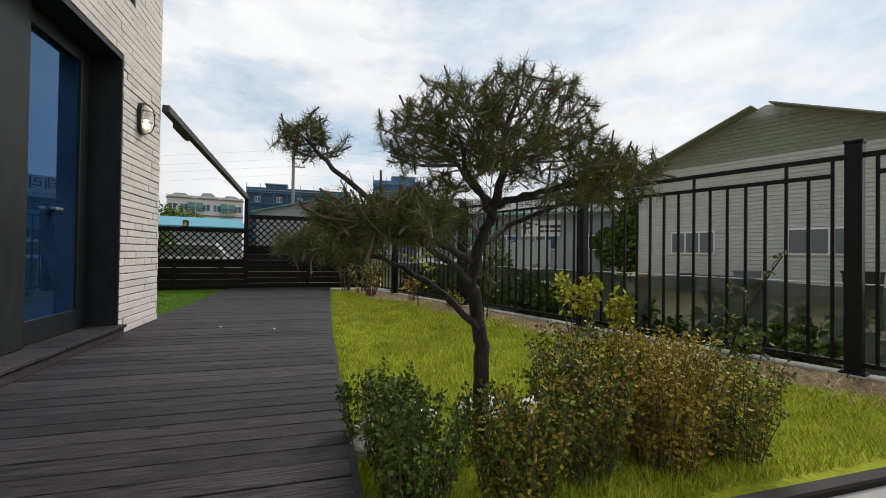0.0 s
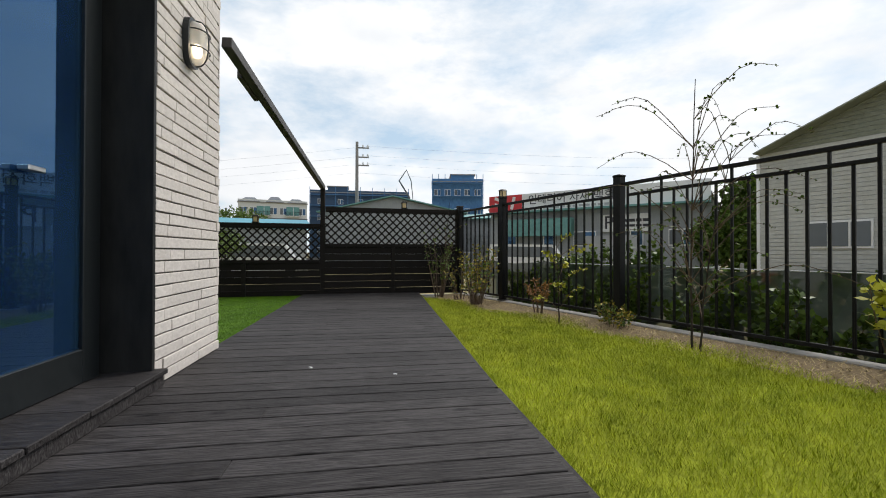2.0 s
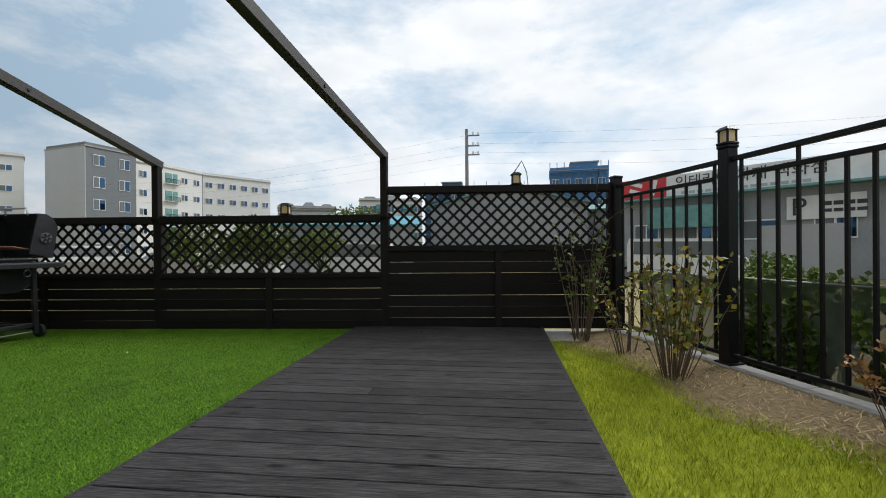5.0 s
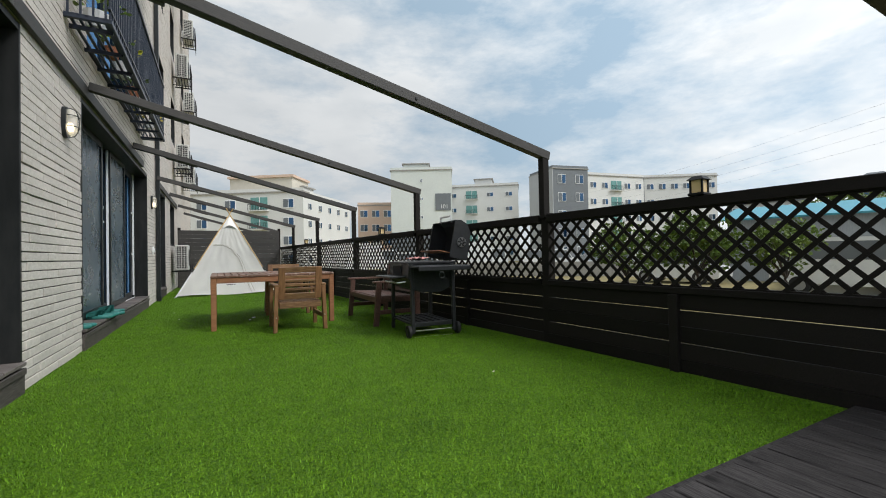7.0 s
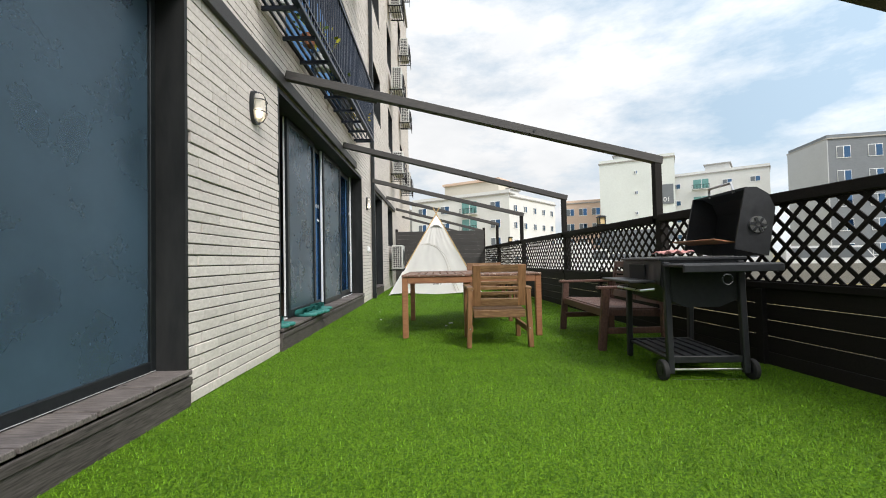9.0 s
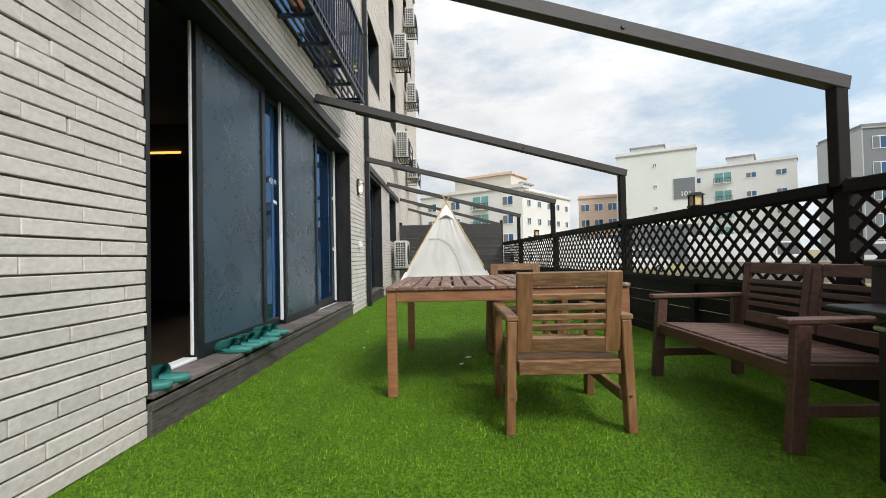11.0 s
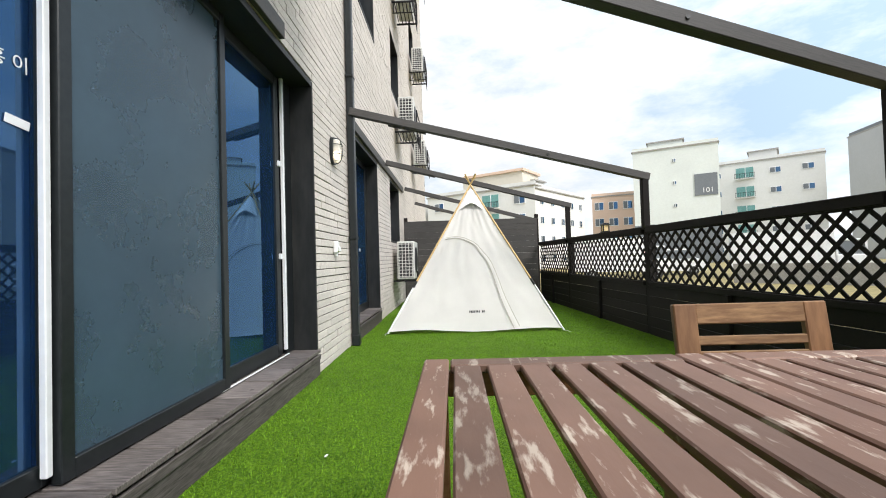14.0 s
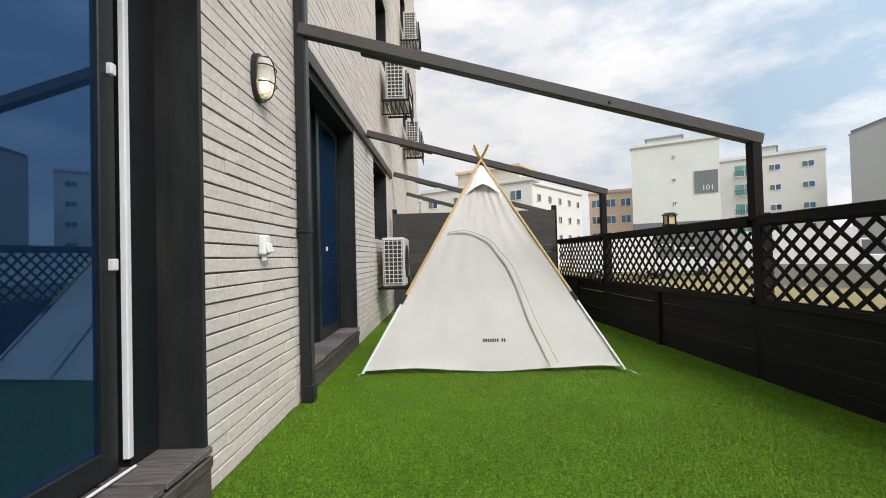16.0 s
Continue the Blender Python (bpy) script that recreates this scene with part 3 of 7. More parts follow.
def place_bricks(parent, origin, run, normal, rows):
    ang = math.degrees(math.atan2(run[1], run[0]))
    for a, b, z in rows:
        ln = round((b - a) / 0.02) * 0.02
        u, out = (a + b) / 2, random.uniform(-0.006, 0.005) - 0.010
        boxp("brick", parent, (max(ln, 0.02), 0.024, BH - JOINT), (origin[0] + run[0] * u + normal[0] * out, origin[1] + run[1] * u + normal[1] * out, z + random.uniform(-0.0012, 0.0012)), BRICK, (random.uniform(-1.2, 1.2), 0, ang + random.uniform(-0.3, 0.3)), 0.003)


def brick_sheet(name, origin, run, normal, rows, parent):
    """Bricks higher up, joined into one mesh of open boxes."""
    f = []
    o, r, n = np.array((*origin, 0.0)), np.array((*run, 0.0)), np.array((*normal, 0.0))
    zz = np.array((0, 0, (BH - JOINT) / 2))
    for a, b, z in rows:
        out = random.uniform(-0.003, 0.003) + 0.002
        c = o + np.array((0, 0, z))
        p = [c + r * a - zz, c + r * b - zz, c + r * b + zz, c + r * a + zz]
        fr = [q + n * out for q in p]
        bk = [q - n * 0.02 for q in p]
        f.append(fr)
        for i in range(4):
            j = (i + 1) % 4
            f.append([fr[i], bk[i], bk[j], fr[j]])
    ob = quads(name, f, BRICK_FAR, parent)
    ob["kind"] = "stuff"
    ob["label"] = "pale greige long bricks of the upper wall"
    return ob


TOP = 2.79
HOUSE_H = 15.2
LEN = 26.0
# openings of the terrace wall, u = y - CY
D1, D2, D3 = (2.50, 4.43), (6.04, 10.92), (12.42, 14.33)
low_holes = [(a - CY, b - CY, 0.02, TOP) for a, b in (D1, D2, D3)] + [(15.8 - CY, 17.3 - CY, 1.45, TOP)]
up_windows = []
for f in range(4):
    zb = 4.95 + 3.05 * f
    up_windows += [(12.85 - CY, 14.4 - CY, zb, zb + 1.45), (16.4 - CY, 17.8 - CY, zb, zb + 1.45), (21.0 - CY, 22.6 - CY, zb, zb + 1.45)]
for f in range(4):
    zb = 3.45 + 3.05 * f
    up_windows.append((6.3 - CY, 10.1 - CY, zb, zb + 2.25))
holes = low_holes + up_windows
O, RUN, NRM = (0.0, CY), (0.0, 1.0), (1.0, 0.0)
wall_terrace = grid_wall("wall_terrace", O, RUN, NRM, LEN, -0.6, HOUSE_H, holes + [(0, 0.03, -0.6, HOUSE_H)], 0.30, MORTAR, "pale greige long-brick wall facing the terrace")
near = []
for a, b in ((CY, D1[0]), (D1[1], D2[0]), (D2[1], 12.1)):
    near += brick_rows(a - CY, b - CY, 0.0, 2.81, [])
far_rows = brick_rows(D3[1] - CY, LEN, 0.0, 2.81, low_holes) + brick_rows(12.1 - CY, D3[0] - CY, 0.0, 2.81, [])
far_rows += [r for r in near if r[2] >= 2.0] + brick_rows(0, LEN, 2.81, HOUSE_H - 0.2, up_windows)
# side wall by the deck, u = -x
SO, SRUN, SNRM = (0.0, CY), (-1.0, 0.0), (0.0, -1.0)
side_holes = [(1.05, 3.9, 0.05, 2.82), (0.8, 2.6, 3.42, 4.9)] + [(0.8, 2.6, 3.42 + 3.05 * f, 4.9 + 3.05 * f) for f in (1, 2, 3)]
wall_side = grid_wall("wall_side", SO, SRUN, SNRM, 9.0, -0.6, HOUSE_H, side_holes, 0.30, MORTAR, "pale greige long-brick wall beside the deck")
side_near = brick_rows(0, 1.05, DZ, 2.83, [])
side_far = brick_rows(1.05, 3.9, 2.83, 2.84, []) + brick_rows(3.9, 9.0, DZ, 2.83, []) + brick_rows(0, 9.0, 2.83, HOUSE_H - 0.2, side_holes)
brick_sheet("upper_bricks", O, RUN, NRM, far_rows, wall_terrace)
brick_sheet("upper_bricks", SO, SRUN, SNRM, side_far, wall_side)
bm = bmesh.new()
box_into(bm, (9.0, 0.3, HOUSE_H + 0.6), (-4.5, CY + LEN - 0.15, HOUSE_H / 2 - 0.3))
tagged(part("wall_end", bm, MORTAR, None), "plain rendered end wall of the house", "wall", kind="structure")
bm = bmesh.new()
box_into(bm, (0.3, LEN - 0.9, HOUSE_H + 0.6), (-9.15, CY + LEN / 2, HOUSE_H / 2 - 0.3))
tagged(part("wall_back", bm, MORTAR, None), "plain rendered back wall of the house", "wall", kind="structure")
bm = bmesh.new()
box_into(bm, (9.4, LEN + 0.1, 0.3), (-4.62, CY + LEN / 2, HOUSE_H + 0.152))
tagged(part("roof", bm, CONCRETE, None), "flat concrete roof slab", "roof", kind="structure")
# ground floor room behind the glass
bm = bmesh.new()
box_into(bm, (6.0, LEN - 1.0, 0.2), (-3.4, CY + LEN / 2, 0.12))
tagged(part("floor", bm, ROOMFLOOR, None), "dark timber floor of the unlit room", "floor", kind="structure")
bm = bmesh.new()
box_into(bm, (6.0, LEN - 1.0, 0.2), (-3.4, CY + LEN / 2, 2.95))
tagged(part("ceiling", bm, ROOMCEIL, None), "plain ceiling of the room, a darker grey than its walls", "ceiling", kind="structure")
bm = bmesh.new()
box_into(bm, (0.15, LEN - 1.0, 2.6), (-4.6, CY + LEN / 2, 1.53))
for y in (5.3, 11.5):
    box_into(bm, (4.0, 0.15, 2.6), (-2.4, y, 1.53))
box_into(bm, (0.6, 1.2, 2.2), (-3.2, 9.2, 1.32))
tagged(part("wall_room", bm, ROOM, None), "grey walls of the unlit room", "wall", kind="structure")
panel = thing("wall_pad", "small black control pad on the room wall", "switch", pose(-4.51, 8.15, 1.35))
boxp("plate", panel, (0.02, 0.3, 0.2), (0, 0, 0), GRILLBLACK)
boxp("key", panel, (0.01, 0.06, 0.06), (0.014, -0.05, 0.01), ROOM)
boxp("key", panel, (0.01, 0.06, 0.06), (0.014, 0.06, 0.01), ROOM)
strip = thing("cove_light", "warm amber cove light under the room ceiling", "lamp", pose(-2.75, 9.42, 2.45))
boxp("led_strip", strip, (1.6, 0.02, 0.03), (0, 0, 0), LEDWARM)
boxp("bulkhead", strip, (1.9, 0.5, 0.38), (0, 0.262, 0.205), ROOMCEIL)
for x, y in ((-1.96, 8.20), (-1.80, 8.26)):
    dl = thing("downlight", "small round white recessed ceiling light", "lamp", pose(x, y, 2.84), group="room downlights")
    bm = bmesh.new()
    cyl_into(bm, 0.05, 0.015, (0, 0, 0))
    part("diffuser", bm, DOWNLIGHT, dl)
    bm = bmesh.new()
    bmesh.ops.create_cone(bm, cap_ends=False, segments=20, radius1=0.062, radius2=0.05, depth=0.018)
    part("trim_ring", bm, WHITEPVC, dl)

place_bricks(wall_terrace, O, RUN, NRM, [r for r in near if r[2] < 2.0])
place_bricks(wall_side, SO, SRUN, SNRM, side_near)


# doors: p is the pose of the opening's near lower corner; local x along the wall, local y out of the wall
def reveal(parent, w, z0, z1, deep=0.30):
    boxp("jamb", parent, (0.03, deep, z1 - z0), (0.017, -deep / 2 + 0.006, (z0 + z1) / 2), CHARCOAL, bev=0.003)
    boxp("jamb", parent, (0.03, deep, z1 - z0), (w - 0.017, -deep / 2 + 0.006, (z0 + z1) / 2), CHARCOAL, bev=0.003)
    boxp("head", parent, (w - 0.066, deep, 0.05), (w / 2, -deep / 2 + 0.004, z1 - 0.027), CHARCOAL, bev=0.003)


def sash(parent, u0, u1, z0, z1, y, m=GLASS, stile=0.065, fm=FRAME, name="sash", label=""):
    s = new(name)
    s.parent = parent
    if label:
        s["label"] = label
    me_y = 0.045
    boxp("stile", s, (stile, me_y, z1 - z0), (u0 + stile / 2, y, (z0 + z1) / 2), fm, bev=0.004)
    boxp("stile", s, (stile, me_y, z1 - z0), (u1 - stile / 2, y, (z0 + z1) / 2), fm, bev=0.004)
    boxp("rail", s, (u1 - u0 - 2 * stile, me_y, stile * 1.3), ((u0 + u1) / 2, y, z0 + stile * 0.65), fm, bev=0.004)
    boxp("rail", s, (u1 - u0 - 2 * stile, me_y, stile), ((u0 + u1) / 2, y, z1 - stile / 2), fm, bev=0.004)
    pane = boxp("pane", s, (u1 - u0 - 2 * stile, 0.006, z1 - z0 - 2.3 * stile), ((u0 + u1) / 2, y, (z0 + z1) / 2 + stile * 0.15), m, bev=0)
    pane.visible_shadow = False
    return s


def sill_step(y0, y1, z, group):
    w = y1 - y0
    t = thing("door_step", "weathered dark grey-brown timber step at the glass door", "step", pose(0.0, y0, 0), group=group)
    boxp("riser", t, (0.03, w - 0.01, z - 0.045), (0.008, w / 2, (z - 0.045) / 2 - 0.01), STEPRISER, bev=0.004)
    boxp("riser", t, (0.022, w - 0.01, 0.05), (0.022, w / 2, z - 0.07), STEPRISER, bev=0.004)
    k = max(3, round(w / 0.36))
    for i in range(k):
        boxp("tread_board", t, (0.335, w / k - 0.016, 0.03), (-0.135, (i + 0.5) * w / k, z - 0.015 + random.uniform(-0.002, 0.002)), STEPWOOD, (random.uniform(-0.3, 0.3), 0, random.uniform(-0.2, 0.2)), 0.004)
    return t


ST = 0.235
# local frame of the terrace doors: x along +y of the world, y into the terrace
def door_root(name, y, label):
    r = tagged(new(name), label, "door", kind="structure")
    r.matrix_world = Matrix(((0, 1, 0, 0), (1, 0, 0, y), (0, 0, 1, 0), (0, 0, 0, 1)))
    return r


w1 = D1[1] - D1[0]
door_1 = door_root("door_1", D1[0], "dark framed sliding glass door with blue panes")
reveal(door_1, w1, ST, TOP)
sash(door_1, 0.04, 0.90, ST + 0.01, TOP - 0.055, -0.26)
sash(door_1, 0.83, w1 - 0.04, ST + 0.01, TOP - 0.055, -0.205, SCREEN, 0.05, label="dark framed insect screen")
sash(door_1, 0.86, w1 - 0.04, ST + 0.01, TOP - 0.055, -0.31)
boxp("edge_strip", door_1, (0.026, 0.03, TOP - ST - 0.1), (0.806, -0.222, (ST + TOP) / 2), WHITEPVC, label="white door edge strip")
boxp("track", door_1, (w1 - 0.08, 0.012, 0.012), (w1 / 2, -0.19, ST + 0.012), WHITEPVC)
boxp("sticker", door_1, (0.09, 0.002, 0.06), (0.45, -0.253, 1.22), WHITEPVC)
sill_step(*D1, ST, "terrace door steps")

w2 = D2[1] - D2[0]
door_2 = door_root("door_2", D2[0], "wide dark framed sliding glass door standing partly open")
reveal(door_2, w2, ST, TOP)
boxp("edge_strip", door_2, (0.016, 0.022, TOP - ST - 0.08), (0.778, -0.225, (ST + TOP) / 2), WHITEPVC, label="white edge of the opened door leaf")
sash(door_2, 0.79, 1.97, ST + 0.01, TOP - 0.055, -0.205, SCREEN, 0.075, label="insect screen leaf in the blue of reflecting glass")
sash(door_2, 1.20, 2.50, ST + 0.01, TOP - 0.055, -0.265)
boxp("edge_strip", door_2, (0.028, 0.03, TOP - ST - 0.1), (2.432, -0.22, (ST + TOP) / 2), WHITEPVC, label="white door edge strip")
sash(door_2, 2.455, 3.66, ST + 0.01, TOP - 0.055, -0.205, SCREEN, 0.06, label="insect screen leaf in the blue of reflecting glass")
sash(door_2, 2.52, 3.72, ST + 0.01, TOP - 0.055, -0.31)
sash(door_2, 3.64, 4.63, ST + 0.01, TOP - 0.055, -0.255, stile=0.085)
boxp("fixed_stile", door_2, (w2 - 4.70, 0.08, TOP - ST - 0.06), ((w2 + 4.64) / 2, -0.25, (ST + TOP) / 2 - 0.02), FRAME)
boxp("edge_strip", door_2, (0.030, 0.03, TOP - ST - 0.1), (4.655, -0.212, (ST + TOP) / 2), WHITEPVC, label="white door edge strip")
boxp("track", door_2, (0.75, 0.10, 0.02), (0.42, -0.25, ST + 0.012), WHITEPVC, label="white sliding door track")
boxp("track", door_2, (1.1, 0.012, 0.012), (4.12, -0.19, ST + 0.012), WHITEPVC)
boxp("sticker", door_2, (0.09, 0.002, 0.035), (2.37, -0.257, 1.60), WHITEPVC, (0, 8, 0))
lettering("glass_writing", "시흥 이", 0.07, SIGNWHITE, door_2, Matrix(((1, 0, 0, 2.31), (0, 0, 1, -0.2585), (0, 1, 0, 1.815), (0, 0, 0, 1))), 0.001)
boxp("latch", door_2, (0.03, 0.03, 0.05), (4.60, -0.225, 1.12), WHITEPVC)
boxp("latch", door_2, (0.03, 0.03, 0.05), (4.60, -0.225, 1.95), WHITEPVC)
sill_step(*D2, ST, "terrace door steps")

w3 = D3[1] - D3[0]
door_3 = door_root("door_3", D3[0], "dark framed blue glass door beside the rain pipe")
reveal(door_3, w3, ST, TOP)
sash(door_3, 0.04, 1.0, ST + 0.01, TOP - 0.055, -0.26, stile=0.09)
sash(door_3, 0.98, w3 - 0.04, ST + 0.01, TOP - 0.055, -0.22, stile=0.09)
boxp("sticker", door_3, (0.07, 0.002, 0.05), (1.35, -0.212, 1.24), WHITEPVC)
sill_step(*D3, ST, "terrace door steps")

# door on the deck side: local x along -x of the world, y towards the deck
door_4 = tagged(new("door_4"), "dark framed blue glass door onto the deck", "door", kind="structure")
door_4.matrix_world = Matrix(((-1, 0, 0, -1.05), (0, -1, 0, CY), (0, 0, 1, 0), (0, 0, 0, 1)))
w4 = 2.85
boxp("jamb", door_4, (0.03, 0.30, 2.66), (0.017, -0.146, 1.46), CHARCOAL, bev=0.003)
boxp("jamb", door_4, (0.03, 0.30, 2.66), (w4 - 0.017, -0.146, 1.46), CHARCOAL, bev=0.003)
boxp("head", door_4, (w4 - 0.066, 0.30, 0.05), (w4 / 2, -0.146, 2.79), CHARCOAL, bev=0.003)
sash(door_4, 0.10, 1.16, 0.14, 2.76, -0.26, stile=0.14)
sash(door_4, 1.06, w4 - 0.06, 0.14, 2.76, -0.21, GLASS, stile=0.42, fm=CHARCOAL)
boxp("door_handle", door_4, (0.10, 0.05, 0.025), (0.62, -0.22, 1.22), STEEL, label="brushed steel lever handle")
step4 = thing("door_step", "low weathered dark timber step at the deck door", "step", pose(-1.05, CY, 0))
k = 8
for i in range(k):
    boxp("tread_board", step4, (w4 / k - 0.006, 0.36, 0.03), (-(i + 0.5) * w4 / k + 0.03, 0.115, 0.122 + random.uniform(-0.002, 0.002)), DECK, (0, 0, random.uniform(-0.3, 0.3)), 0.004)
boxp("riser", step4, (w4, 0.03, 0.075), (-w4 / 2 + 0.02, -0.03, 0.068), DECK)

# windows in the upper walls
wk = 1
for h in [(15.8 - CY, 17.3 - CY, 1.45, TOP)] + up_windows:
    r = tagged(new(f"window_{wk}"), "dark recessed window in the pale brick wall", "window", kind="structure")
    r.matrix_world = Matrix(((0, 1, 0, 0), (1, 0, 0, h[0] + CY), (0, 0, 1, 0), (0, 0, 0, 1)))
    w = h[1] - h[0]
    boxp("window_frame", r, (0.03, 0.28, h[3] - h[2]), (0.017, -0.145, (h[2] + h[3]) / 2), CHARCOAL, bev=0)
    boxp("window_frame", r, (0.03, 0.28, h[3] - h[2]), (w - 0.017, -0.145, (h[2] + h[3]) / 2), CHARCOAL, bev=0)
    boxp("window_frame", r, (w - 0.07, 0.28, 0.03), (w / 2, -0.145, h[3] - 0.017), CHARCOAL, bev=0)
    boxp("window_sill", r, (w - 0.07, 0.30, 0.03), (w / 2, -0.14, h[2] + 0.017), CHARCOAL, bev=0)
    for c in (0, 1):
        boxp("sash", r, (w / 2 - 0.04, 0.04, 0.05), (w / 4 + c * w / 2, -0.22, h[2] + 0.06), FRAME, bev=0)
        boxp("pane", r, (w / 2 - 0.05, 0.01, h[3] - h[2] - 0.14), (w / 4 + c * w / 2, -0.235, (h[2] + h[3]) / 2), GLASS_FAR, bev=0)
    boxp("mullion", r, (0.05, 0.05, h[3] - h[2] - 0.07), (w / 2, -0.215, (h[2] + h[3]) / 2), FRAME, bev=0)
    wk += 1
for h in side_holes[1:]:
    r = tagged(new(f"window_{wk}"), "dark window high in the side wall", "window", kind="structure")
    r.matrix_world = Matrix(((-1, 0, 0, -h[0]), (0, -1, 0, CY), (0, 0, 1, 0), (0, 0, 0, 1)))
    w = h[1] - h[0]
    boxp("window_frame", r, (0.04, 0.2, h[3] - h[2]), (0.022, -0.105, (h[2] + h[3]) / 2), CHARCOAL, bev=0)
    boxp("window_sill", r, (w - 0.05, 0.2, 0.04), (w / 2, -0.105, h[2] + 0.022), CHARCOAL, bev=0)
    boxp("pane", r, (w - 0.06, 0.01, h[3] - h[2] - 0.06), (w / 2, -0.12, (h[2] + h[3]) / 2), GLASS_FAR, bev=0)
    wk += 1
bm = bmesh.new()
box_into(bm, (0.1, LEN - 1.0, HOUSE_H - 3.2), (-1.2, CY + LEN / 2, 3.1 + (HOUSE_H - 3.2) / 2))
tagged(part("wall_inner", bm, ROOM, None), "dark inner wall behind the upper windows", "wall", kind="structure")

# boards along the wall that carry the pergola beams
for y0, y1, nm in ((1.2, 10.16, "ledger"), (12.36, 17.9, "ledger")):
    t = thing("ledger_board", "dark stained timber board fixed along the brick wall", "board", group="wall boards")
    n = max(1, round((y1 - y0) / 3.0))
    for i in range(n):
        boxp("board", t, (0.045, (y1 - y0) / n - 0.004, 0.13), (0.026, y0 + (i + 0.5) * (y1 - y0) / n, 2.875), STAINX, (0, 0, 0), 0.004)

# rain pipe
pipe = thing("rain_pipe", "dark grey square rain pipe fixed to the brick wall", "pipe", pose(0.06, 12.22, 0))
boxp("pipe", pipe, (0.085, 0.10, 14.8), (0, 0, 7.42), FRAME, bev=0.012)
boxp("shoe", pipe, (0.095, 0.11, 0.14), (0.008, 0, 0.075), FRAME, bev=0.01)
for z in (1.35, 3.4, 5.5, 7.6):
    boxp("bracket", pipe, (0.1, 0.13, 0.03), (0, 0, z), FRAME, bev=0.004)


def wall_lamp(m, lit=True):
    """Oval bulkhead lamp with a wire cage; local y points away from the wall."""
    t = thing("wall_lamp", "oval grey bulkhead wall lamp with a wire guard, lit" if lit else "oval grey bulkhead wall lamp with a wire guard", "lamp", m, group="bulkhead wall lamps")

    def oval(bm, w, h, y0, y1, s0=1.0, s1=1.0, rings=1):
        prev = None
        for i in range(rings + 1):
            f = i / rings
            s = s0 + (s1 - s0) * f ** 2
            ring = [bm.verts.new((math.copysign(abs(math.cos(a)) ** 0.7, math.cos(a)) * w * s, y0 + (y1 - y0) * f, math.copysign(abs(math.sin(a)) ** 0.7, math.sin(a)) * h * s)) for a in [2 * math.pi * k / 28 for k in range(28)]]
            if prev:
                for k in range(28):
                    bm.faces.new((prev[k], prev[(k + 1) % 28], ring[(k + 1) % 28], ring[k]))
            else:
                bm.faces.new(ring[::-1])
            prev = ring
        bm.faces.new(prev)
        bmesh.ops.recalc_face_normals(bm, faces=bm.faces[:])
    bm = bmesh.new()
    oval(bm, 0.088, 0.15, 0.0, 0.035)
    part("base", bm, FRAME, t, smooth=False)
    bm = bmesh.new()
    oval(bm, 0.072, 0.132, 0.036, 0.10, 1.0, 0.72, 4)
    part("glass", bm, FROST, t, "ribbed frosted glass", smooth=True)
    bm = bmesh.new()
    bmesh.ops.create_icosphere(bm, subdivisions=2, radius=0.038, matrix=pose(0, 0.052, -0.045) @ Matrix.Diagonal((1, 0.7, 1.2, 1)))
    part("bulb", bm, BULB if lit else WHITEPVC, t, smooth=True)
    bm = bmesh.new()
    arc = [(0, 0.036 + 0.082 * math.sin(a) ** 0.6, 0.142 * math.cos(a)) for a in np.linspace(0.02, math.pi - 0.02, 12)]
    tube(bm, arc, 0.0045, 0.0045, 6)
    for z in (0.06, -0.045):
        arc = [(0.082 * math.cos(a), 0.036 + 0.082 * math.sin(a) ** 0.6, z) for a in np.linspace(0.02, math.pi - 0.02, 12)]
        tube(bm, arc, 0.0045, 0.0045, 6)
    part("guard", bm, FRAME, t)
    return t


LM = Matrix(((0, 1, 0, 0.003), (1, 0, 0, 0), (0, 0, 1, 0), (0, 0, 0, 1)))
for y, z in ((5.45, 2.34), (11.53, 2.28)):
    wall_lamp(Matrix.Translation((0, y, z)) @ LM)
wall_lamp(pose(-0.62, CY - 0.003, 2.32, 0, 0, 180) @ Matrix.Scale(1.15, 4))

sock = thing("wall_socket", "white weatherproof outdoor socket on the brick wall", "socket", pose(0.0, 11.54, 1.2))
boxp("case", sock, (0.05, 0.085, 0.13), (0.027, 0, 0.02), WHITEPVC, bev=0.012)
boxp("flap", sock, (0.018, 0.07, 0.06), (0.06, 0, 0.0), WHITEPVC, (0, -12, 0), 0.006)
boxp("gland", sock, (0.03, 0.03, 0.04), (0.025, 0, -0.062), WHITEPVC, bev=0.006)

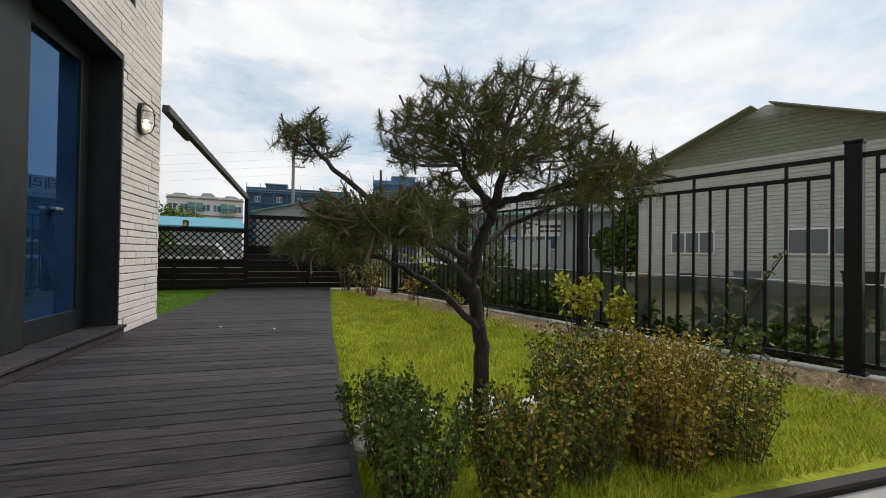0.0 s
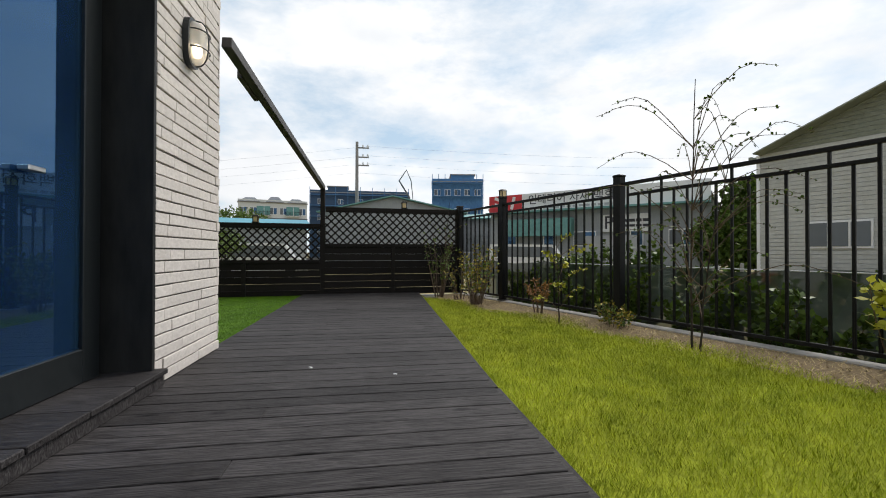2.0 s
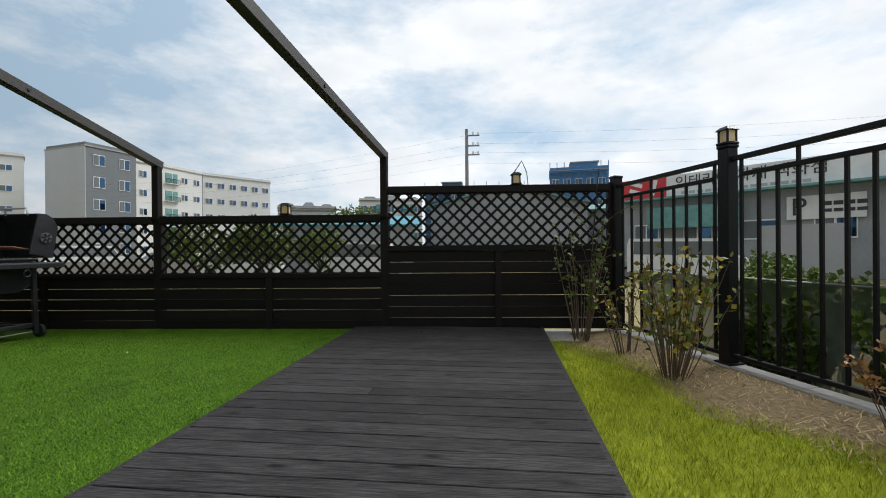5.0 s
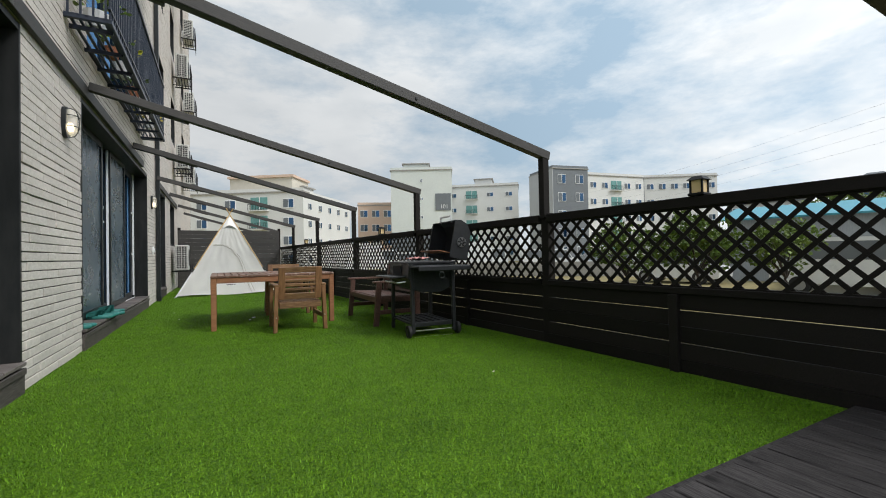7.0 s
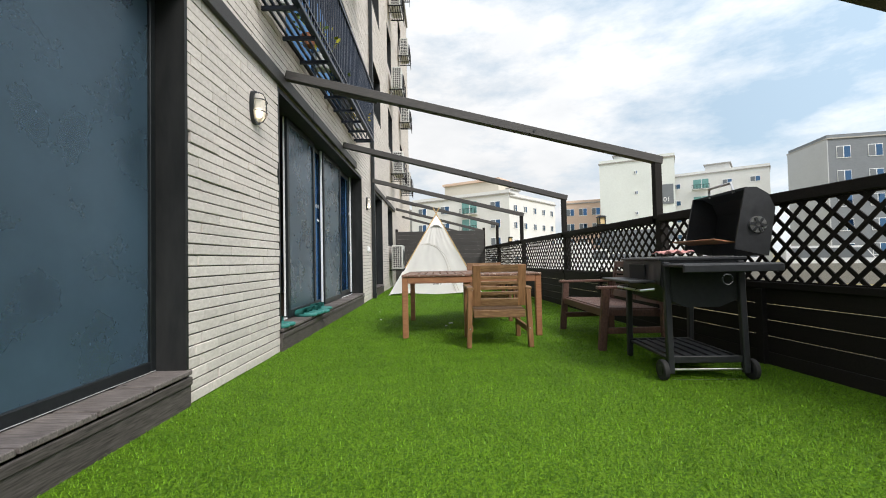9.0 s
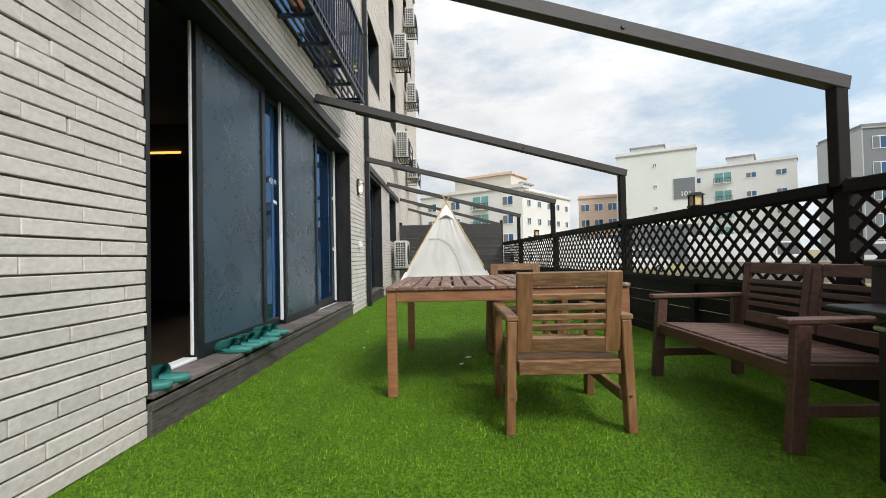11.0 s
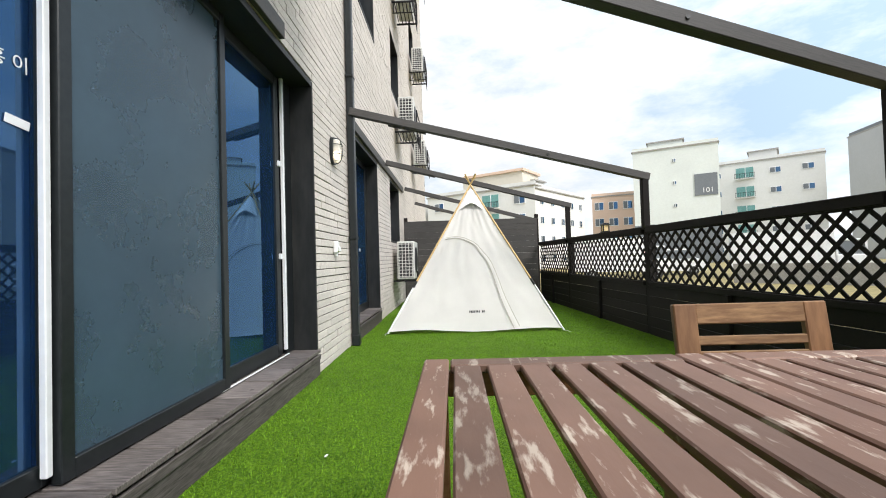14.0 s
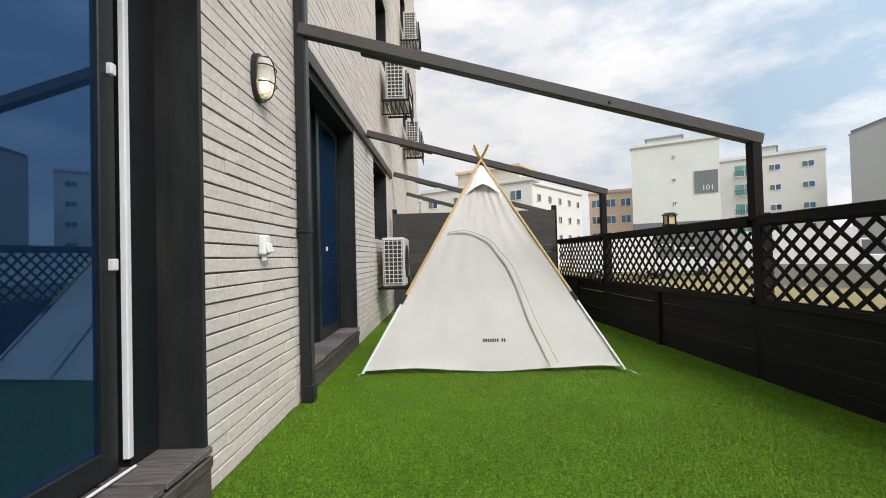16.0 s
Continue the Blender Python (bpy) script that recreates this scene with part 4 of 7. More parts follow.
# ---- balcony, air conditioners ----
def balcony(z):
    t = thing("balcony_rail", "dark blue-black steel balcony cage with plants", "balcony", pose(0, 5.46, z), group="balcony cages")
    L, D, H = 4.9, 0.36, 1.1
    for yy in (0.02, L - 0.02):
        boxp("side_frame", t, (D, 0.04, 0.05), (D / 2, yy, H), RAILBLUE)
        boxp("side_frame", t, (D, 0.04, 0.05), (D / 2, yy, 0.0), RAILBLUE)
        for i in range(4):
            boxp("bar", t, (0.018, 0.018, H), (0.03 + i * 0.1, yy, H / 2), RAILBLUE, bev=0)
    for zz in (0.0, H):
        boxp("rail", t, (0.05, L, 0.05), (D, L / 2, zz), RAILBLUE)
    boxp("rail", t, (0.03, L, 0.03), (D, L / 2, 0.14), RAILBLUE)
    for i in range(46):
        boxp("bar", t, (0.018, 0.018, H), (D, 0.05 + i * (L - 0.1) / 45, H / 2), RAILBLUE, bev=0)
    for i in range(5):
        boxp("floor_bar", t, (0.025, L, 0.02), (0.04 + i * 0.07, L / 2, 0.01), RAILBLUE, bev=0)
    for i in range(9):
        boxp("bracket", t, (D, 0.03, 0.04), (D / 2, 0.2 + i * 0.56, -0.03), RAILBLUE, bev=0)
    return t


balcony(3.42)
for f in (1, 2, 3):
    balcony(3.42 + 3.05 * f)


def flower_pot(x, y, z, s, m, leaf):
    t = thing("flower_pot", "potted green plant standing on the balcony floor", "plant", pose(x, y, z), group="balcony plants")
    bm = bmesh.new()
    cyl_into(bm, 0.07 * s, 0.14 * s, (0, 0, 0.07 * s), seg=14, r2=0.095 * s)
    part("pot", bm, m, t)
    n = 60
    d = rng.normal(size=(n, 3))
    d[:, 2] = np.abs(d[:, 2]) + 0.4
    d /= np.linalg.norm(d, axis=1)[:, None]
    c = d * rng.uniform(0.06, 0.24, (n, 1)) * s + np.array((0, 0, 0.16 * s))
    quads("leaves", leaf_quads(c, d, 0.06 * s, 0.022 * s), leaf, t)
    return t


def leaf_quads(c, d, ln, w):
    n = len(c)
    side = np.cross(d, rng.normal(size=(n, 3)))
    side /= np.linalg.norm(side, axis=1)[:, None] + 1e-9
    ln = ln * rng.uniform(0.7, 1.3, (n, 1))
    w = w * rng.uniform(0.7, 1.3, (n, 1))
    return np.stack([c, c + d * ln * 0.5 + side * w, c + d * ln, c + d * ln * 0.5 - side * w], 1)


for y, s, m, lf in ((5.75, 1.2, WHITEPVC, LEAF_GREEN), (6.5, 0.9, TERRACOTTA, LEAF_GREEN), (7.1, 1.3, WHITEPVC, LEAF_YELLOW), (7.9, 1.0, TERRACOTTA, LEAF_GREEN), (9.6, 1.0, WHITEPVC, LEAF_OCHRE)):
    flower_pot(0.2, y, 3.445, s, m, lf)


def ac_unit(y, z, cage=True):
    t = thing("air_conditioner", "aged white outdoor air conditioner in a dark steel bracket", "air conditioner", pose(0.06, y, z), group="outdoor air conditioners")
    boxp("case", t, (0.36, 0.86, 0.80), (0.24, 0.46, 0.43), ACWHITE, bev=0.015)
    boxp("grille_panel", t, (0.31, 0.012, 0.72), (0.24, 0.026, 0.43), GRILLBLACK, bev=0)
    for i in range(11):
        boxp("grille_bar", t, (0.31, 0.012, 0.012), (0.24, 0.016, 0.09 + i * 0.068), ACWHITE, bev=0)
    for i in range(5):
        boxp("grille_bar", t, (0.012, 0.012, 0.72), (0.10 + i * 0.07, 0.014, 0.43), ACWHITE, bev=0)
    bm = bmesh.new()
    cyl_into(bm, 0.28, 0.02, (0.426, 0.4, 0.43), (0, 90, 0), 24)
    part("fan_guard", bm, GRILLBLACK, t)
    for yy in (0.0, 0.95):
        boxp("bracket_rail", t, (0.52, 0.035, 0.035), (0.24, yy, 0.0), IRON, bev=0)
        boxp("bracket_post", t, (0.03, 0.03, 0.5 if cage else 0.2), (0.49, yy, 0.24 if cage else 0.1), IRON, bev=0)
    for i in range(6):
        boxp("bracket_bar", t, (0.02, 0.95, 0.02), (0.04 + i * 0.09, 0.475, 0.012), IRON, bev=0)
    if cage:
        boxp("bracket_rail", t, (0.025, 0.95, 0.025), (0.49, 0.475, 0.47), IRON, bev=0)
        boxp("bracket_rail", t, (0.025, 0.95, 0.025), (0.49, 0.475, 0.24), IRON, bev=0)
        for i in range(7):
            boxp("bracket_bar", t, (0.012, 0.012, 0.26), (0.02 + i * 0.075, 0.0, -0.13), IRON, bev=0)
            boxp("bracket_bar", t, (0.012, 0.012, 0.26), (0.49, i * 0.155, -0.13), IRON, bev=0)
        boxp("bracket_rail", t, (0.5, 0.02, 0.02), (0.24, 0.0, -0.26), IRON, bev=0)
    boxp("pipe_cover", t, (0.05, 0.05, 0.4), (0.0, 0.98, 0.55), WHITEPVC, bev=0.01)
    return t


ac_unit(15.75, 0.62, False)
for f in range(4):
    ac_unit(16.6, 4.02 + 3.05 * f)
    ac_unit(20.5, 4.1 + 3.05 * f)

# ---- timber fence with lattice ----
def lantern(parent_pose):
    t = thing("post_lantern", "small black post lantern with amber glass", "lamp", parent_pose, group="fence lanterns")
    boxp("base", t, (0.12, 0.12, 0.02), (0, 0, 0.01), IRON)
    boxp("glass", t, (0.082, 0.082, 0.10), (0, 0, 0.07), LANTERNGLASS, bev=0.003)
    for sx in (-1, 1):
        for sy in (-1, 1):
            boxp("corner_bar", t, (0.013, 0.013, 0.10), (sx * 0.043, sy * 0.043, 0.07), IRON, bev=0)
    bm = bmesh.new()
    bmesh.ops.create_cone(bm, cap_ends=True, segments=4, radius1=0.092, radius2=0.05, depth=0.03, matrix=pose(0, 0, 0.136, 0, 0, 45))
    part("cap", bm, IRON, t)
    return t


FANG = math.degrees(math.atan2(1.0, FB)) - 90


def fence_bay(y0, y1, top, mid, base, nboards, post0=True, post_top=None):
    """One bay; local x runs along the fence, local y away from the terrace."""
    p0, p1 = Vector((fx(y0), y0)), Vector((fx(y1), y1))
    L = (p1 - p0).length
    ang = math.degrees(math.atan2(p1.y - p0.y, p1.x - p0.x))
    t = thing("lattice_fence", "dark stained timber fence bay with boards below a lattice", "fence", pose(p0.x, p0.y, 0, 0, 0, ang), group="lattice fence bays")
    PWD = 0.105
    if post0:
        boxp("post", t, (PWD, PWD, top + 0.02 - base), (0, -0.045, (top + 0.02 + base) / 2), STAIN, bev=0.006)
    a, b = PWD / 2, L - PWD / 2
    boxp("top_rail", t, (b - a, 0.09, 0.085), ((a + b) / 2, 0, top - 0.043), STAIN, bev=0.005)
    boxp("mid_rail", t, (b - a, 0.07, 0.055), ((a + b) / 2, 0, mid - 0.01), STAIN, bev=0.005)
    pitch = (mid - 0.035 - base + 0.03) / nboards
    for i in range(nboards):
        z = base - 0.03 + (i + 0.5) * pitch
        boxp("board", t, (b - a + 0.04, 0.022, pitch - 0.0035), ((a + b) / 2, 0.0, z + random.uniform(-0.0015, 0.0015)), STAIN, (random.uniform(-0.6, 0.6), random.uniform(-0.06, 0.06), 0), 0.003)
    boxp("stud", t, (0.075, 0.05, mid - base - 0.04), ((a + b) / 2, 0.030, (mid + base) / 2 - 0.02), STAIN, bev=0.004)
    z0, z1 = mid + 0.018, top - 0.088
    H, W, PI = z1 - z0, 0.030, 0.152
    for side in (0, 1):
        u = -H
        while u < b - a:
            lo, hi = max(0.0, -u), min(H, b - a - u)
            if hi - lo > 0.04:
                cx = a + u + (lo + hi) / 2
                if side:
                    cx = a + b - cx
                ln = (hi - lo) * math.sqrt(2)
                boxp("lattice_slat", t, (round(ln, 2), 0.010, W), (cx, 0.006 if side else -0.006, z0 + (lo + hi) / 2), STAIN, (0, 45 if side else -45, 0), 0)
            u += PI
    boxp("lattice_frame", t, (b - a, 0.03, 0.022), ((a + b) / 2, 0, z0), STAIN, bev=0)
    boxp("lattice_frame", t, (b - a, 0.03, 0.022), ((a + b) / 2, 0, z1), STAIN, bev=0)
    return t


POSTS = [0.85, 3.70, 6.60, 9.58, 12.52, 15.45, 17.55]
for a, b in zip(POSTS, POSTS[1:]):
    fence_bay(a, b, 1.40, 0.665, 0.0, 5)
fence_bay(-1.9, 0.85, 1.735, 0.985, DZ, 7)
for y, z in ((2.07, 1.40), (8.06, 1.40), (13.75, 1.40), (-0.75, 1.735)):
    lantern(pose(fx(y), y, z + 0.001, 0, 0, FANG))
# closing fence at the far end
t = thing("board_fence", "tall dark horizontal board fence closing the terrace", "fence", pose(0.08, 17.6, 0))
for i in range(14):
    boxp("board", t, (fx(17.6) - 0.12, 0.025, 0.1425), ((fx(17.6) - 0.12) / 2, 0, 0.08 + i * 0.144), STAINX, (random.uniform(-0.5, 0.5), 0, 0), 0.003)
for x in (0.03, 1.7, fx(17.6) - 0.12):
    boxp("post", t, (0.09, 0.09, 2.12), (x, 0.06, 1.06), STAIN)
bm = bmesh.new()
box_into(bm, (0.6, 21.0, 0.66), (0, 0, 0))
ob = part("retaining_wall", bm, CONCRETE, None)
ob.matrix_world = pose(fx(8) - 0.25, 8.0, -0.36, 0, 0, FANG)
tagged(ob, "concrete retaining wall under the timber fence", "wall", kind="structure")

# pergola: one sloping beam and post each
def pergola(yw, yf, zf=2.10, xw=0.05, zw=3.0, post=True):
    t = thing("pergola_beam", "dark stained sloping timber pergola beam on a fence post", "pergola", group="pergola beams")
    a, b = Vector((xw, yw, zw - 0.05)), Vector((fx(yf) + 0.06, yf, zf - 0.05))
    d = b - a
    L = d.length
    m = Matrix.Translation((a + b) / 2) @ d.to_track_quat("X", "Z").to_matrix().to_4x4()
    put("beam", box_mesh((L, 0.085, 0.095), STAINX, 0.006), t, m)
    put("splice", box_mesh((0.5, 0.05, 0.085), STAINX, 0.006), t, m @ pose(-L / 2 + 0.75, 0.068, -0.012))
    if post:
        boxp("post", t, (0.085, 0.085, zf - 0.06 - 1.36), (fx(yf), yf, (zf - 0.06 + 1.36) / 2), STAIN, bev=0.006)
    bm = bmesh.new()
    cyl_into(bm, 0.014, 0.012, tuple(m @ Vector((0.6, -0.046, 0))), (90, 0, 0), 8)
    part("bolt", bm, GRILLBLACK, t)
    return t


pergola(1.10, 0.85, 2.17, 0.02, 2.70)
for yw, yf in ((3.35, 3.70), (6.16, 6.60), (8.92, 9.58), (12.19, 12.52), (15.03, 15.45), (18.1, 18.4), (21.0, 21.3)):
    pergola(yw, yf)

# ---- metal fence on a kerb ----
kerb = thing("kerb", "low concrete kerb wall under the iron fence", "kerb", kind="structure")
MANG = math.degrees(math.atan2(ML.y, ML.x))
for k in range(5):
    c = mpoint(-0.1 + 2.3 * (k + 0.5), 0.06)
    boxp("kerb_block", kerb, (2.295, 0.16, 0.66), (c.x, c.y, -0.36), CONC_BROWN, (0, 0, MANG), 0.008)
    boxp("coping", kerb, (2.295, 0.18, 0.025), (c.x, c.y, -0.018), CONCRETE, (0, 0, MANG), 0.006)
MPOSTS = [0.0, 1.55, 4.06, 6.58, 9.12, 11.6]


def iron_post(s, lit):
    c = mpoint(s, 0.06)
    t = thing("iron_post", "square black iron fence post on the kerb", "post", pose(c.x, c.y, -0.005, 0, 0, MANG), group="iron fence posts")
    boxp("shaft", t, (0.105, 0.105, 1.80), (0, 0, 0.90), IRON, bev=0.006)
    boxp("cap", t, (0.12, 0.12, 0.03), (0, 0, 1.815), IRON, bev=0.008)
    boxp("base_plate", t, (0.16, 0.15, 0.015), (0, 0, 0.008), IRON)
    if lit:
        lantern(pose(c.x, c.y, 1.826, 0, 0, MANG))


for i, s in enumerate(MPOSTS):
    iron_post(s, i in (1, 3))
for a, b in zip(MPOSTS, MPOSTS[1:]):
    c = mpoint(a, 0.06)
    L = b - a
    t = thing("iron_fence_panel", "black iron railing panel with upright bars", "fence", pose(c.x, c.y, 0, 0, 0, MANG), group="iron fence panels")
    boxp("top_rail", t, (L - 0.1, 0.045, 0.04), (L / 2, 0, 1.70), IRON)
    boxp("second_rail", t, (L - 0.26, 0.04, 0.035), (L / 2, 0, 1.56), IRON)
    boxp("low_rail", t, (L - 0.1, 0.04, 0.035), (L / 2, 0, 0.07), IRON)
    n = max(3, round((L - 0.26) / 0.155))
    for i in range(n + 1):
        u = 0.13 + i * (L - 0.26) / n
        high = i in (0, n) or i % 5 == 3
        zt = 1.70 if high else 1.56
        boxp("bar", t, (0.024, 0.024, zt - 0.07), (u, 0, (zt + 0.07) / 2), IRON, bev=0.003)
# plastic sheet and stakes behind the railing
bm = bmesh.new()
prev = None
for k in range(60):
    c = mpoint(-0.5 + k * 0.22, 0.75 + 0.05 * math.sin(k * 0.9) + 0.03 * math.sin(k * 2.3))
    row = [bm.verts.new((c.x, c.y, -0.66)), bm.verts.new((c.x + 0.02 * math.sin(k), c.y, 0.1)), bm.verts.new((c.x, c.y + 0.015 * math.cos(k * 1.7), 0.66 + 0.03 * math.sin(k * 0.7)))]
    if prev:
        bm.faces.new((prev[0], row[0], row[1], prev[1]))
        bm.faces.new((prev[1], row[1], row[2], prev[2]))
    prev = row
bmesh.ops.solidify(bm, geom=bm.faces[:], thickness=0.003)
t = thing("plastic_barrier", "grey translucent plastic sheet barrier on thin stakes", "barrier")
part("film", bm, NET, t, smooth=True)
for k in range(8):
    c = mpoint(0.3 + k * 1.6, 0.80)
    boxp("stake", t, (0.03, 0.03, 1.4), (c.x, c.y, 0.03), CONCRETE)
boxp("top_cord", t, (12.6, 0.012, 0.012), (*mpoint(5.7, 0.76), 0.665), WHITEPVC, (0, 0, MANG))

# ---- garden furniture ----
def arm_seat(name, w, label, cat, m, wood, slat, backs=1, group=""):
    """Slatted armchair or bench: back along y = 0, facing +y."""
    t = thing(name, label, cat, m, group=group)
    d, sz, az, top = 0.68, 0.40, 0.60, 0.86
    for sx in (-1, 1):
        x = sx * (w / 2 - 0.03)
        boxp("leg", t, (0.05, 0.075, az), (x + sx * 0.012, 0.03, az / 2), wood, (0, sx * -2.0, 0), 0.005)
        boxp("leg", t, (0.05, 0.075, az), (x + sx * 0.006, d - 0.05, az / 2), wood, (5, 0, 0), 0.005)
        boxp("armrest", t, (0.07, d + 0.02, 0.03), (x, d / 2, az + 0.015), slat, (0, 0, 0), 0.006)
        boxp("stretcher", t, (0.03, d - 0.1, 0.06), (x - sx * 0.01, d / 2, 0.19), wood, (0, 0, 0), 0.004)
        boxp("seat_side", t, (0.03, d - 0.08, 0.07), (x - sx * 0.045, d / 2, sz - 0.04), wood, (2, 0, 0), 0.004)
        for zz in (0.2,):
            bm = bmesh.new()
            cyl_into(bm, 0.008, 0.006, (x + sx * 0.010, -0.009, zz), (90, 0, 0), 10)
            part("bolt", bm, STEEL, t)
    iw = w - 0.12
    boxp("seat_rail", t, (iw, 0.03, 0.075), (0, 0.02, sz - 0.05), slat, (0, 0, 0), 0.004)
    boxp("seat_rail", t, (iw, 0.03, 0.075), (0, d - 0.05, sz - 0.03), slat, (0, 0, 0), 0.004)
    if backs == 1:
        for i in range(7):
            boxp("seat_slat", t, (iw, 0.068, 0.02), (0, 0.09 + i * 0.082, sz - 0.012 + i * 0.003), slat, (2, 0, 0), 0.004)
    else:
        n = 13
        for i in range(n):
            boxp("seat_slat", t, (iw / n - 0.016, d - 0.12, 0.02), (-iw / 2 + (i + 0.5) * iw / n, d / 2, sz + 0.0), slat, (2, 0, 0), 0.004)
    bw = iw / backs
    for k in range(backs):
        cx = -iw / 2 + bw * (k + 0.5)
        back = new("backrest")
        back.parent = t
        back.matrix_basis = pose(cx, 0.035, sz + 0.03, 8, 0, 0)
        hgt = (top - sz - 0.03) / math.cos(radians(8))
        for sx in (-1, 1):
            boxp("stile", back, (0.085 if backs == 1 else 0.06, 0.028, hgt), (sx * (bw / 2 - 0.035), 0, hgt / 2), wood, (0, 0, 0), 0.005)
        boxp("top_slat", back, (bw - 0.145, 0.024, 0.075), (0, 0, hgt - 0.038), slat, (0, 0, 0), 0.004)
        boxp("low_slat", back, (bw - 0.145, 0.024, 0.08), (0, 0, 0.04), slat, (0, 0, 0), 0.004)
        for i in range(4):
            boxp("back_slat", back, (bw - 0.145, 0.02, 0.034), (0, 0, 0.115 + i * (hgt - 0.215) / 4 + 0.02), slat, (0, 0, 0), 0.004)
    return t


arm_seat("garden_armchair", 0.66, "brown slatted wooden garden armchair at the table", "chair", pose(2.285, 6.0, 0), CHAIRWOOD, CHAIRSLAT, group="garden armchairs")
arm_seat("garden_armchair", 0.66, "brown slatted wooden garden armchair beyond the table", "chair", pose(2.40, 8.50, 0, 0, 0, 180), CHAIRWOOD, CHAIRSLAT, group="garden armchairs")
arm_seat("garden_bench", 1.34, "dark brown slatted two-seat garden bench by the fence", "bench", pose(3.90, 6.40, 0, 0, 0, 90), BENCHWOOD, BENCHWOOD, backs=2)

TX0, TX1, TY0, TY1, TZ = 1.22, 2.88, 6.62, 8.22, 0.75
tab = thing("garden_table", "large brown slatted garden table with peeling paint", "table", pose(0, 0, 0))
for x in (TX0 + 0.035, TX1 - 0.035):
    for y in (TY0 + 0.05, TY1 - 0.05):
        boxp("leg", tab, (0.068, 0.068, TZ - 0.025), (x, y, (TZ - 0.025) / 2), TABLEFRAME, bev=0.006)
boxp("leg", tab, (0.068, 0.068, TZ - 0.04), (2.06, TY1 - 0.30, (TZ - 0.04) / 2), TABLEFRAME, bev=0.006)
for y in (TY0 + 0.028, TY1 - 0.028):
    boxp("apron", tab, (TX1 - TX0 - 0.14, 0.028, 0.075), ((TX0 + TX1) / 2, y, TZ - 0.066), TABLEFRAME, bev=0.004)
for x in (TX0 + 0.028, TX1 - 0.028):
    boxp("apron", tab, (0.028, TY1 - TY0 - 0.16, 0.075), (x, (TY0 + TY1) / 2, TZ - 0.066), TABLEFRAME, bev=0.004)
xm, ym = (TX0 + TX1) / 2, (TY0 + TY1) / 2
for xa, xb, first in ((TX0, xm - 0.004, True), (xm + 0.004, TX1, False)):
    edge = 0.075
    boxp("edge_board", tab, (edge, TY1 - TY0, 0.026), (xb - edge / 2 if first else xa + edge / 2, ym, TZ - 0.013), TABLEWOOD, bev=0.005)
    boxp("edge_board", tab, (edge, TY1 - TY0, 0.026), (xa + edge / 2 if first else xb - edge / 2, ym, TZ - 0.013), TABLEWOOD, bev=0.005)
    a, b = xa + edge + 0.004, xb - edge - 0.004
    for y in (TY0 + 0.038, ym, TY1 - 0.038):
        boxp("cross_rail", tab, (b - a, 0.074 if y != ym else 0.05, 0.026), ((a + b) / 2, y, TZ - 0.0135), TABLEWOOD, bev=0.005)
    n = 7
    for ya, yb in ((TY0 + 0.079, ym - 0.029), (ym + 0.029, TY1 - 0.079)):
        for i in range(n):
            boxp("slat", tab, ((b - a) / n - 0.020, yb - ya, 0.020), (a + (i + 0.5) * (b - a) / n, (ya + yb) / 2, TZ - 0.012 + random.uniform(-0.001, 0.001)), TABLEWOOD, (0, 0, random.uniform(-0.15, 0.15)), 0.004)

# Black disc laid on the top paints the darkness of the umbrella hole.
bm = bmesh.new()
cyl_into(bm, 0.030, 0.004, (xm, ym, TZ + 0.0015), seg=20)
part("umbrella_hole", bm, RUBBER, tab, "black disc standing in for the dark umbrella hole")
bm = bmesh.new()
tube(bm, [(xm + 0.033 * math.cos(a), ym + 0.033 * math.sin(a), TZ + 0.001) for a in np.linspace(0, 2 * math.pi, 18)], 0.004, 0.004, 5)
part("hole_rim", bm, TABLEFRAME, tab)

# ---- grill ----
g = thing("charcoal_grill", "black charcoal grill cart with its lid open", "grill", pose(3.62, 4.72, 0, 0, 0, -3))
for x, y in ((-0.27, 0.0), (0.27, 0.0), (-0.27, 0.72), (0.27, 0.72)):
    boxp("leg", g, (0.045, 0.045, 0.82 if y == 0 else 0.79), (x, y, 0.46 if y == 0 else 0.41), GRILLBLACK, (-2 if y == 0 else 2, 0, 0), 0.006)
bm = bmesh.new()
prof = [(-0.30, 0.88), (-0.31, 0.70), (-0.24, 0.58), (-0.12, 0.53), (0.12, 0.53), (0.24, 0.58), (0.31, 0.70), (0.30, 0.88)]
extrude_profile(bm, prof, 0.02, 0.74)
part("fire_box", bm, GRILLBLACK, g)
boxp("rim", g, (0.64, 0.76, 0.025), (0, 0.38, 0.89), GRILLBLACK, bev=0.006)
lid = new("lid")
lid.parent = g
lid.matrix_basis = pose(0.29, 0.38, 0.93, 0, 8, 0)
bm = bmesh.new()
prof = [(0.03, 0.0), (0.10, 0.46), (0.02, 0.50), (-0.10, 0.48), (-0.20, 0.40), (-0.22, 0.02)]
outer = [(0.20, 0.0), (0.21, 0.36), (0.15, 0.46), (0.06, 0.50), (-0.02, 0.49), (-0.05, 0.02)]
for ya, yb in ((-0.36, -0.345), (0.345, 0.36)):
    be = bmesh.new()
    extrude_profile(be, outer, ya, yb)
    part("end_plate", be, GRILLBLACK, lid)
for a, b in zip(outer, outer[1:-1]):
    vs = [bm.verts.new((p[0], y, p[1])) for p, y in ((a, -0.345), (b, -0.345), (b, 0.345), (a, 0.345))]
    bm.faces.new(vs)
bmesh.ops.solidify(bm, geom=[f for f in bm.faces if len(f.verts) == 4 and abs(f.normal.y) < 0.1 and f.calc_area() > 0.04], thickness=0.012)
part("shell", bm, GRILLBLACK, lid)
bm = bmesh.new()
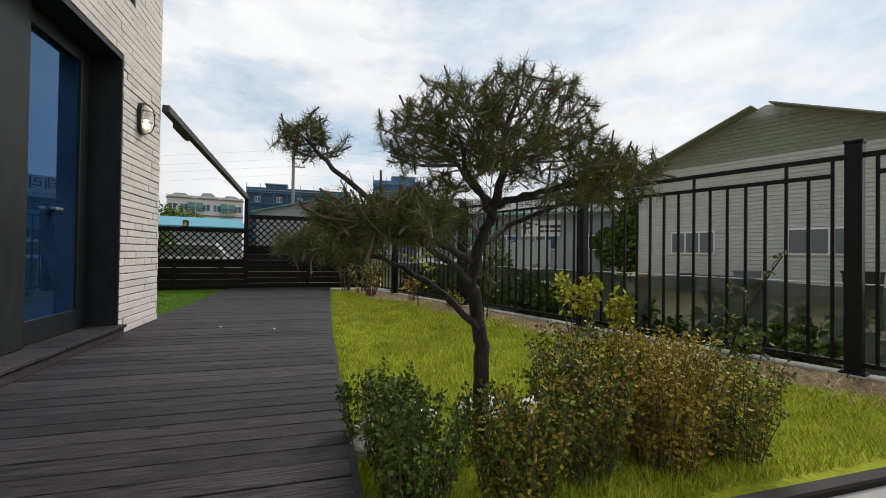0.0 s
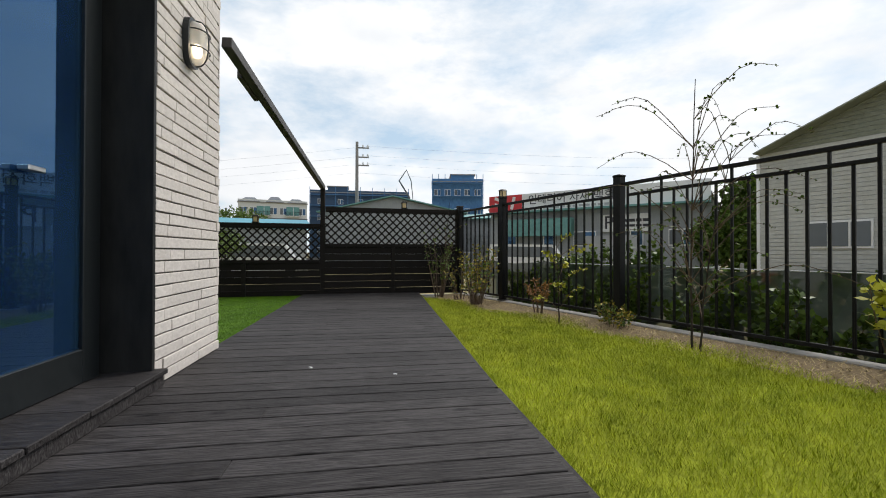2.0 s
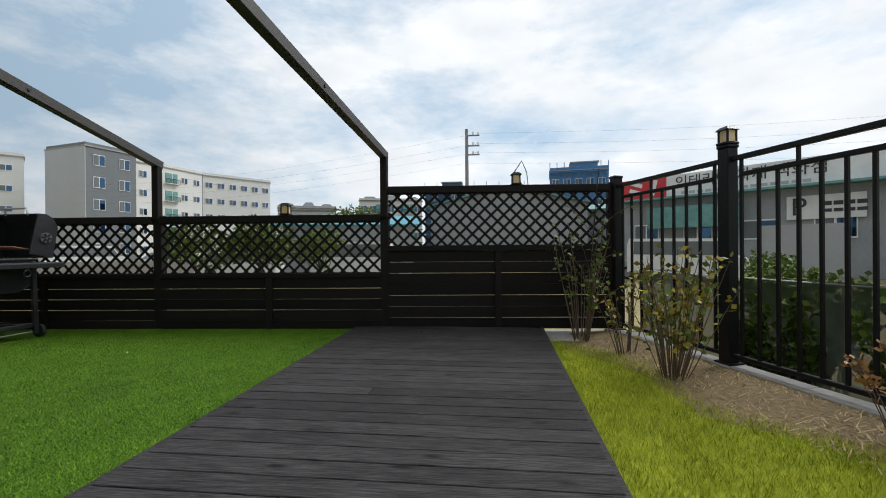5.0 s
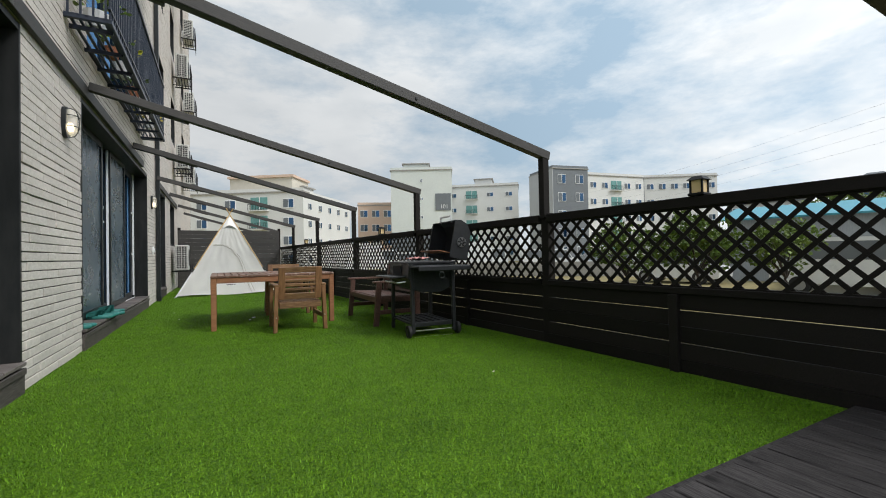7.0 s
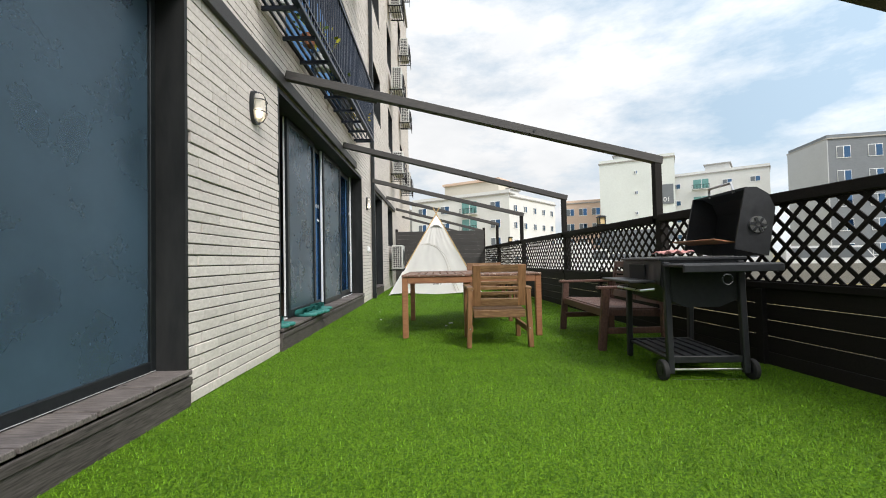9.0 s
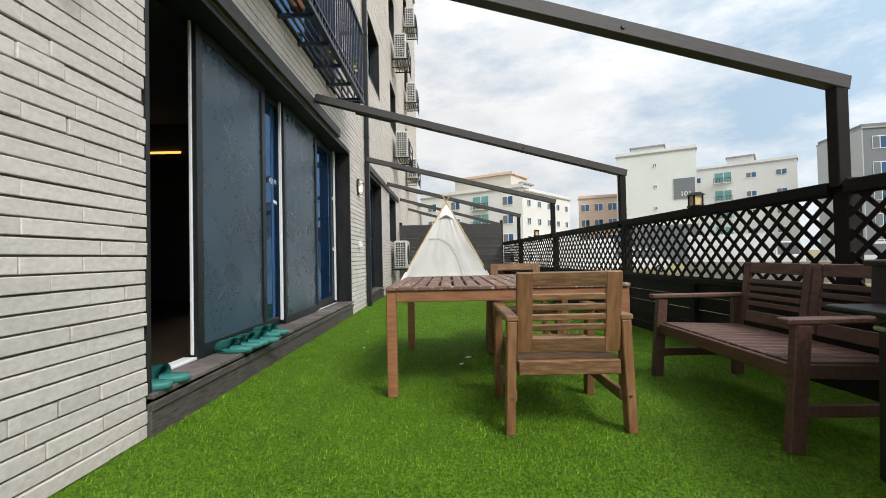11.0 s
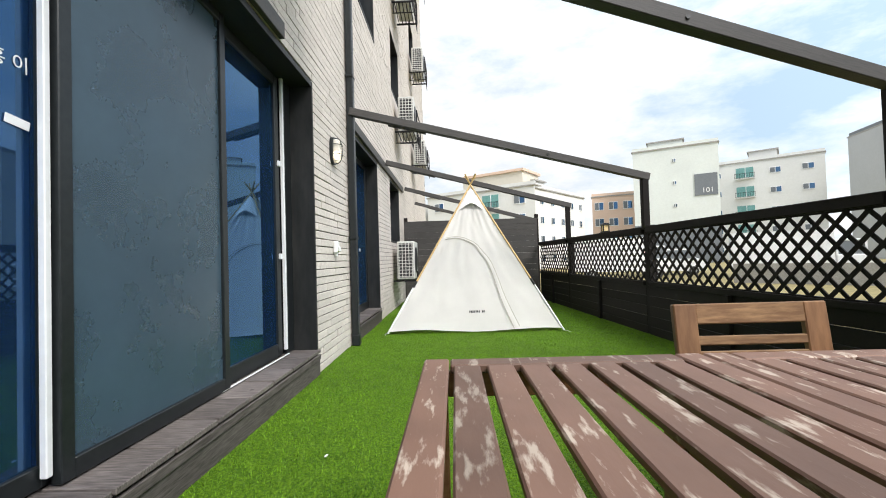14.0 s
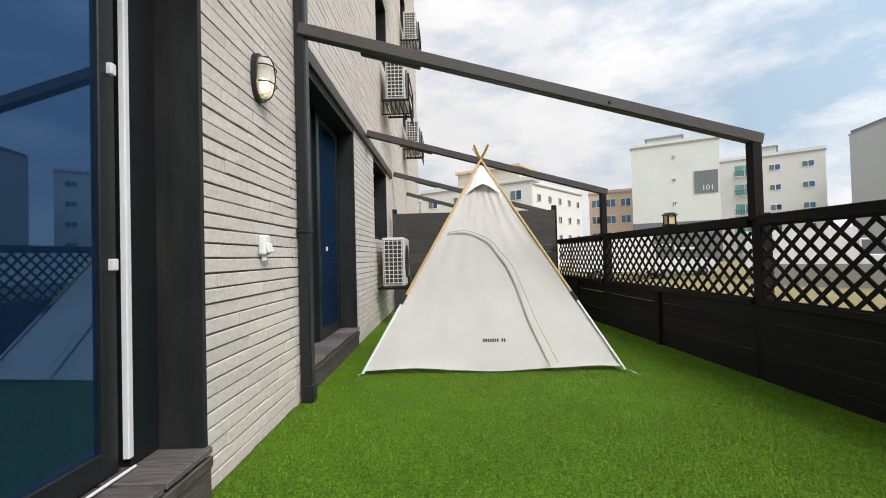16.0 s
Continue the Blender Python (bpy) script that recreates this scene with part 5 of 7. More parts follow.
cyl_into(bm, 0.062, 0.02, (0.09, -0.365, 0.22), (90, 0, 0), 20)
part("vent", bm, STEEL, lid, "round chrome vent")
for k in range(6):
    boxp("vent_slot", lid, (0.018, 0.008, 0.04), (0.09 + 0.036 * math.cos(k * 1.047), -0.378, 0.22 + 0.036 * math.sin(k * 1.047)), GRILLBLACK, (0, -60 * k + 90, 0), 0)
bm = bmesh.new()
tube(bm, [(0.02, -0.16, 0.48), (0.0, -0.15, 0.56), (0.0, 0.15, 0.56), (0.02, 0.16, 0.48)], 0.012, 0.012, 8)
part("handle", bm, STEEL, lid, "bright steel lid handle")
bm = bmesh.new()
box_into(bm, (0.5, 0.008, 0.008), (0, 0, 0))
for i in range(12):
    box_into(bm, (0.012, 0.66, 0.008), (-0.25 + i * 0.045, 0.38, 0.905))
part("cooking_grate", bm, STEEL, g)
boxp("warming_rack", g, (0.16, 0.62, 0.012), (0.2, 0.38, 1.02), TABLEFRAME, (0, 10, 0))
boxp("side_shelf", g, (0.66, 0.30, 0.025), (0.03, -0.14, 0.845), GRILLBLACK, (0, 0, 0), 0.006)
boxp("shelf_rim", g, (0.66, 0.02, 0.05), (0.03, -0.295, 0.825), GRILLBLACK)
boxp("front_shelf", g, (0.20, 0.62, 0.02), (-0.41, 0.40, 0.72), GRILLBLACK, (0, 0, 0), 0.005)
bm = bmesh.new()
tube(bm, [(-0.31, 0.12, 0.66), (-0.40, 0.14, 0.65), (-0.40, 0.62, 0.65), (-0.31, 0.64, 0.66)], 0.011, 0.011, 8)
part("front_handle", bm, STEEL, g, "bright steel front bar")
boxp("front_door", g, (0.012, 0.30, 0.16), (-0.312, 0.42, 0.77), RUBBER)
bm = bmesh.new()
tube(bm, [(-0.02 + 0.035 * math.cos(a), -0.31, 0.75 + 0.035 * math.sin(a)) for a in np.linspace(0, 6.2, 14)], 0.005, 0.005, 6)
part("utensil_hook", bm, FRAME, g)
boxp("low_shelf", g, (0.54, 0.74, 0.02), (0, 0.36, 0.15), GRILLBLACK)
for y in (0.0, 0.72):
    boxp("shelf_rail", g, (0.54, 0.03, 0.05), (0, y, 0.15), GRILLBLACK)
for i in range(6):
    boxp("shelf_rib", g, (0.02, 0.68, 0.012), (-0.22 + i * 0.09, 0.36, 0.166), GRILLBLACK, bev=0)
for x in (-0.32, 0.32):
    wh = new("wheel")
    wh.parent = g
    wh.matrix_basis = pose(x, 0.0, 0.075, 0, 90, 0)
    bm = bmesh.new()
    cyl_into(bm, 0.075, 0.04, (0, 0, 0), seg=24)
    bmesh.ops.bevel(bm, geom=bm.edges[:], offset=0.006, segments=1, affect="EDGES")
    part("tyre", bm, RUBBER, wh)
    bm = bmesh.new()
    cyl_into(bm, 0.04, 0.046, (0, 0, 0), seg=16)
    part("hub", bm, FRAME, wh)
boxp("axle", g, (0.62, 0.015, 0.015), (0, 0.0, 0.075), STEEL)
cloth = thing("cloth", "crumpled pink and white cloth lying on the grill", "cloth", pose(3.52, 4.95, 0.905))
bm = bmesh.new()
bmesh.ops.create_grid(bm, x_segments=10, y_segments=10, size=0.11)
for v in bm.verts:
    v.co.z = 0.03 + 0.028 * noise.noise(v.co * 22) + 0.012
bmesh.ops.solidify(bm, geom=bm.faces[:], thickness=0.006)
part("cloth", bm, PINK, cloth, smooth=True)

# ---- tent ----
TA = Vector((1.63, 14.1, 2.30))
FLc, FRc, BRc, BLc = Vector((0.36, 12.93, 0.02)), Vector((2.80, 12.86, 0.02)), Vector((2.82, 15.25, 0.02)), Vector((0.40, 15.25, 0.02))
tent = thing("teepee_tent", "cream canvas teepee tent pitched on the turf", "tent")


def crisp(bm):
    """Keep the rims of a thin sheet sharp under smooth shading."""
    for e in bm.edges:
        e.smooth = e.calc_face_angle(0.0) < 0.9


def tent_side(c0, c1, name):
    bm = bmesh.new()
    N, Mh = 44, 30
    cen = (c0 + c1) / 2
    inw = Vector((TA.x - cen.x, TA.y - cen.y, 0)).normalized()
    rows = []
    for j in range(Mh + 1):
        v = j / Mh
        row = []
        for i in range(N + 1):
            u = i / N
            p = (c0.lerp(c1, u)).lerp(TA, v * 0.955)
            bulge = math.sin(math.pi * u) * (1 - v)
            p = p + inw * 0.05 * math.sin(math.pi * u) * math.sin(math.pi * min(1, v * 1.1))
            p = p + inw * (0.020 * noise.noise(Vector((u * 7, v * 3, 4.0))) + 0.008 * noise.noise(Vector((u * 16 + v * 9, v * 5 - u * 3, 1.0))) + 0.010 * math.sin(u * 44 + v * 6) * max(0, v - 0.45) * (1 - v) * 4)
            if j == 0:
                p.z += 0.02 + 0.018 * math.sin(u * 9.0)
            row.append(bm.verts.new(p))
        rows.append(row)
    for a, b in zip(rows, rows[1:]):
        for i in range(N):
            bm.faces.new((a[i], a[i + 1], b[i + 1], b[i]))
    bmesh.ops.solidify(bm, geom=bm.faces[:], thickness=0.004)
    crisp(bm)
    return part(name, bm, CANVAS, tent, smooth=True)


for a, b in ((FLc, FRc), (FRc, BRc), (BRc, BLc), (BLc, FLc)):
    tent_side(a, b, "canvas_panel")
for c in (FLc, FRc, BRc, BLc):
    dirv = (TA - c)
    end = c + dirv * 1.075 + Vector((0, 0, 0))
    out = Vector((c.x - TA.x, c.y - TA.y, 0)).normalized() * 0.012
    bm = bmesh.new()
    tube(bm, [c + out + dirv * 0.28, end + out * 0.3], 0.014, 0.014, 8)
    part("pole", bm, POLEWOOD, tent)
    bm = bmesh.new()
    tube(bm, [c + out * 1.6, c + out + dirv * 0.28], 0.012, 0.012, 8)
    part("pole_sleeve", bm, WHITEPVC, tent, "white lower pole section")
    bm = bmesh.new()
    tube(bm, [c + out + dirv * 0.27, c + out + dirv * 0.31], 0.0165, 0.0165, 8)
    part("pole_joint", bm, RUBBER, tent, "black pole joint")
    bm = bmesh.new()
    f = Vector((c.x - TA.x, c.y - TA.y, 0)).normalized()
    tube(bm, [c - f * 0.02, c + f * 0.07, c + f * 0.09 + Vector((0.03, 0, -0.02))], 0.004, 0.004, 6)
    part("peg", bm, STEEL, tent)


def on_front(u, v, off=0.012):
    p = FLc.lerp(FRc, u).lerp(TA, v)
    inw = Vector((0, 1, 0))
    return p + inw * 0.05 * math.sin(math.pi * u) * math.sin(math.pi * min(1, v * 1.15)) - Vector((0, off, 0))


SEAM_UV = [(0.08, 0.60), (0.30, 0.605), (0.535, 0.56), (0.63, 0.50), (0.695, 0.435), (0.722, 0.33), (0.733, 0.21), (0.75, 0.11), (0.765, 0.025)]


def smooth_uv(k):
    """A point along the door's seam, k from 0 to 1."""
    f = k * (len(SEAM_UV) - 1)
    i = min(int(f), len(SEAM_UV) - 2)
    p = [SEAM_UV[min(max(j, 0), len(SEAM_UV) - 1)] for j in (i - 1, i, i + 1, i + 2)]
    g = f - i
    return [0.5 * (2 * b_ + (c_ - a_) * g + (2 * a_ - 5 * b_ + 4 * c_ - d_) * g * g + (3 * b_ - a_ - 3 * c_ + d_) * g ** 3) for a_, b_, c_, d_ in zip(*p)]


seam_line = [smooth_uv(k / 48) for k in range(49)]
inner = [(u - 0.035 * min(1, k / 20), v - 0.012) for k, (u, v) in enumerate(seam_line)]
bm = bmesh.new()
prev = None
for (u, v), (ui, vi) in zip(seam_line, inner):
    um, vm = (u + ui) / 2, (v + vi) / 2
    row = [bm.verts.new(on_front(u, v, 0.010)), bm.verts.new(on_front(um, vm, 0.020)), bm.verts.new(on_front(ui, vi, 0.008))]
    if prev:
        bm.faces.new((prev[0], row[0], row[1], prev[1]))
        bm.faces.new((prev[1], row[1], row[2], prev[2]))
    prev = row
bmesh.ops.solidify(bm, geom=bm.faces[:], thickness=0.004)
crisp(bm)
part("door_flap", bm, CANVAS, tent, "folded canvas flap over the zip", smooth=True)
for line in (seam_line, inner):
    bm = bmesh.new()
    tube(bm, [on_front(u, v, 0.013) for u, v in line], 0.005, 0.005, 5)
    part("door_seam", bm, SEAM, tent, "piped zip seam of the tent door")
bm = bmesh.new()
hood = [on_front(0.10, 0.80), on_front(0.3, 0.835, 0.07), on_front(0.5, 0.85, 0.10), on_front(0.7, 0.835, 0.07), on_front(0.90, 0.80)]
tip = [on_front(0.25, 0.955), on_front(0.5, 0.965, 0.03), on_front(0.75, 0.955)]
vs = [bm.verts.new(p) for p in hood]
vt = [bm.verts.new(p) for p in tip]
for tri_ in ((0, 1, 5), (1, 2, 6, 5), (2, 3, 7, 6), (3, 4, 7)):
    al = vs + vt
    bm.faces.new([al[k] for k in tri_])
bmesh.ops.recalc_face_normals(bm, faces=bm.faces[:])
bmesh.ops.solidify(bm, geom=bm.faces[:], thickness=0.005)
crisp(bm)
part("hood", bm, CANVAS, tent, "small canvas hood below the pole tips", smooth=True)
for i in range(10):
    if i != 7:
        boxp("print_bar", tent, (0.016, 0.002, 0.032), tuple(on_front(0.47 + i * 0.0105, 0.115, 0.005)), INK, (-25, 0, 0), 0)

# ---- slippers ----
def slipper(x, y, rz, tilt=0):
    t = thing("slipper", "teal green rubber slide slipper on the step", "slipper", pose(x, y, ST + 0.001, 0, 0, rz) @ Matrix.Scale(1.33, 4), group="teal slippers")
    bm = bmesh.new()
    outl = []
    for k in range(22):
        a = 2 * math.pi * k / 22
        w = 0.048 + 0.006 * math.cos(a)
        outl.append((0.132 * math.cos(a), w * math.sin(a) + 0.006 * math.cos(2 * a)))
    rings = []
    for z, s in ((0.0, 0.94), (0.008, 1.0), (0.024, 1.0), (0.030, 0.95)):
        rings.append([bm.verts.new((px * s, py * s, z + (0.006 if px < -0.05 else 0.0) * (z > 0.01))) for px, py in outl])
    for a, b in zip(rings, rings[1:]):
        for k in range(22):
            bm.faces.new((a[k], a[(k + 1) % 22], b[(k + 1) % 22], b[k]))
    bm.faces.new(rings[0][::-1])
    bm.faces.new(rings[-1])
    part("sole", bm, TEAL, t, smooth=True)
    bm = bmesh.new()
    prev = None
    for k in range(11):
        a = math.pi * k / 10
        r = [bm.verts.new((x0, 0.053 * math.cos(a), 0.012 + h * math.sin(a) ** 0.7)) for x0, h in ((-0.098, 0.038), (-0.06, 0.056), (-0.01, 0.066), (0.028, 0.070))]
        if prev:
            for i in range(3):
                bm.faces.new((prev[i], r[i], r[i + 1], prev[i + 1]))
        prev = r
    bmesh.ops.solidify(bm, geom=bm.faces[:], thickness=0.007)
    part("strap", bm, TEAL, t, smooth=True)


for x, y, rz in ((-0.11, 6.14, 2), (-0.10, 6.28, 6), (-0.085, 7.09, -6), (-0.075, 7.215, 3), (-0.065, 7.345, -7), (-0.02, 7.455, -2), (-0.11, 7.72, -9), (-0.085, 7.85, -3)):
    slipper(x, y, rz)

# ---- pine tree ----
def curve_pts(pts, n=5, wob=0.0):
    """A smooth line through a few points."""
    p = [Vector(q) for q in pts]
    out = []
    for i in range(len(p) - 1):
        a, b, c, d = p[max(i - 1, 0)], p[i], p[i + 1], p[min(i + 2, len(p) - 1)]
        for k in range(n):
            t = k / n
            v = 0.5 * ((2 * b) + (c - a) * t + (2 * a - 5 * b + 4 * c - d) * t * t + (3 * b - a - 3 * c + d) * t ** 3)
            out.append(v + Vector((random.uniform(-wob, wob), random.uniform(-wob, wob), random.uniform(-wob, wob))))
    out.append(p[-1])
    return out


pine = thing("pine_tree", "small trained pine tree with a dark twisted trunk", "tree")
BASE = Vector((-4.16, -1.48, -0.06))
bm = bmesh.new()
tube(bm, curve_pts([BASE, BASE + Vector((0.0, 0.0, 0.25)), (-4.15, -1.49, 0.45), (-4.13, -1.47, 0.62), (-4.24, -1.39, 0.76)], 5, 0.008), 0.040, 0.031, 12)
tube(bm, curve_pts([(-4.24, -1.39, 0.74), (-4.26, -1.43, 0.93), (-4.32, -1.47, 1.10), (-4.36, -1.50, 1.30)], 5, 0.006), 0.030, 0.015, 10)
part("trunk", bm, BARK, pine, smooth=True)
limbs = [
    [(-4.14, -1.48, 0.52), (-4.17, -1.25, 0.74), (-4.13, -1.02, 0.86), (-4.05, -0.78, 0.91)],
    [(-4.26, -1.40, 0.86), (-4.36, -1.14, 0.96), (-4.38, -0.84, 1.16), (-4.31, -0.69, 1.32)],
    [(-4.26, -1.43, 0.93), (-4.12, -1.62, 1.02), (-4.20, -1.80, 1.10), (-4.34, -1.98, 1.20)],
    [(-4.32, -1.47, 1.10), (-4.46, -1.58, 1.14), (-4.60, -1.66, 1.16), (-4.72, -1.74, 1.18)],
    [(-4.32, -1.47, 1.10), (-4.14, -1.40, 1.25), (-4.02, -1.34, 1.40)],
    [(-4.32, -1.47, 1.05), (-4.46, -1.32, 1.16), (-4.62, -1.20, 1.30)],
    [(-4.24, -1.39, 0.76), (-4.45, -1.22, 0.86), (-4.65, -1.03, 0.94), (-4.80, -0.90, 0.98)],
    [(-4.26, -1.43, 0.95), (-4.00, -1.50, 1.05), (-3.86, -1.62, 1.15)],
]
for pts in limbs:
    bm = bmesh.new()
    tube(bm, curve_pts(pts, 5, 0.009), 0.018, 0.006, 7)
    part("limb", bm, BARK, pine, smooth=True)
# clumps: centre, radii, number of shoots
clumps = [
    ((-4.43, -1.41, 1.38), (0.43, 0.46, 0.22), 275),
    ((-4.72, -1.74, 1.19), (0.20, 0.22, 0.09), 62),
    ((-4.30, -1.92, 1.20), (0.22, 0.20, 0.08), 36),
    ((-4.04, -0.79, 0.93), (0.25, 0.25, 0.07), 125),
    ((-4.31, -0.72, 1.33), (0.13, 0.14, 0.10), 24),
    ((-4.80, -0.91, 1.00), (0.19, 0.21, 0.075), 105),
    ((-4.50, -1.15, 1.02), (0.15, 0.15, 0.06), 36),
    ((-4.06, -1.32, 1.20), (0.20, 0.18, 0.08), 24),
]
twigs, candles = bmesh.new(), bmesh.new()
needle = []
for c, r, n in clumps:
    c = Vector(c)
    for k in range(n):
        while True:
            d = Vector((random.uniform(-1, 1), random.uniform(-1, 1), random.uniform(-0.7, 1)))
            if 0.25 < d.length < 1:
                break
        tip = c + Vector((d.x * r[0], d.y * r[1], d.z * r[2]))
        ax = (Vector((random.gauss(0, 0.55), random.gauss(0, 0.55), random.gauss(0.5, 0.35))) + d * 0.45).normalized()
        root = tip - ax * random.uniform(0.07, 0.13) + Vector((random.gauss(0, 0.02), random.gauss(0, 0.02), 0))
        if k % 4 == 0:
            root = c + Vector((d.x * r[0] * 0.4, d.y * r[1] * 0.4, d.z * r[2] * 0.4 - r[2] * 0.4))
        mid = root.lerp(tip, 0.6) + Vector((random.gauss(0, 0.012), random.gauss(0, 0.012), -0.012))
        tube(twigs, [root, mid, tip], 0.0045, 0.0025, 4)
        if random.random() < 0.5:
            tube(candles, [tip, tip + ax * random.uniform(0.025, 0.06)], 0.0045, 0.003, 5)
        m = 116
        base = np.array(tip)[None] - np.array(ax)[None] * rng.uniform(-0.01, 0.09, (m, 1))
        dv = rng.normal(size=(m, 3)) * 1.0 + np.array(ax)[None] * 0.3
        dv /= np.linalg.norm(dv, axis=1)[:, None]
        side = np.cross(dv, rng.normal(size=(m, 3)))
        side /= np.linalg.norm(side, axis=1)[:, None]
        ln = rng.uniform(0.030, 0.062, (m, 1))
        w = 0.0011
        needle.append(np.stack([base - side * w, base + side * w, base + dv * ln], 1))
part("twigs", twigs, TWIG, pine)["kind"] = "stuff"
part("candles", candles, TWIG, pine, "brown upright new shoots")["kind"] = "stuff"
quads("needles", np.concatenate(needle), NEEDLE, pine, 3)["kind"] = "stuff"
# binding round the trunk
bm = bmesh.new()
tube(bm, [BASE + Vector((0.053 * math.cos(a), 0.053 * math.sin(a), 0.20 + 0.01 * math.sin(a))) for a in np.linspace(0, 6.28, 16)], 0.004, 0.004, 5)
part("tie", bm, CONCRETE, pine, "pale cord round the trunk")


# ---- shrubs ----
def shrub(name, label, cat, at, stems, spread, height, leaves, ln, w, leaf, wood=TWIG, up=0.6, bare=0.25, group="", thin=0.004, second=None):
    t = thing(name, label, cat, pose(*at), group=group)
    bm = bmesh.new()
    cs, ds = [], []
    for k in range(stems):
        a = random.uniform(0, 2 * math.pi)
        sp = random.uniform(0.15, 1) ** 0.7
        foot = Vector((math.cos(a) * spread[0] * sp * up, math.sin(a) * spread[1] * sp * up, -0.01))
        h = height * random.uniform(0.6, 1.0)
        tip = Vector((math.cos(a) * spread[0] * sp, math.sin(a) * spread[1] * sp, h))
        mid = foot.lerp(tip, 0.5) + Vector((random.uniform(-0.03, 0.03), random.uniform(-0.03, 0.03), h * 0.08))
        pts = curve_pts([foot, mid, tip], 3, 0.004)
        tube(bm, pts, thin, thin * 0.45, 4)
        for q in range(leaves):
            f = random.uniform(bare, 1.0)
            i = min(int(f * (len(pts) - 1)), len(pts) - 2)
            p = pts[i].lerp(pts[i + 1], f * (len(pts) - 1) - i)
            d = Vector((random.gauss(0, 1), random.gauss(0, 1), random.gauss(0.45, 0.7))).normalized()
            off = d * random.uniform(0, 0.02)
            cs.append(p + off)
            ds.append(d)
    part("stems", bm, wood, t)["kind"] = "stuff"
    cs, ds = np.array([tuple(c) for c in cs]), np.array([tuple(d) for d in ds])
    if second is None:
        quads("leaves", leaf_quads(cs, ds, ln, w), leaf, t)["kind"] = "stuff"
    else:
        pick = rng.random(len(cs)) < 0.5
        quads("leaves", leaf_quads(cs[pick], ds[pick], ln, w), leaf, t)["kind"] = "stuff"
        quads("leaves", leaf_quads(cs[~pick], ds[~pick], ln, w), second, t)["kind"] = "stuff"
    return t


LZ = -0.045
for x, y, sp, h, st, lf, sec in ((-4.42, -1.12, (0.28, 0.22), 0.42, 70, LEAF_DARK, None), (-4.05, -1.02, (0.25, 0.18), 0.40, 46, LEAF_DARK, None), (-4.50, -1.50, (0.26, 0.24), 0.44, 72, LEAF_DARK, LEAF_OCHRE),
                                 (-4.42, -1.86, (0.28, 0.26), 0.56, 80, LEAF_OCHRE, LEAF_DARK), (-4.44, -2.26, (0.28, 0.26), 0.60, 84, LEAF_OCHRE, None), (-4.10, -2.05, (0.25, 0.24), 0.58, 62, LEAF_OCHRE, LEAF_DARK), (-4.48, -2.62, (0.24, 0.22), 0.50, 62, LEAF_OCHRE, LEAF_GREEN),
                                 (-4.08, -2.5, (0.24, 0.22), 0.54, 52, LEAF_OCHRE, None)):
    shrub("box_shrub", "dense small-leaved garden shrub below the pine" if sec is None and lf is LEAF_DARK else "ochre and green small-leaved garden shrub below the pine", "shrub", (x, y, LZ), st, sp, h, 62, 0.022, 0.0075, lf, bare=0.12, up=0.55, group="shrubs below the pine", thin=0.003, second=sec)


def rock(x, y, sx, sy, sz, seed):
    t = thing("garden_rock", "rough white garden rock bordering the shrub bed", "rock", pose(x, y, LZ - 0.02, 0, 0, seed * 37), group="white rocks")
    bm = bmesh.new()
    bmesh.ops.create_icosphere(bm, subdivisions=3, radius=1)
    for v in bm.verts:
        k = 1 + 0.28 * noise.noise(v.co * 1.6 + Vector((seed, 0, 0))) + 0.10 * noise.noise(v.co * 4.5 + Vector((seed, 3, 0)))
        v.co = Vector((v.co.x * sx * k, v.co.y * sy * k, v.co.z * sz * k + sz * 0.5))
    part("stone", bm, ROCK, t)


for i, (x, y, a, b, c) in enumerate(((-3.80, -1.05, 0.12, 0.09, 0.075), (-3.64, -1.32, 0.10, 0.10, 0.06), (-3.72, -1.66, 0.17, 0.13, 0.085), (-3.80, -2.02, 0.16, 0.13, 0.09), (-3.78, -2.40, 0.13, 0.12, 0.07), (-4.0, -0.94, 0.10, 0.07, 0.06), (-3.9, -2.72, 0.12, 0.1, 0.06), (-2.3, -3.92, 0.10, 0.06, 0.04))):
    rock(x, y, a, b, c, i + 1.5)

q = mpoint(6.75, -0.22)
shrub("yellow_shrub", "bright yellow-green broadleaf shrub against the iron fence", "shrub", (q.x, q.y, -0.03), 16, (0.36, 0.30), 0.72, 26, 0.075, 0.026, LEAF_YELLOW, bare=0.35, up=0.5, thin=0.006, group="fence shrubs")
q = mpoint(7.3, -0.2)
shrub("yellow_shrub", "bright yellow-green broadleaf shrub against the iron fence", "shrub", (q.x, q.y, -0.03), 10, (0.28, 0.25), 0.55, 22, 0.07, 0.025, LEAF_YELLOW, bare=0.35, up=0.5, thin=0.006, group="fence shrubs")
shrub("corner_shrub", "leggy brown-stemmed shrub with few leaves at the fence corner", "shrub", (4.42, -1.42, LZ), 20, (0.62, 0.45), 1.30, 12, 0.05, 0.019, LEAF_GREEN, bare=0.3, up=0.25, thin=0.007, group="fence shrubs")
shrub("corner_shrub", "leggy brown-stemmed shrub with ochre leaves by the iron fence", "shrub", (3.12, -1.84, LZ), 44, (0.58, 0.42), 1.02, 12, 0.055, 0.020, LEAF_OCHRE, bare=0.25, up=0.22, thin=0.005, group="fence shrubs", second=LEAF_GREEN)
shrub("corner_shrub", "leggy brown-stemmed shrub with ochre leaves by the iron fence", "shrub", (3.78, -1.70, LZ), 16, (0.42, 0.32), 0.75, 9, 0.05, 0.018, LEAF_OCHRE, bare=0.3, up=0.25, thin=0.005, group="fence shrubs", second=LEAF_GREEN)
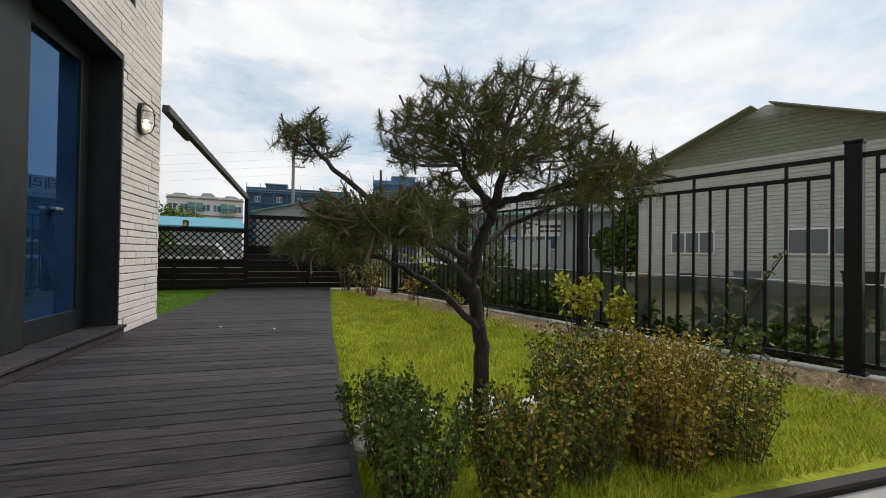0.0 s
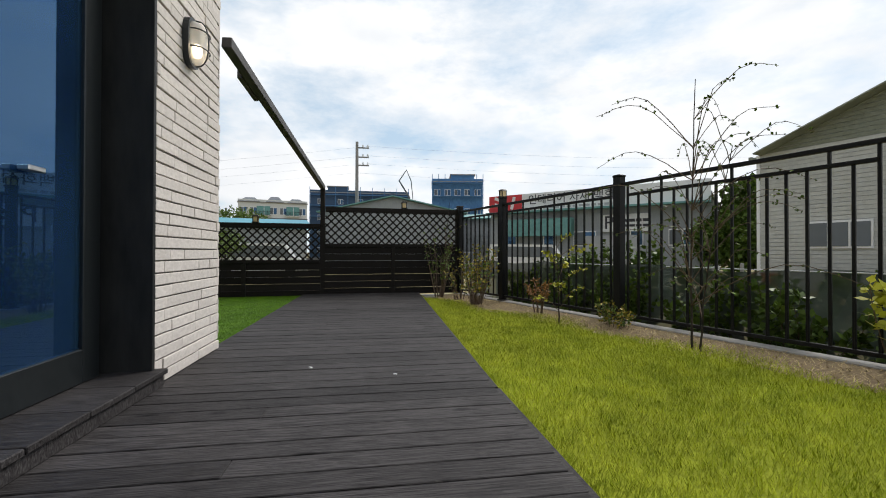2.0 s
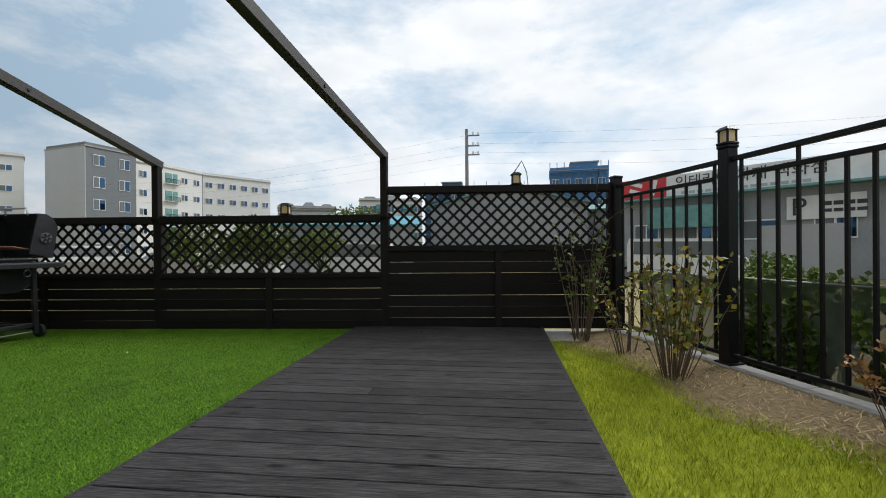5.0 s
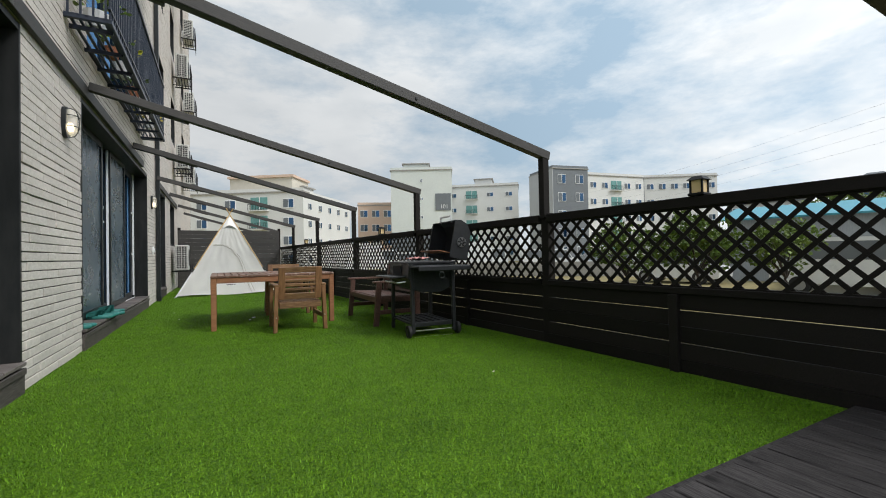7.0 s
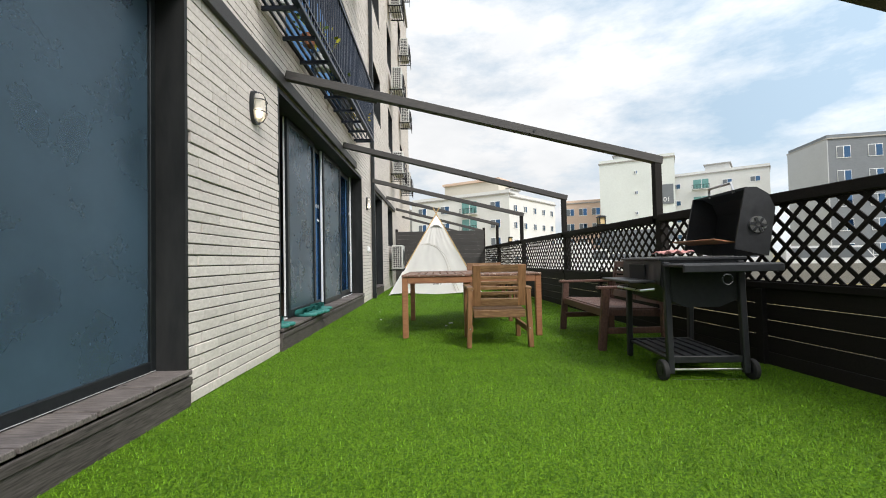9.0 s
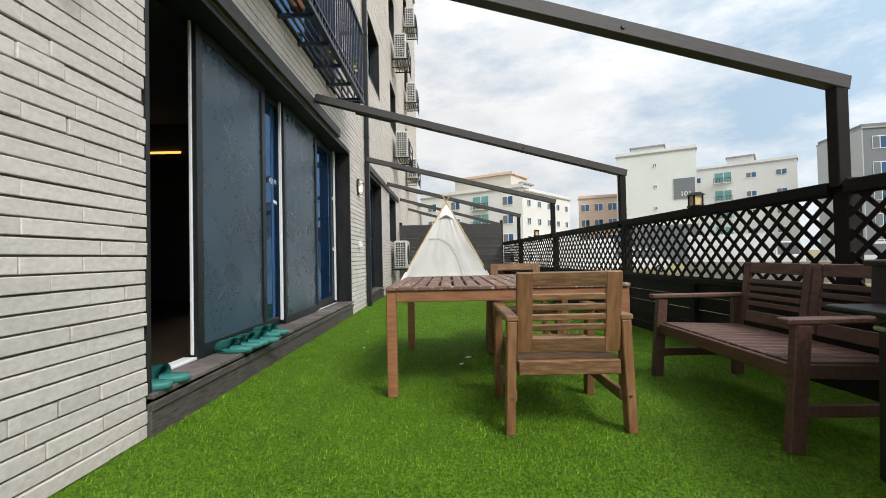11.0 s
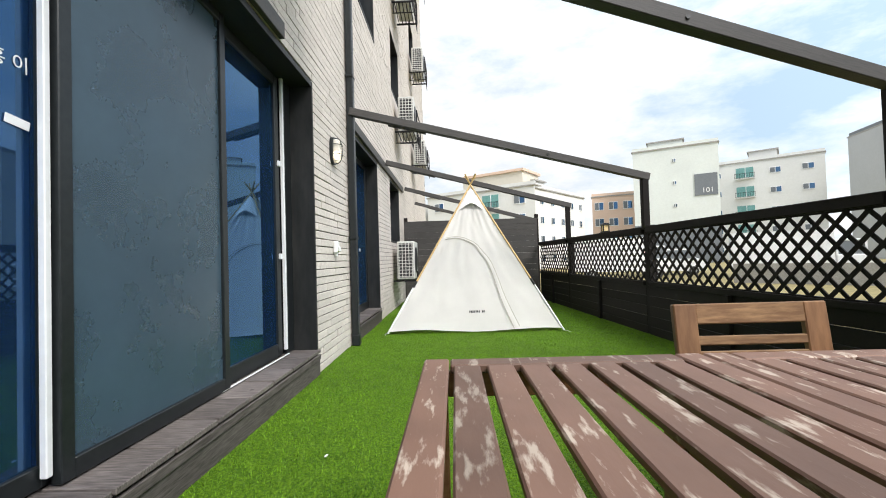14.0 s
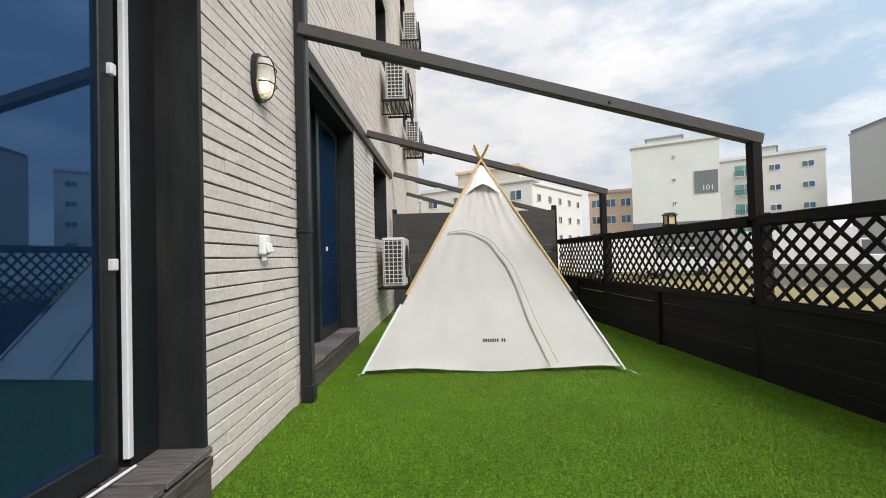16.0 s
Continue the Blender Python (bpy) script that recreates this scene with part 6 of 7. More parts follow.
shrub("rust_shrub", "rust-orange leaved shrub against the iron fence", "shrub", (1.95, -2.5, LZ), 14, (0.42, 0.16), 0.52, 20, 0.05, 0.012, LEAF_RUST, bare=0.5, up=0.3, thin=0.005, group="fence shrubs")
shrub("low_shrub", "low ochre-green weeds at the fence kerb", "shrub", (0.75, -2.95, LZ), 22, (0.42, 0.12), 0.3, 16, 0.04, 0.014, LEAF_OCHRE, bare=0.2, up=0.6, thin=0.003, group="fence shrubs", second=LEAF_GREEN)
shrub("low_shrub", "low ochre-green weeds at the fence kerb", "shrub", (-3.2, -4.3, LZ), 18, (0.38, 0.14), 0.34, 12, 0.05, 0.018, LEAF_GREEN, bare=0.2, up=0.6, thin=0.003, group="fence shrubs")


def sapling(label, at, height, lean, branches, leaves, ln, w, leaf, bare=0.4, thin=0.014, droop=0.3, reach=1.0):
    t = thing("sapling", label, "tree", pose(*at), group="young trees")
    bm = bmesh.new()
    top = Vector((lean[0], lean[1], height))
    tr = curve_pts([Vector((0, 0, -0.02)), Vector((lean[0] * 0.25, lean[1] * 0.2, height * 0.4)), top], 6, 0.006)
    tube(bm, tr, thin, thin * 0.3, 6)
    part("trunk", bm, BARK, t)
    bm = bmesh.new()
    cs, ds = [], []
    for k in range(branches):
        f = random.uniform(0.25, 0.95)
        p = tr[int(f * (len(tr) - 1))]
        a = random.uniform(0, 6.28)
        L = height * random.uniform(0.18, 0.42) * reach
        d = Vector((math.cos(a), math.sin(a), random.uniform(0.5, 1.3))).normalized()
        e = p + d * L
        m = p.lerp(e, 0.55) + Vector((0, 0, 0.05))
        e.z -= droop * L * 0.4
        line = curve_pts([p, m, e], 4, 0.006)
        tube(bm, line, thin * 0.42, thin * 0.14, 4)
        for q in range(leaves):
            g = random.uniform(bare, 1)
            i = min(int(g * (len(line) - 1)), len(line) - 2)
            cs.append(line[i].lerp(line[i + 1], random.random()))
            ds.append(Vector((random.gauss(0, 1), random.gauss(0, 1), random.gauss(-0.2, 0.6))).normalized())
    part("branches", bm, TWIG, t)["kind"] = "stuff"
    quads("leaves", leaf_quads(np.array([tuple(c) for c in cs]), np.array([tuple(c) for c in ds]), ln, w), leaf, t)["kind"] = "stuff"
    return t


sapling("young sparse tree with drooping twigs by the iron fence", (-0.40, -3.02, LZ), 2.6, (0.25, -0.25), 34, 12, 0.032, 0.013, LEAF_DARK, 0.35, 0.012, 0.75, 1.25)
sapling("young sparse tree with drooping twigs by the iron fence", (-0.46, -3.05, LZ), 1.8, (-0.25, -0.1), 20, 10, 0.032, 0.012, LEAF_DARK, 0.35, 0.010, 0.7, 1.25)
sapling("slim staked sapling with yellow-green leaves", (1.10, -2.42, LZ), 1.12, (0.02, 0.03), 12, 14, 0.05, 0.02, LEAF_YELLOW, 0.25, 0.010, 0.2)
sapling("thin almost bare sapling at the fence corner", (4.42, -1.5, LZ), 1.9, (0.12, -0.15), 12, 4, 0.05, 0.02, LEAF_GREEN, 0.3, 0.012, 0.0)
sapling("crooked bare young tree by the iron fence", (-3.15, -4.22, LZ), 0.95, (-0.45, 0.0), 9, 7, 0.04, 0.016, LEAF_GREEN, 0.3, 0.014, 0.3)
# leaves and growth beyond the sheet
for s, off, h in ((0.8, 2.0, 0.9), (1.9, 2.2, 1.2), (3.1, 1.6, 1.25), (4.2, 1.7, 0.9), (5.2, 1.5, 0.8), (6.1, 1.6, 0.9), (8.0, 1.4, 0.8), (9.2, 1.5, 0.7), (1.3, 0.8, 0.75), (2.5, 0.75, 0.85), (3.6, 0.7, 0.9), (4.7, 0.75, 0.8), (5.7, 0.7, 0.75), (6.7, 0.75, 0.5), (7.6, 0.7, 0.45), (8.5, 0.75, 0.5)):
    q = mpoint(s, off)
    shrub("wild_shrub", "rough green growth beyond the iron fence", "shrub", (q.x, q.y, GZ), 30, (0.55, 0.5), h + 0.45, 50, 0.085, 0.034, LEAF_DARK, bare=0.3, up=0.5, thin=0.006, group="growth beyond the fence")

# ---- surroundings ----
def frame_of(p0, p1):
    a, b = Vector(p0), Vector(p1)
    d = (b - a).normalized()
    return a, (b - a).length, math.degrees(math.atan2(d.y, d.x))


def block(name, label, p0, p1, depth, h, wall, floors, cols, win=(1.5, 1.2), bays=(), parapet=0.5, side_cols=0, plinth=None, z0=GZ, stair=None, cat="building", first=0, side_wall=None, balc=None):
    """House block: front face from p0 to p1 (seen left to right), body behind it."""
    a, L, ang = frame_of(p0, p1)
    t = thing(name, label, cat, pose(a.x, a.y, z0, 0, 0, ang))
    H = h - z0
    boxp("wall", t, (L, depth, H), (L / 2, depth / 2, H / 2), wall, bev=0.0)
    if side_wall:
        boxp("gable_wall", t, (0.12, depth + 0.1, H + 0.05), (-0.03, depth / 2, H / 2), side_wall, bev=0)
    boxp("roof", t, (L + 0.3, depth + 0.3, 0.18), (L / 2, depth / 2, H + 0.06), CONCRETE, bev=0)
    boxp("parapet", t, (L + 0.1, 0.2, parapet), (L / 2, 0.1, H + parapet / 2 + 0.1), wall, bev=0)
    boxp("parapet", t, (0.2, depth - 0.2, parapet), (0.1, depth / 2, H + parapet / 2 + 0.1), wall, bev=0)
    if stair:
        boxp("stair_house", t, (stair[1], depth * 0.5, stair[2]), (stair[0], depth * 0.5, H + stair[2] / 2 + 0.1), wall, bev=0)
        boxp("stair_roof", t, (stair[1] + 0.5, depth * 0.5 + 0.5, 0.2), (stair[0], depth * 0.5, H + stair[2] + 0.2), CONCRETE, bev=0)
    if plinth:
        boxp("plinth", t, (L + 0.08, 0.1, plinth[0]), (L / 2, -0.02, plinth[0] / 2), plinth[1], bev=0)
    fh = (H - 0.4) / floors

    def window(u, z, w, hh, side=False):
        r = new("window")
        r.parent = t
        r.matrix_basis = pose(-0.04, u, z, 0, 0, -90) if side else pose(u, 0, z)
        boxp("frame", r, (w, 0.10, hh), (0, -0.02, 0), WHITEPVC, bev=0)
        boxp("pane", r, (w / 2 - 0.1, 0.04, hh - 0.16), (-w / 4, -0.065, 0), P_DARK, bev=0)
        boxp("pane", r, (w / 2 - 0.1, 0.04, hh - 0.16), (w / 4, -0.065, 0), GLASS_FAR, bev=0)
    for f in range(first, floors):
        z = (f + 0.55) * fh
        for c in range(cols):
            u = (c + 0.5) * L / cols
            if balc and c in balc:
                b = new("balcony")
                b.parent = t
                b.matrix_basis = pose(u, 0, z)
                boxp("glazing", b, (2.5, 0.1, 1.7), (0, -0.03, 0.1), TEALROOF, bev=0, label="green tinted balcony glazing")
                boxp("glazing_bar", b, (0.08, 0.06, 1.7), (0.1, -0.1, 0.1), WHITEPVC, bev=0)
                boxp("rail", b, (2.9, 0.05, 0.06), (0, -0.55, -0.1), IRON, bev=0)
                boxp("rail", b, (2.9, 0.05, 0.06), (0, -0.55, -0.9), IRON, bev=0)
                for i in range(13):
                    boxp("bar", b, (0.04, 0.04, 0.8), (-1.42 + i * 0.237, -0.55, -0.5), IRON, bev=0)
                boxp("slab", b, (2.9, 0.6, 0.12), (0, -0.3, -0.97), wall, bev=0)
            else:
                window(u, z, *win)
        for c in range(side_cols):
            window((c + 0.5) * depth / side_cols, z, win[0], win[1], True)
    return t


b101 = block("apartment_block", "pale rendered apartment block with a numbered gable", (30.2, 74.8), (40.3, 69.3), 16, 17.0, P_PALE, 5, 1, (0.5, 0.6), plinth=(6.0, P_DARK), stair=(4.5, 5.0, 1.9), first=2)
boxp("number_plate", b101, (2.9, 0.1, 3.2), (9.8, -0.06, 11.6), P_SLATE, bev=0)
lettering("number", "101", 1.05, SIGNWHITE, b101, pose(10.0, -0.14, 10.7, 90, 0, 0))
block("apartment_block", "white apartment block with green glazed balconies", (44.0, 88.0), (60.6, 75.2), 12, 16.3, P_WHITE, 5, 5, (1.5, 1.0), stair=(13.0, 4.0, 2.0), balc=(2,))
bg2 = block("apartment_block", "light grey apartment block with a slate-clad corner", (57.4, 60.7), (64.8, 59.0), 9.5, 17.0, P_SLATE, 5, 2, (1.7, 1.7), side_wall=P_GREY)
block("apartment_block", "white apartment block behind the slate-clad one", (64.9, 59.3), (78.5, 57.0), 9, 16.0, P_WHITE, 5, 5, (1.4, 1.2), balc=(2,))
block("apartment_block", "dark grey apartment block seen edge on", (80.0, 58.0), (92.0, 50.0), 9, 16.2, P_WHITE, 5, 6, (1.4, 1.2), side_wall=P_SLATE)
ba = block("apartment_block", "white stepped apartment block with a brown top floor", (-2.5, 71.5), (12.0, 61.8), 13, 10.3, P_WHITE, 4, 4, (1.6, 1.3), balc=(2,), stair=(10.5, 6.0, 2.0))
boxp("top_floor", ba, (9.5, 5.5, 2.3), (10.5, 4.0, 12.2), P_CREAM, bev=0)
boxp("roof_edge", ba, (10.0, 6.0, 0.35), (10.5, 4.0, 13.5), P_BROWN, bev=0)
block("apartment_block", "white apartment block side with small windows", (12.1, 62.0), (22.0, 74.0), 8, 9.9, P_WHITE, 4, 5, (1.0, 1.0), stair=(5.0, 3.0, 1.6))
block("apartment_block", "salmon coloured apartment block farther away", (26.4, 83.5), (33.0, 81.0), 8, 11.3, P_BROWN, 4, 3, (1.5, 1.4))
block("apartment_block", "pale apartment block far behind the house", (-16.0, 82.0), (-3.0, 74.0), 9, 9.5, P_WHITE, 4, 4, (1.5, 1.3))
LOW = []
LOW.append((block("low_block", "pale grey low-rise block far beyond the fence", (77.6, 40.6), (81.6, 30.4), 9, 8.9, P_GREY, 3, 7, (1.1, 1.5)), 10.9, 9.0))
LOW.append((block("low_block", "white low-rise block with dark windows far off", (83.0, 26.0), (86.0, 13.6), 9, 10.6, P_WHITE, 4, 7, (1.3, 1.4), balc=(2, 5)), 12.8, 9.0))
for t, L, d in LOW:
    h = (8.9 if L < 12 else 10.6) - GZ
    for k, (u, w) in enumerate(((L * 0.16, L * 0.30), (L * 0.52, L * 0.26), (L * 0.84, L * 0.28))):
        bm = bmesh.new()
        hip = [(-w / 2, -0.4), (w / 2, -0.4), (w / 2, d * 0.6), (-w / 2, d * 0.6)]
        low = [bm.verts.new((u + x, y, h + 0.15)) for x, y in hip]
        ridge = [bm.verts.new((u + x * 0.45, d * 0.28, h + 1.25 + 0.3 * (k == 1))) for x in (-w / 2, w / 2)]
        for f in ((low[0], low[1], ridge[1], ridge[0]), (low[2], low[3], ridge[0], ridge[1]), (low[1], low[2], ridge[1]), (low[3], low[0], ridge[0]), tuple(low[::-1])):
            bm.faces.new(f)
        part("hip_roof", bm, P_DARK, t, "dark hipped roof")
    for f in range(1, 4):
        boxp("floor_band", t, (L + 0.1, 0.12, 0.28), (L / 2, -0.05, f * (h - 0.4) / (3 if L < 12 else 4)), P_SLATE, bev=0)
for (p0, p1, h, lab) in (((96.3, 14.5), (97.0, -8.0), 14.6, "unfinished block wrapped in blue scaffold netting"), ((76.5, -11.0), (75.2, -20.6), 14.4, "unfinished tall block wrapped in blue scaffold netting")):
    t = block("construction_block", lab, p0, p1, 9, h, P_NAVY if p0[0] > 90 else BLUENET, 4, 5, (1.2, 1.2), stair=(6.0, 4.5, 1.6))
    a, L, ang = frame_of(p0, p1)
    for i in range(9):
        boxp("scaffold_pole", t, (0.12, 0.12, h + 2.0), (i * L / 8, -0.7, (h + 2.0) / 2), BLUENET, bev=0)
    for f in range(6):
        boxp("scaffold_deck", t, (L, 0.7, 0.12), (L / 2, -0.55, 2.2 + f * 2.5), BLUENET, bev=0)
# pump boom
boom = thing("crane_boom", "folded dark crane boom above the roofs", "crane", pose(88.0, -7.5, GZ))
bm = bmesh.new()
tube(bm, [(0, 0, 0), (0, 0, 13.5), (0, 2.2, 17.0)], 0.26, 0.16, 6)
tube(bm, [(0, 2.2, 17.0), (0, 0.6, 19.4), (0, -0.4, 17.0)], 0.16, 0.12, 6)
tube(bm, [(0, -0.4, 17.0), (0, -0.8, 13.0)], 0.10, 0.08, 6)
part("boom", bm, P_DARK, boom)


def gable_shed(name, label, p0, p1, depth, eave, ridge, wall, roof, ridge_along=True, z0=GZ, over=0.4):
    a, L, ang = frame_of(p0, p1)
    t = thing(name, label, "building", pose(a.x, a.y, z0, 0, 0, ang))
    E, R = eave - z0, ridge - z0
    bm = bmesh.new()
    if ridge_along:
        prof = [(0, 0), (0, E), (depth / 2, R), (depth, E), (depth, 0)]
        v0 = [bm.verts.new((0, y, z)) for y, z in prof]
        v1 = [bm.verts.new((L, y, z)) for y, z in prof]
    else:
        prof = [(0, 0), (0, E), (L / 2, R), (L, E), (L, 0)]
        v0 = [bm.verts.new((x, 0, z)) for x, z in prof]
        v1 = [bm.verts.new((x, depth, z)) for x, z in prof]
    for i in range(5):
        bm.faces.new((v0[i], v0[(i + 1) % 5], v1[(i + 1) % 5], v1[i]))
    bm.faces.new(v0)
    bm.faces.new(v1[::-1])
    bmesh.ops.recalc_face_normals(bm, faces=bm.faces[:])
    part("wall", bm, wall, t)
    half = depth / 2 if ridge_along else L / 2
    sl = math.degrees(math.atan2(R - E, half))
    ln = math.hypot(half, R - E) + over
    for sgn in (-1, 1):
        if ridge_along:
            cy = half + sgn * (math.cos(radians(sl)) * ln / 2)
            boxp("roof", t, (L + 2 * over, ln, 0.09), (L / 2, cy, R - math.sin(radians(sl)) * ln / 2 + 0.07), roof, (-sgn * sl, 0, 0), 0)
        else:
            cx = half + sgn * (math.cos(radians(sl)) * ln / 2)
            boxp("roof", t, (ln, depth + 2 * over, 0.09), (cx, depth / 2, R - math.sin(radians(sl)) * ln / 2 + 0.07), roof, (0, sgn * sl, 0), 0)
    return t


gable_shed("warehouse", "grey sheet warehouse with a teal roof", (32.5, 4.2), (31.5, -7.5), 12, 4.2, 5.5, SHEETGREY, TEALROOF, False)
gable_shed("warehouse", "low shed with a cyan sheet roof", (25.0, 12.6), (27.2, 4.6), 7, 2.5, 3.25, SHEETGREY, CYANROOF, True)
gable_shed("warehouse", "low shed with a teal sheet roof behind", (36, -8), (33, -14), 10, 4.0, 4.8, SHEETGREY, TEALROOF, True)

# white lap-sided shed
sa, sL, sang = frame_of((12.05, -16.6), (1.6, -20.07))
# Grey backing wall paints the shadow lines in the gaps between siding boards.
shed = gable_shed("lap_sided_shed", "white lap-sided shed with a low gable", (1.6, -20.07), (12.05, -16.6), -14.0, 5.1, 7.2, P_GREY, SIGNWHITE, False)
bpy.context.view_layer.update()
a, L, ang = frame_of((1.6, -20.07), (12.05, -16.6))
for i in range(44):
    z = 0.2 + i * 0.165
    E, R = 5.1 - GZ, 7.2 - GZ
    cutv = 0 if z < E else (z - E) / (R - E) * L / 2
    if L - 2 * cutv > 0.4:
        # boards above the eave take a darker grey-green than those below
        boxp("siding_board", shed, (L - 2 * cutv, 0.03, 0.142), (L / 2, 0.02, z), SIDING if z < E - 0.1 else ROOFGREEN, (-8, 0, 0), 0)
for u in (L - 2.7, L - 7.2):
    w = new("window")
    w.parent = shed
    w.matrix_basis = pose(u, 0.06, 2.2)
    boxp("frame", w, (1.9, 0.08, 1.05), (0, 0, 0), WHITEPVC, bev=0)
    for s in (-0.62, 0.0, 0.62):
        boxp("pane", w, (0.54, 0.03, 0.9), (s, 0.05, 0), P_DARK, bev=0)
boxp("corner_trim", shed, (0.12, 0.12, 5.7), (L, 0.02, 2.85), WHITEPVC, bev=0)
boxp("gutter", shed, (0.12, 14, 0.12), (L + 0.35, -7, 5.65), ROOFGREEN, bev=0)
boxp("soffit", shed, (L / 2, 0.7, 0.05), (L * 0.75 + 0.1, 0.35, 6.72), ROOFGREEN, (0, 21.9, 0), 0)
boxp("soffit", shed, (L / 2, 0.7, 0.05), (L * 0.25 - 0.1, 0.35, 6.72), ROOFGREEN, (0, -21.9, 0), 0)
for x, y, s, m, nm, lab in ((8.6, -16.2, 0.7, RUBBER, "storage_bin", "dark plastic storage bin by the shed"), (6.4, -16.8, 0.9, P_DARK, "tool_stack", "dark stacked tools leaning by the shed"), (10.6, -15.6, 0.6, TERRACOTTA, "storage_bin", "brown plastic storage tub by the shed"), (3.2, -17.6, 1.0, RUBBER, "storage_bin", "dark plastic storage bin by the shed")):
    t = thing(nm, lab, "bin", pose(x, y, GZ, 0, 0, random.uniform(0, 40)))
    bm = bmesh.new()
    bmesh.ops.create_cone(bm, cap_ends=True, segments=18, radius1=0.42 * s, radius2=0.5 * s, depth=1.1 * s, matrix=pose(0, 0, 0.55 * s))
    part("tub", bm, m, t)
    bm = bmesh.new()
    cyl_into(bm, 0.53 * s, 0.06, (0, 0, 1.12 * s), seg=18)
    part("rim", bm, m, t)

# shop with a long sign
pa, pL, pang = frame_of((30.3, -9.7), (19.3, -20.7))
shop = block("shop_building", "long grey shop with a white sign band", (30.3, -9.7), (19.3, -20.7), 10, 4.3, SHEETGREY, 1, 5, (1.6, 1.1), first=0, parapet=0.3)
boxp("sign_board", shop, (pL, 0.25, 1.35), (pL / 2, -0.15, 5.42), SIGNWHITE, bev=0)
boxp("sign_end", shop, (2.9, 0.06, 1.3), (1.5, -0.31, 5.42), SIGNRED, bev=0)
boxp("sign_mark", shop, (0.9, 0.03, 0.25), (1.0, -0.35, 5.75), SIGNWHITE, (0, 20, 0), 0)
boxp("sign_mark", shop, (0.9, 0.03, 0.25), (1.0, -0.35, 5.25), SIGNWHITE, (0, 20, 0), 0)
boxp("sign_mark", shop, (0.25, 0.03, 1.0), (2.2, -0.35, 5.42), SIGNWHITE, (0, 14, 0), 0)
lettering("sign_text", "인테리어 자재 백화점", 0.82, INK, shop, pose(7.1, -0.30, 5.55, 90, 0, 0))
for i in range(14):
    boxp("small_print", shop, (0.32, 0.03, 0.16), (4.0 + i * 0.45, -0.29, 4.93), P_GREY, bev=0)
boxp("eave", shop, (pL, 0.9, 0.12), (pL / 2, -0.45, 4.65), TEALROOF, bev=0)
boxp("awning", shop, (5.0, 0.8, 1.3), (4.5, -0.4, 3.4), TEALROOF, bev=0)
boxp("door_panel", shop, (3.6, 0.1, 2.6), (9.5, -0.05, 1.4), P_GREY, bev=0)
boxp("parking_sign", shop, (3.0, 0.1, 1.2), (10.5, -0.12, 3.55), SIGNWHITE, bev=0)
lettering("parking_letter", "P", 1.3, INK, shop, pose(9.5, -0.19, 3.55, 90, 0, 0))
for i in range(4):
    boxp("small_print", shop, (0.35, 0.03, 0.2), (10.6 + i * 0.42, -0.18, 3.7), INK, bev=0)
    boxp("small_print", shop, (0.35, 0.03, 0.16), (10.6 + i * 0.42, -0.18, 3.35), INK, bev=0)

# utility pole and wires
PP = Vector((32.8, 1.37, 0))
up = thing("utility_pole", "grey concrete utility pole with crossarms", "pole", pose(PP.x, PP.y, GZ))
bm = bmesh.new()
tube(bm, [(0, 0, 0), (0, 0, 10.9)], 0.17, 0.12, 10)
part("shaft", bm, POLECONC, up)
for z in (10.4, 9.6, 8.9):
    boxp("crossarm", up, (0.1, 1.1, 0.1), (0, -0.45, z), POLECONC)
    for yy in (-0.9, -0.5):
        bm = bmesh.new()
        cyl_into(bm, 0.07, 0.22, (0, yy, z + 0.15), seg=8)
        part("insulator", bm, WHITEPVC, up)
wires = thing("overhead_wires", "thin overhead wires running from the utility pole", "cable")
for z, dy in ((9.9, -0.9), (9.1, -0.9), (8.4, -0.6), (7.6, 0.0)):
    for e in ((24.0, -48.0, z - 0.2), (48.0, 52.0, z - 0.6)):
        a = Vector((PP.x, PP.y + dy, z))
        b = Vector(e)
        bm = bmesh.new()
        tube(bm, [a.lerp(b, k / 12) - Vector((0, 0, 1.0 * math.sin(math.pi * k / 12))) for k in range(13)], 0.0045, 0.0045, 4)
        part("wire", bm, P_DARK, wires)


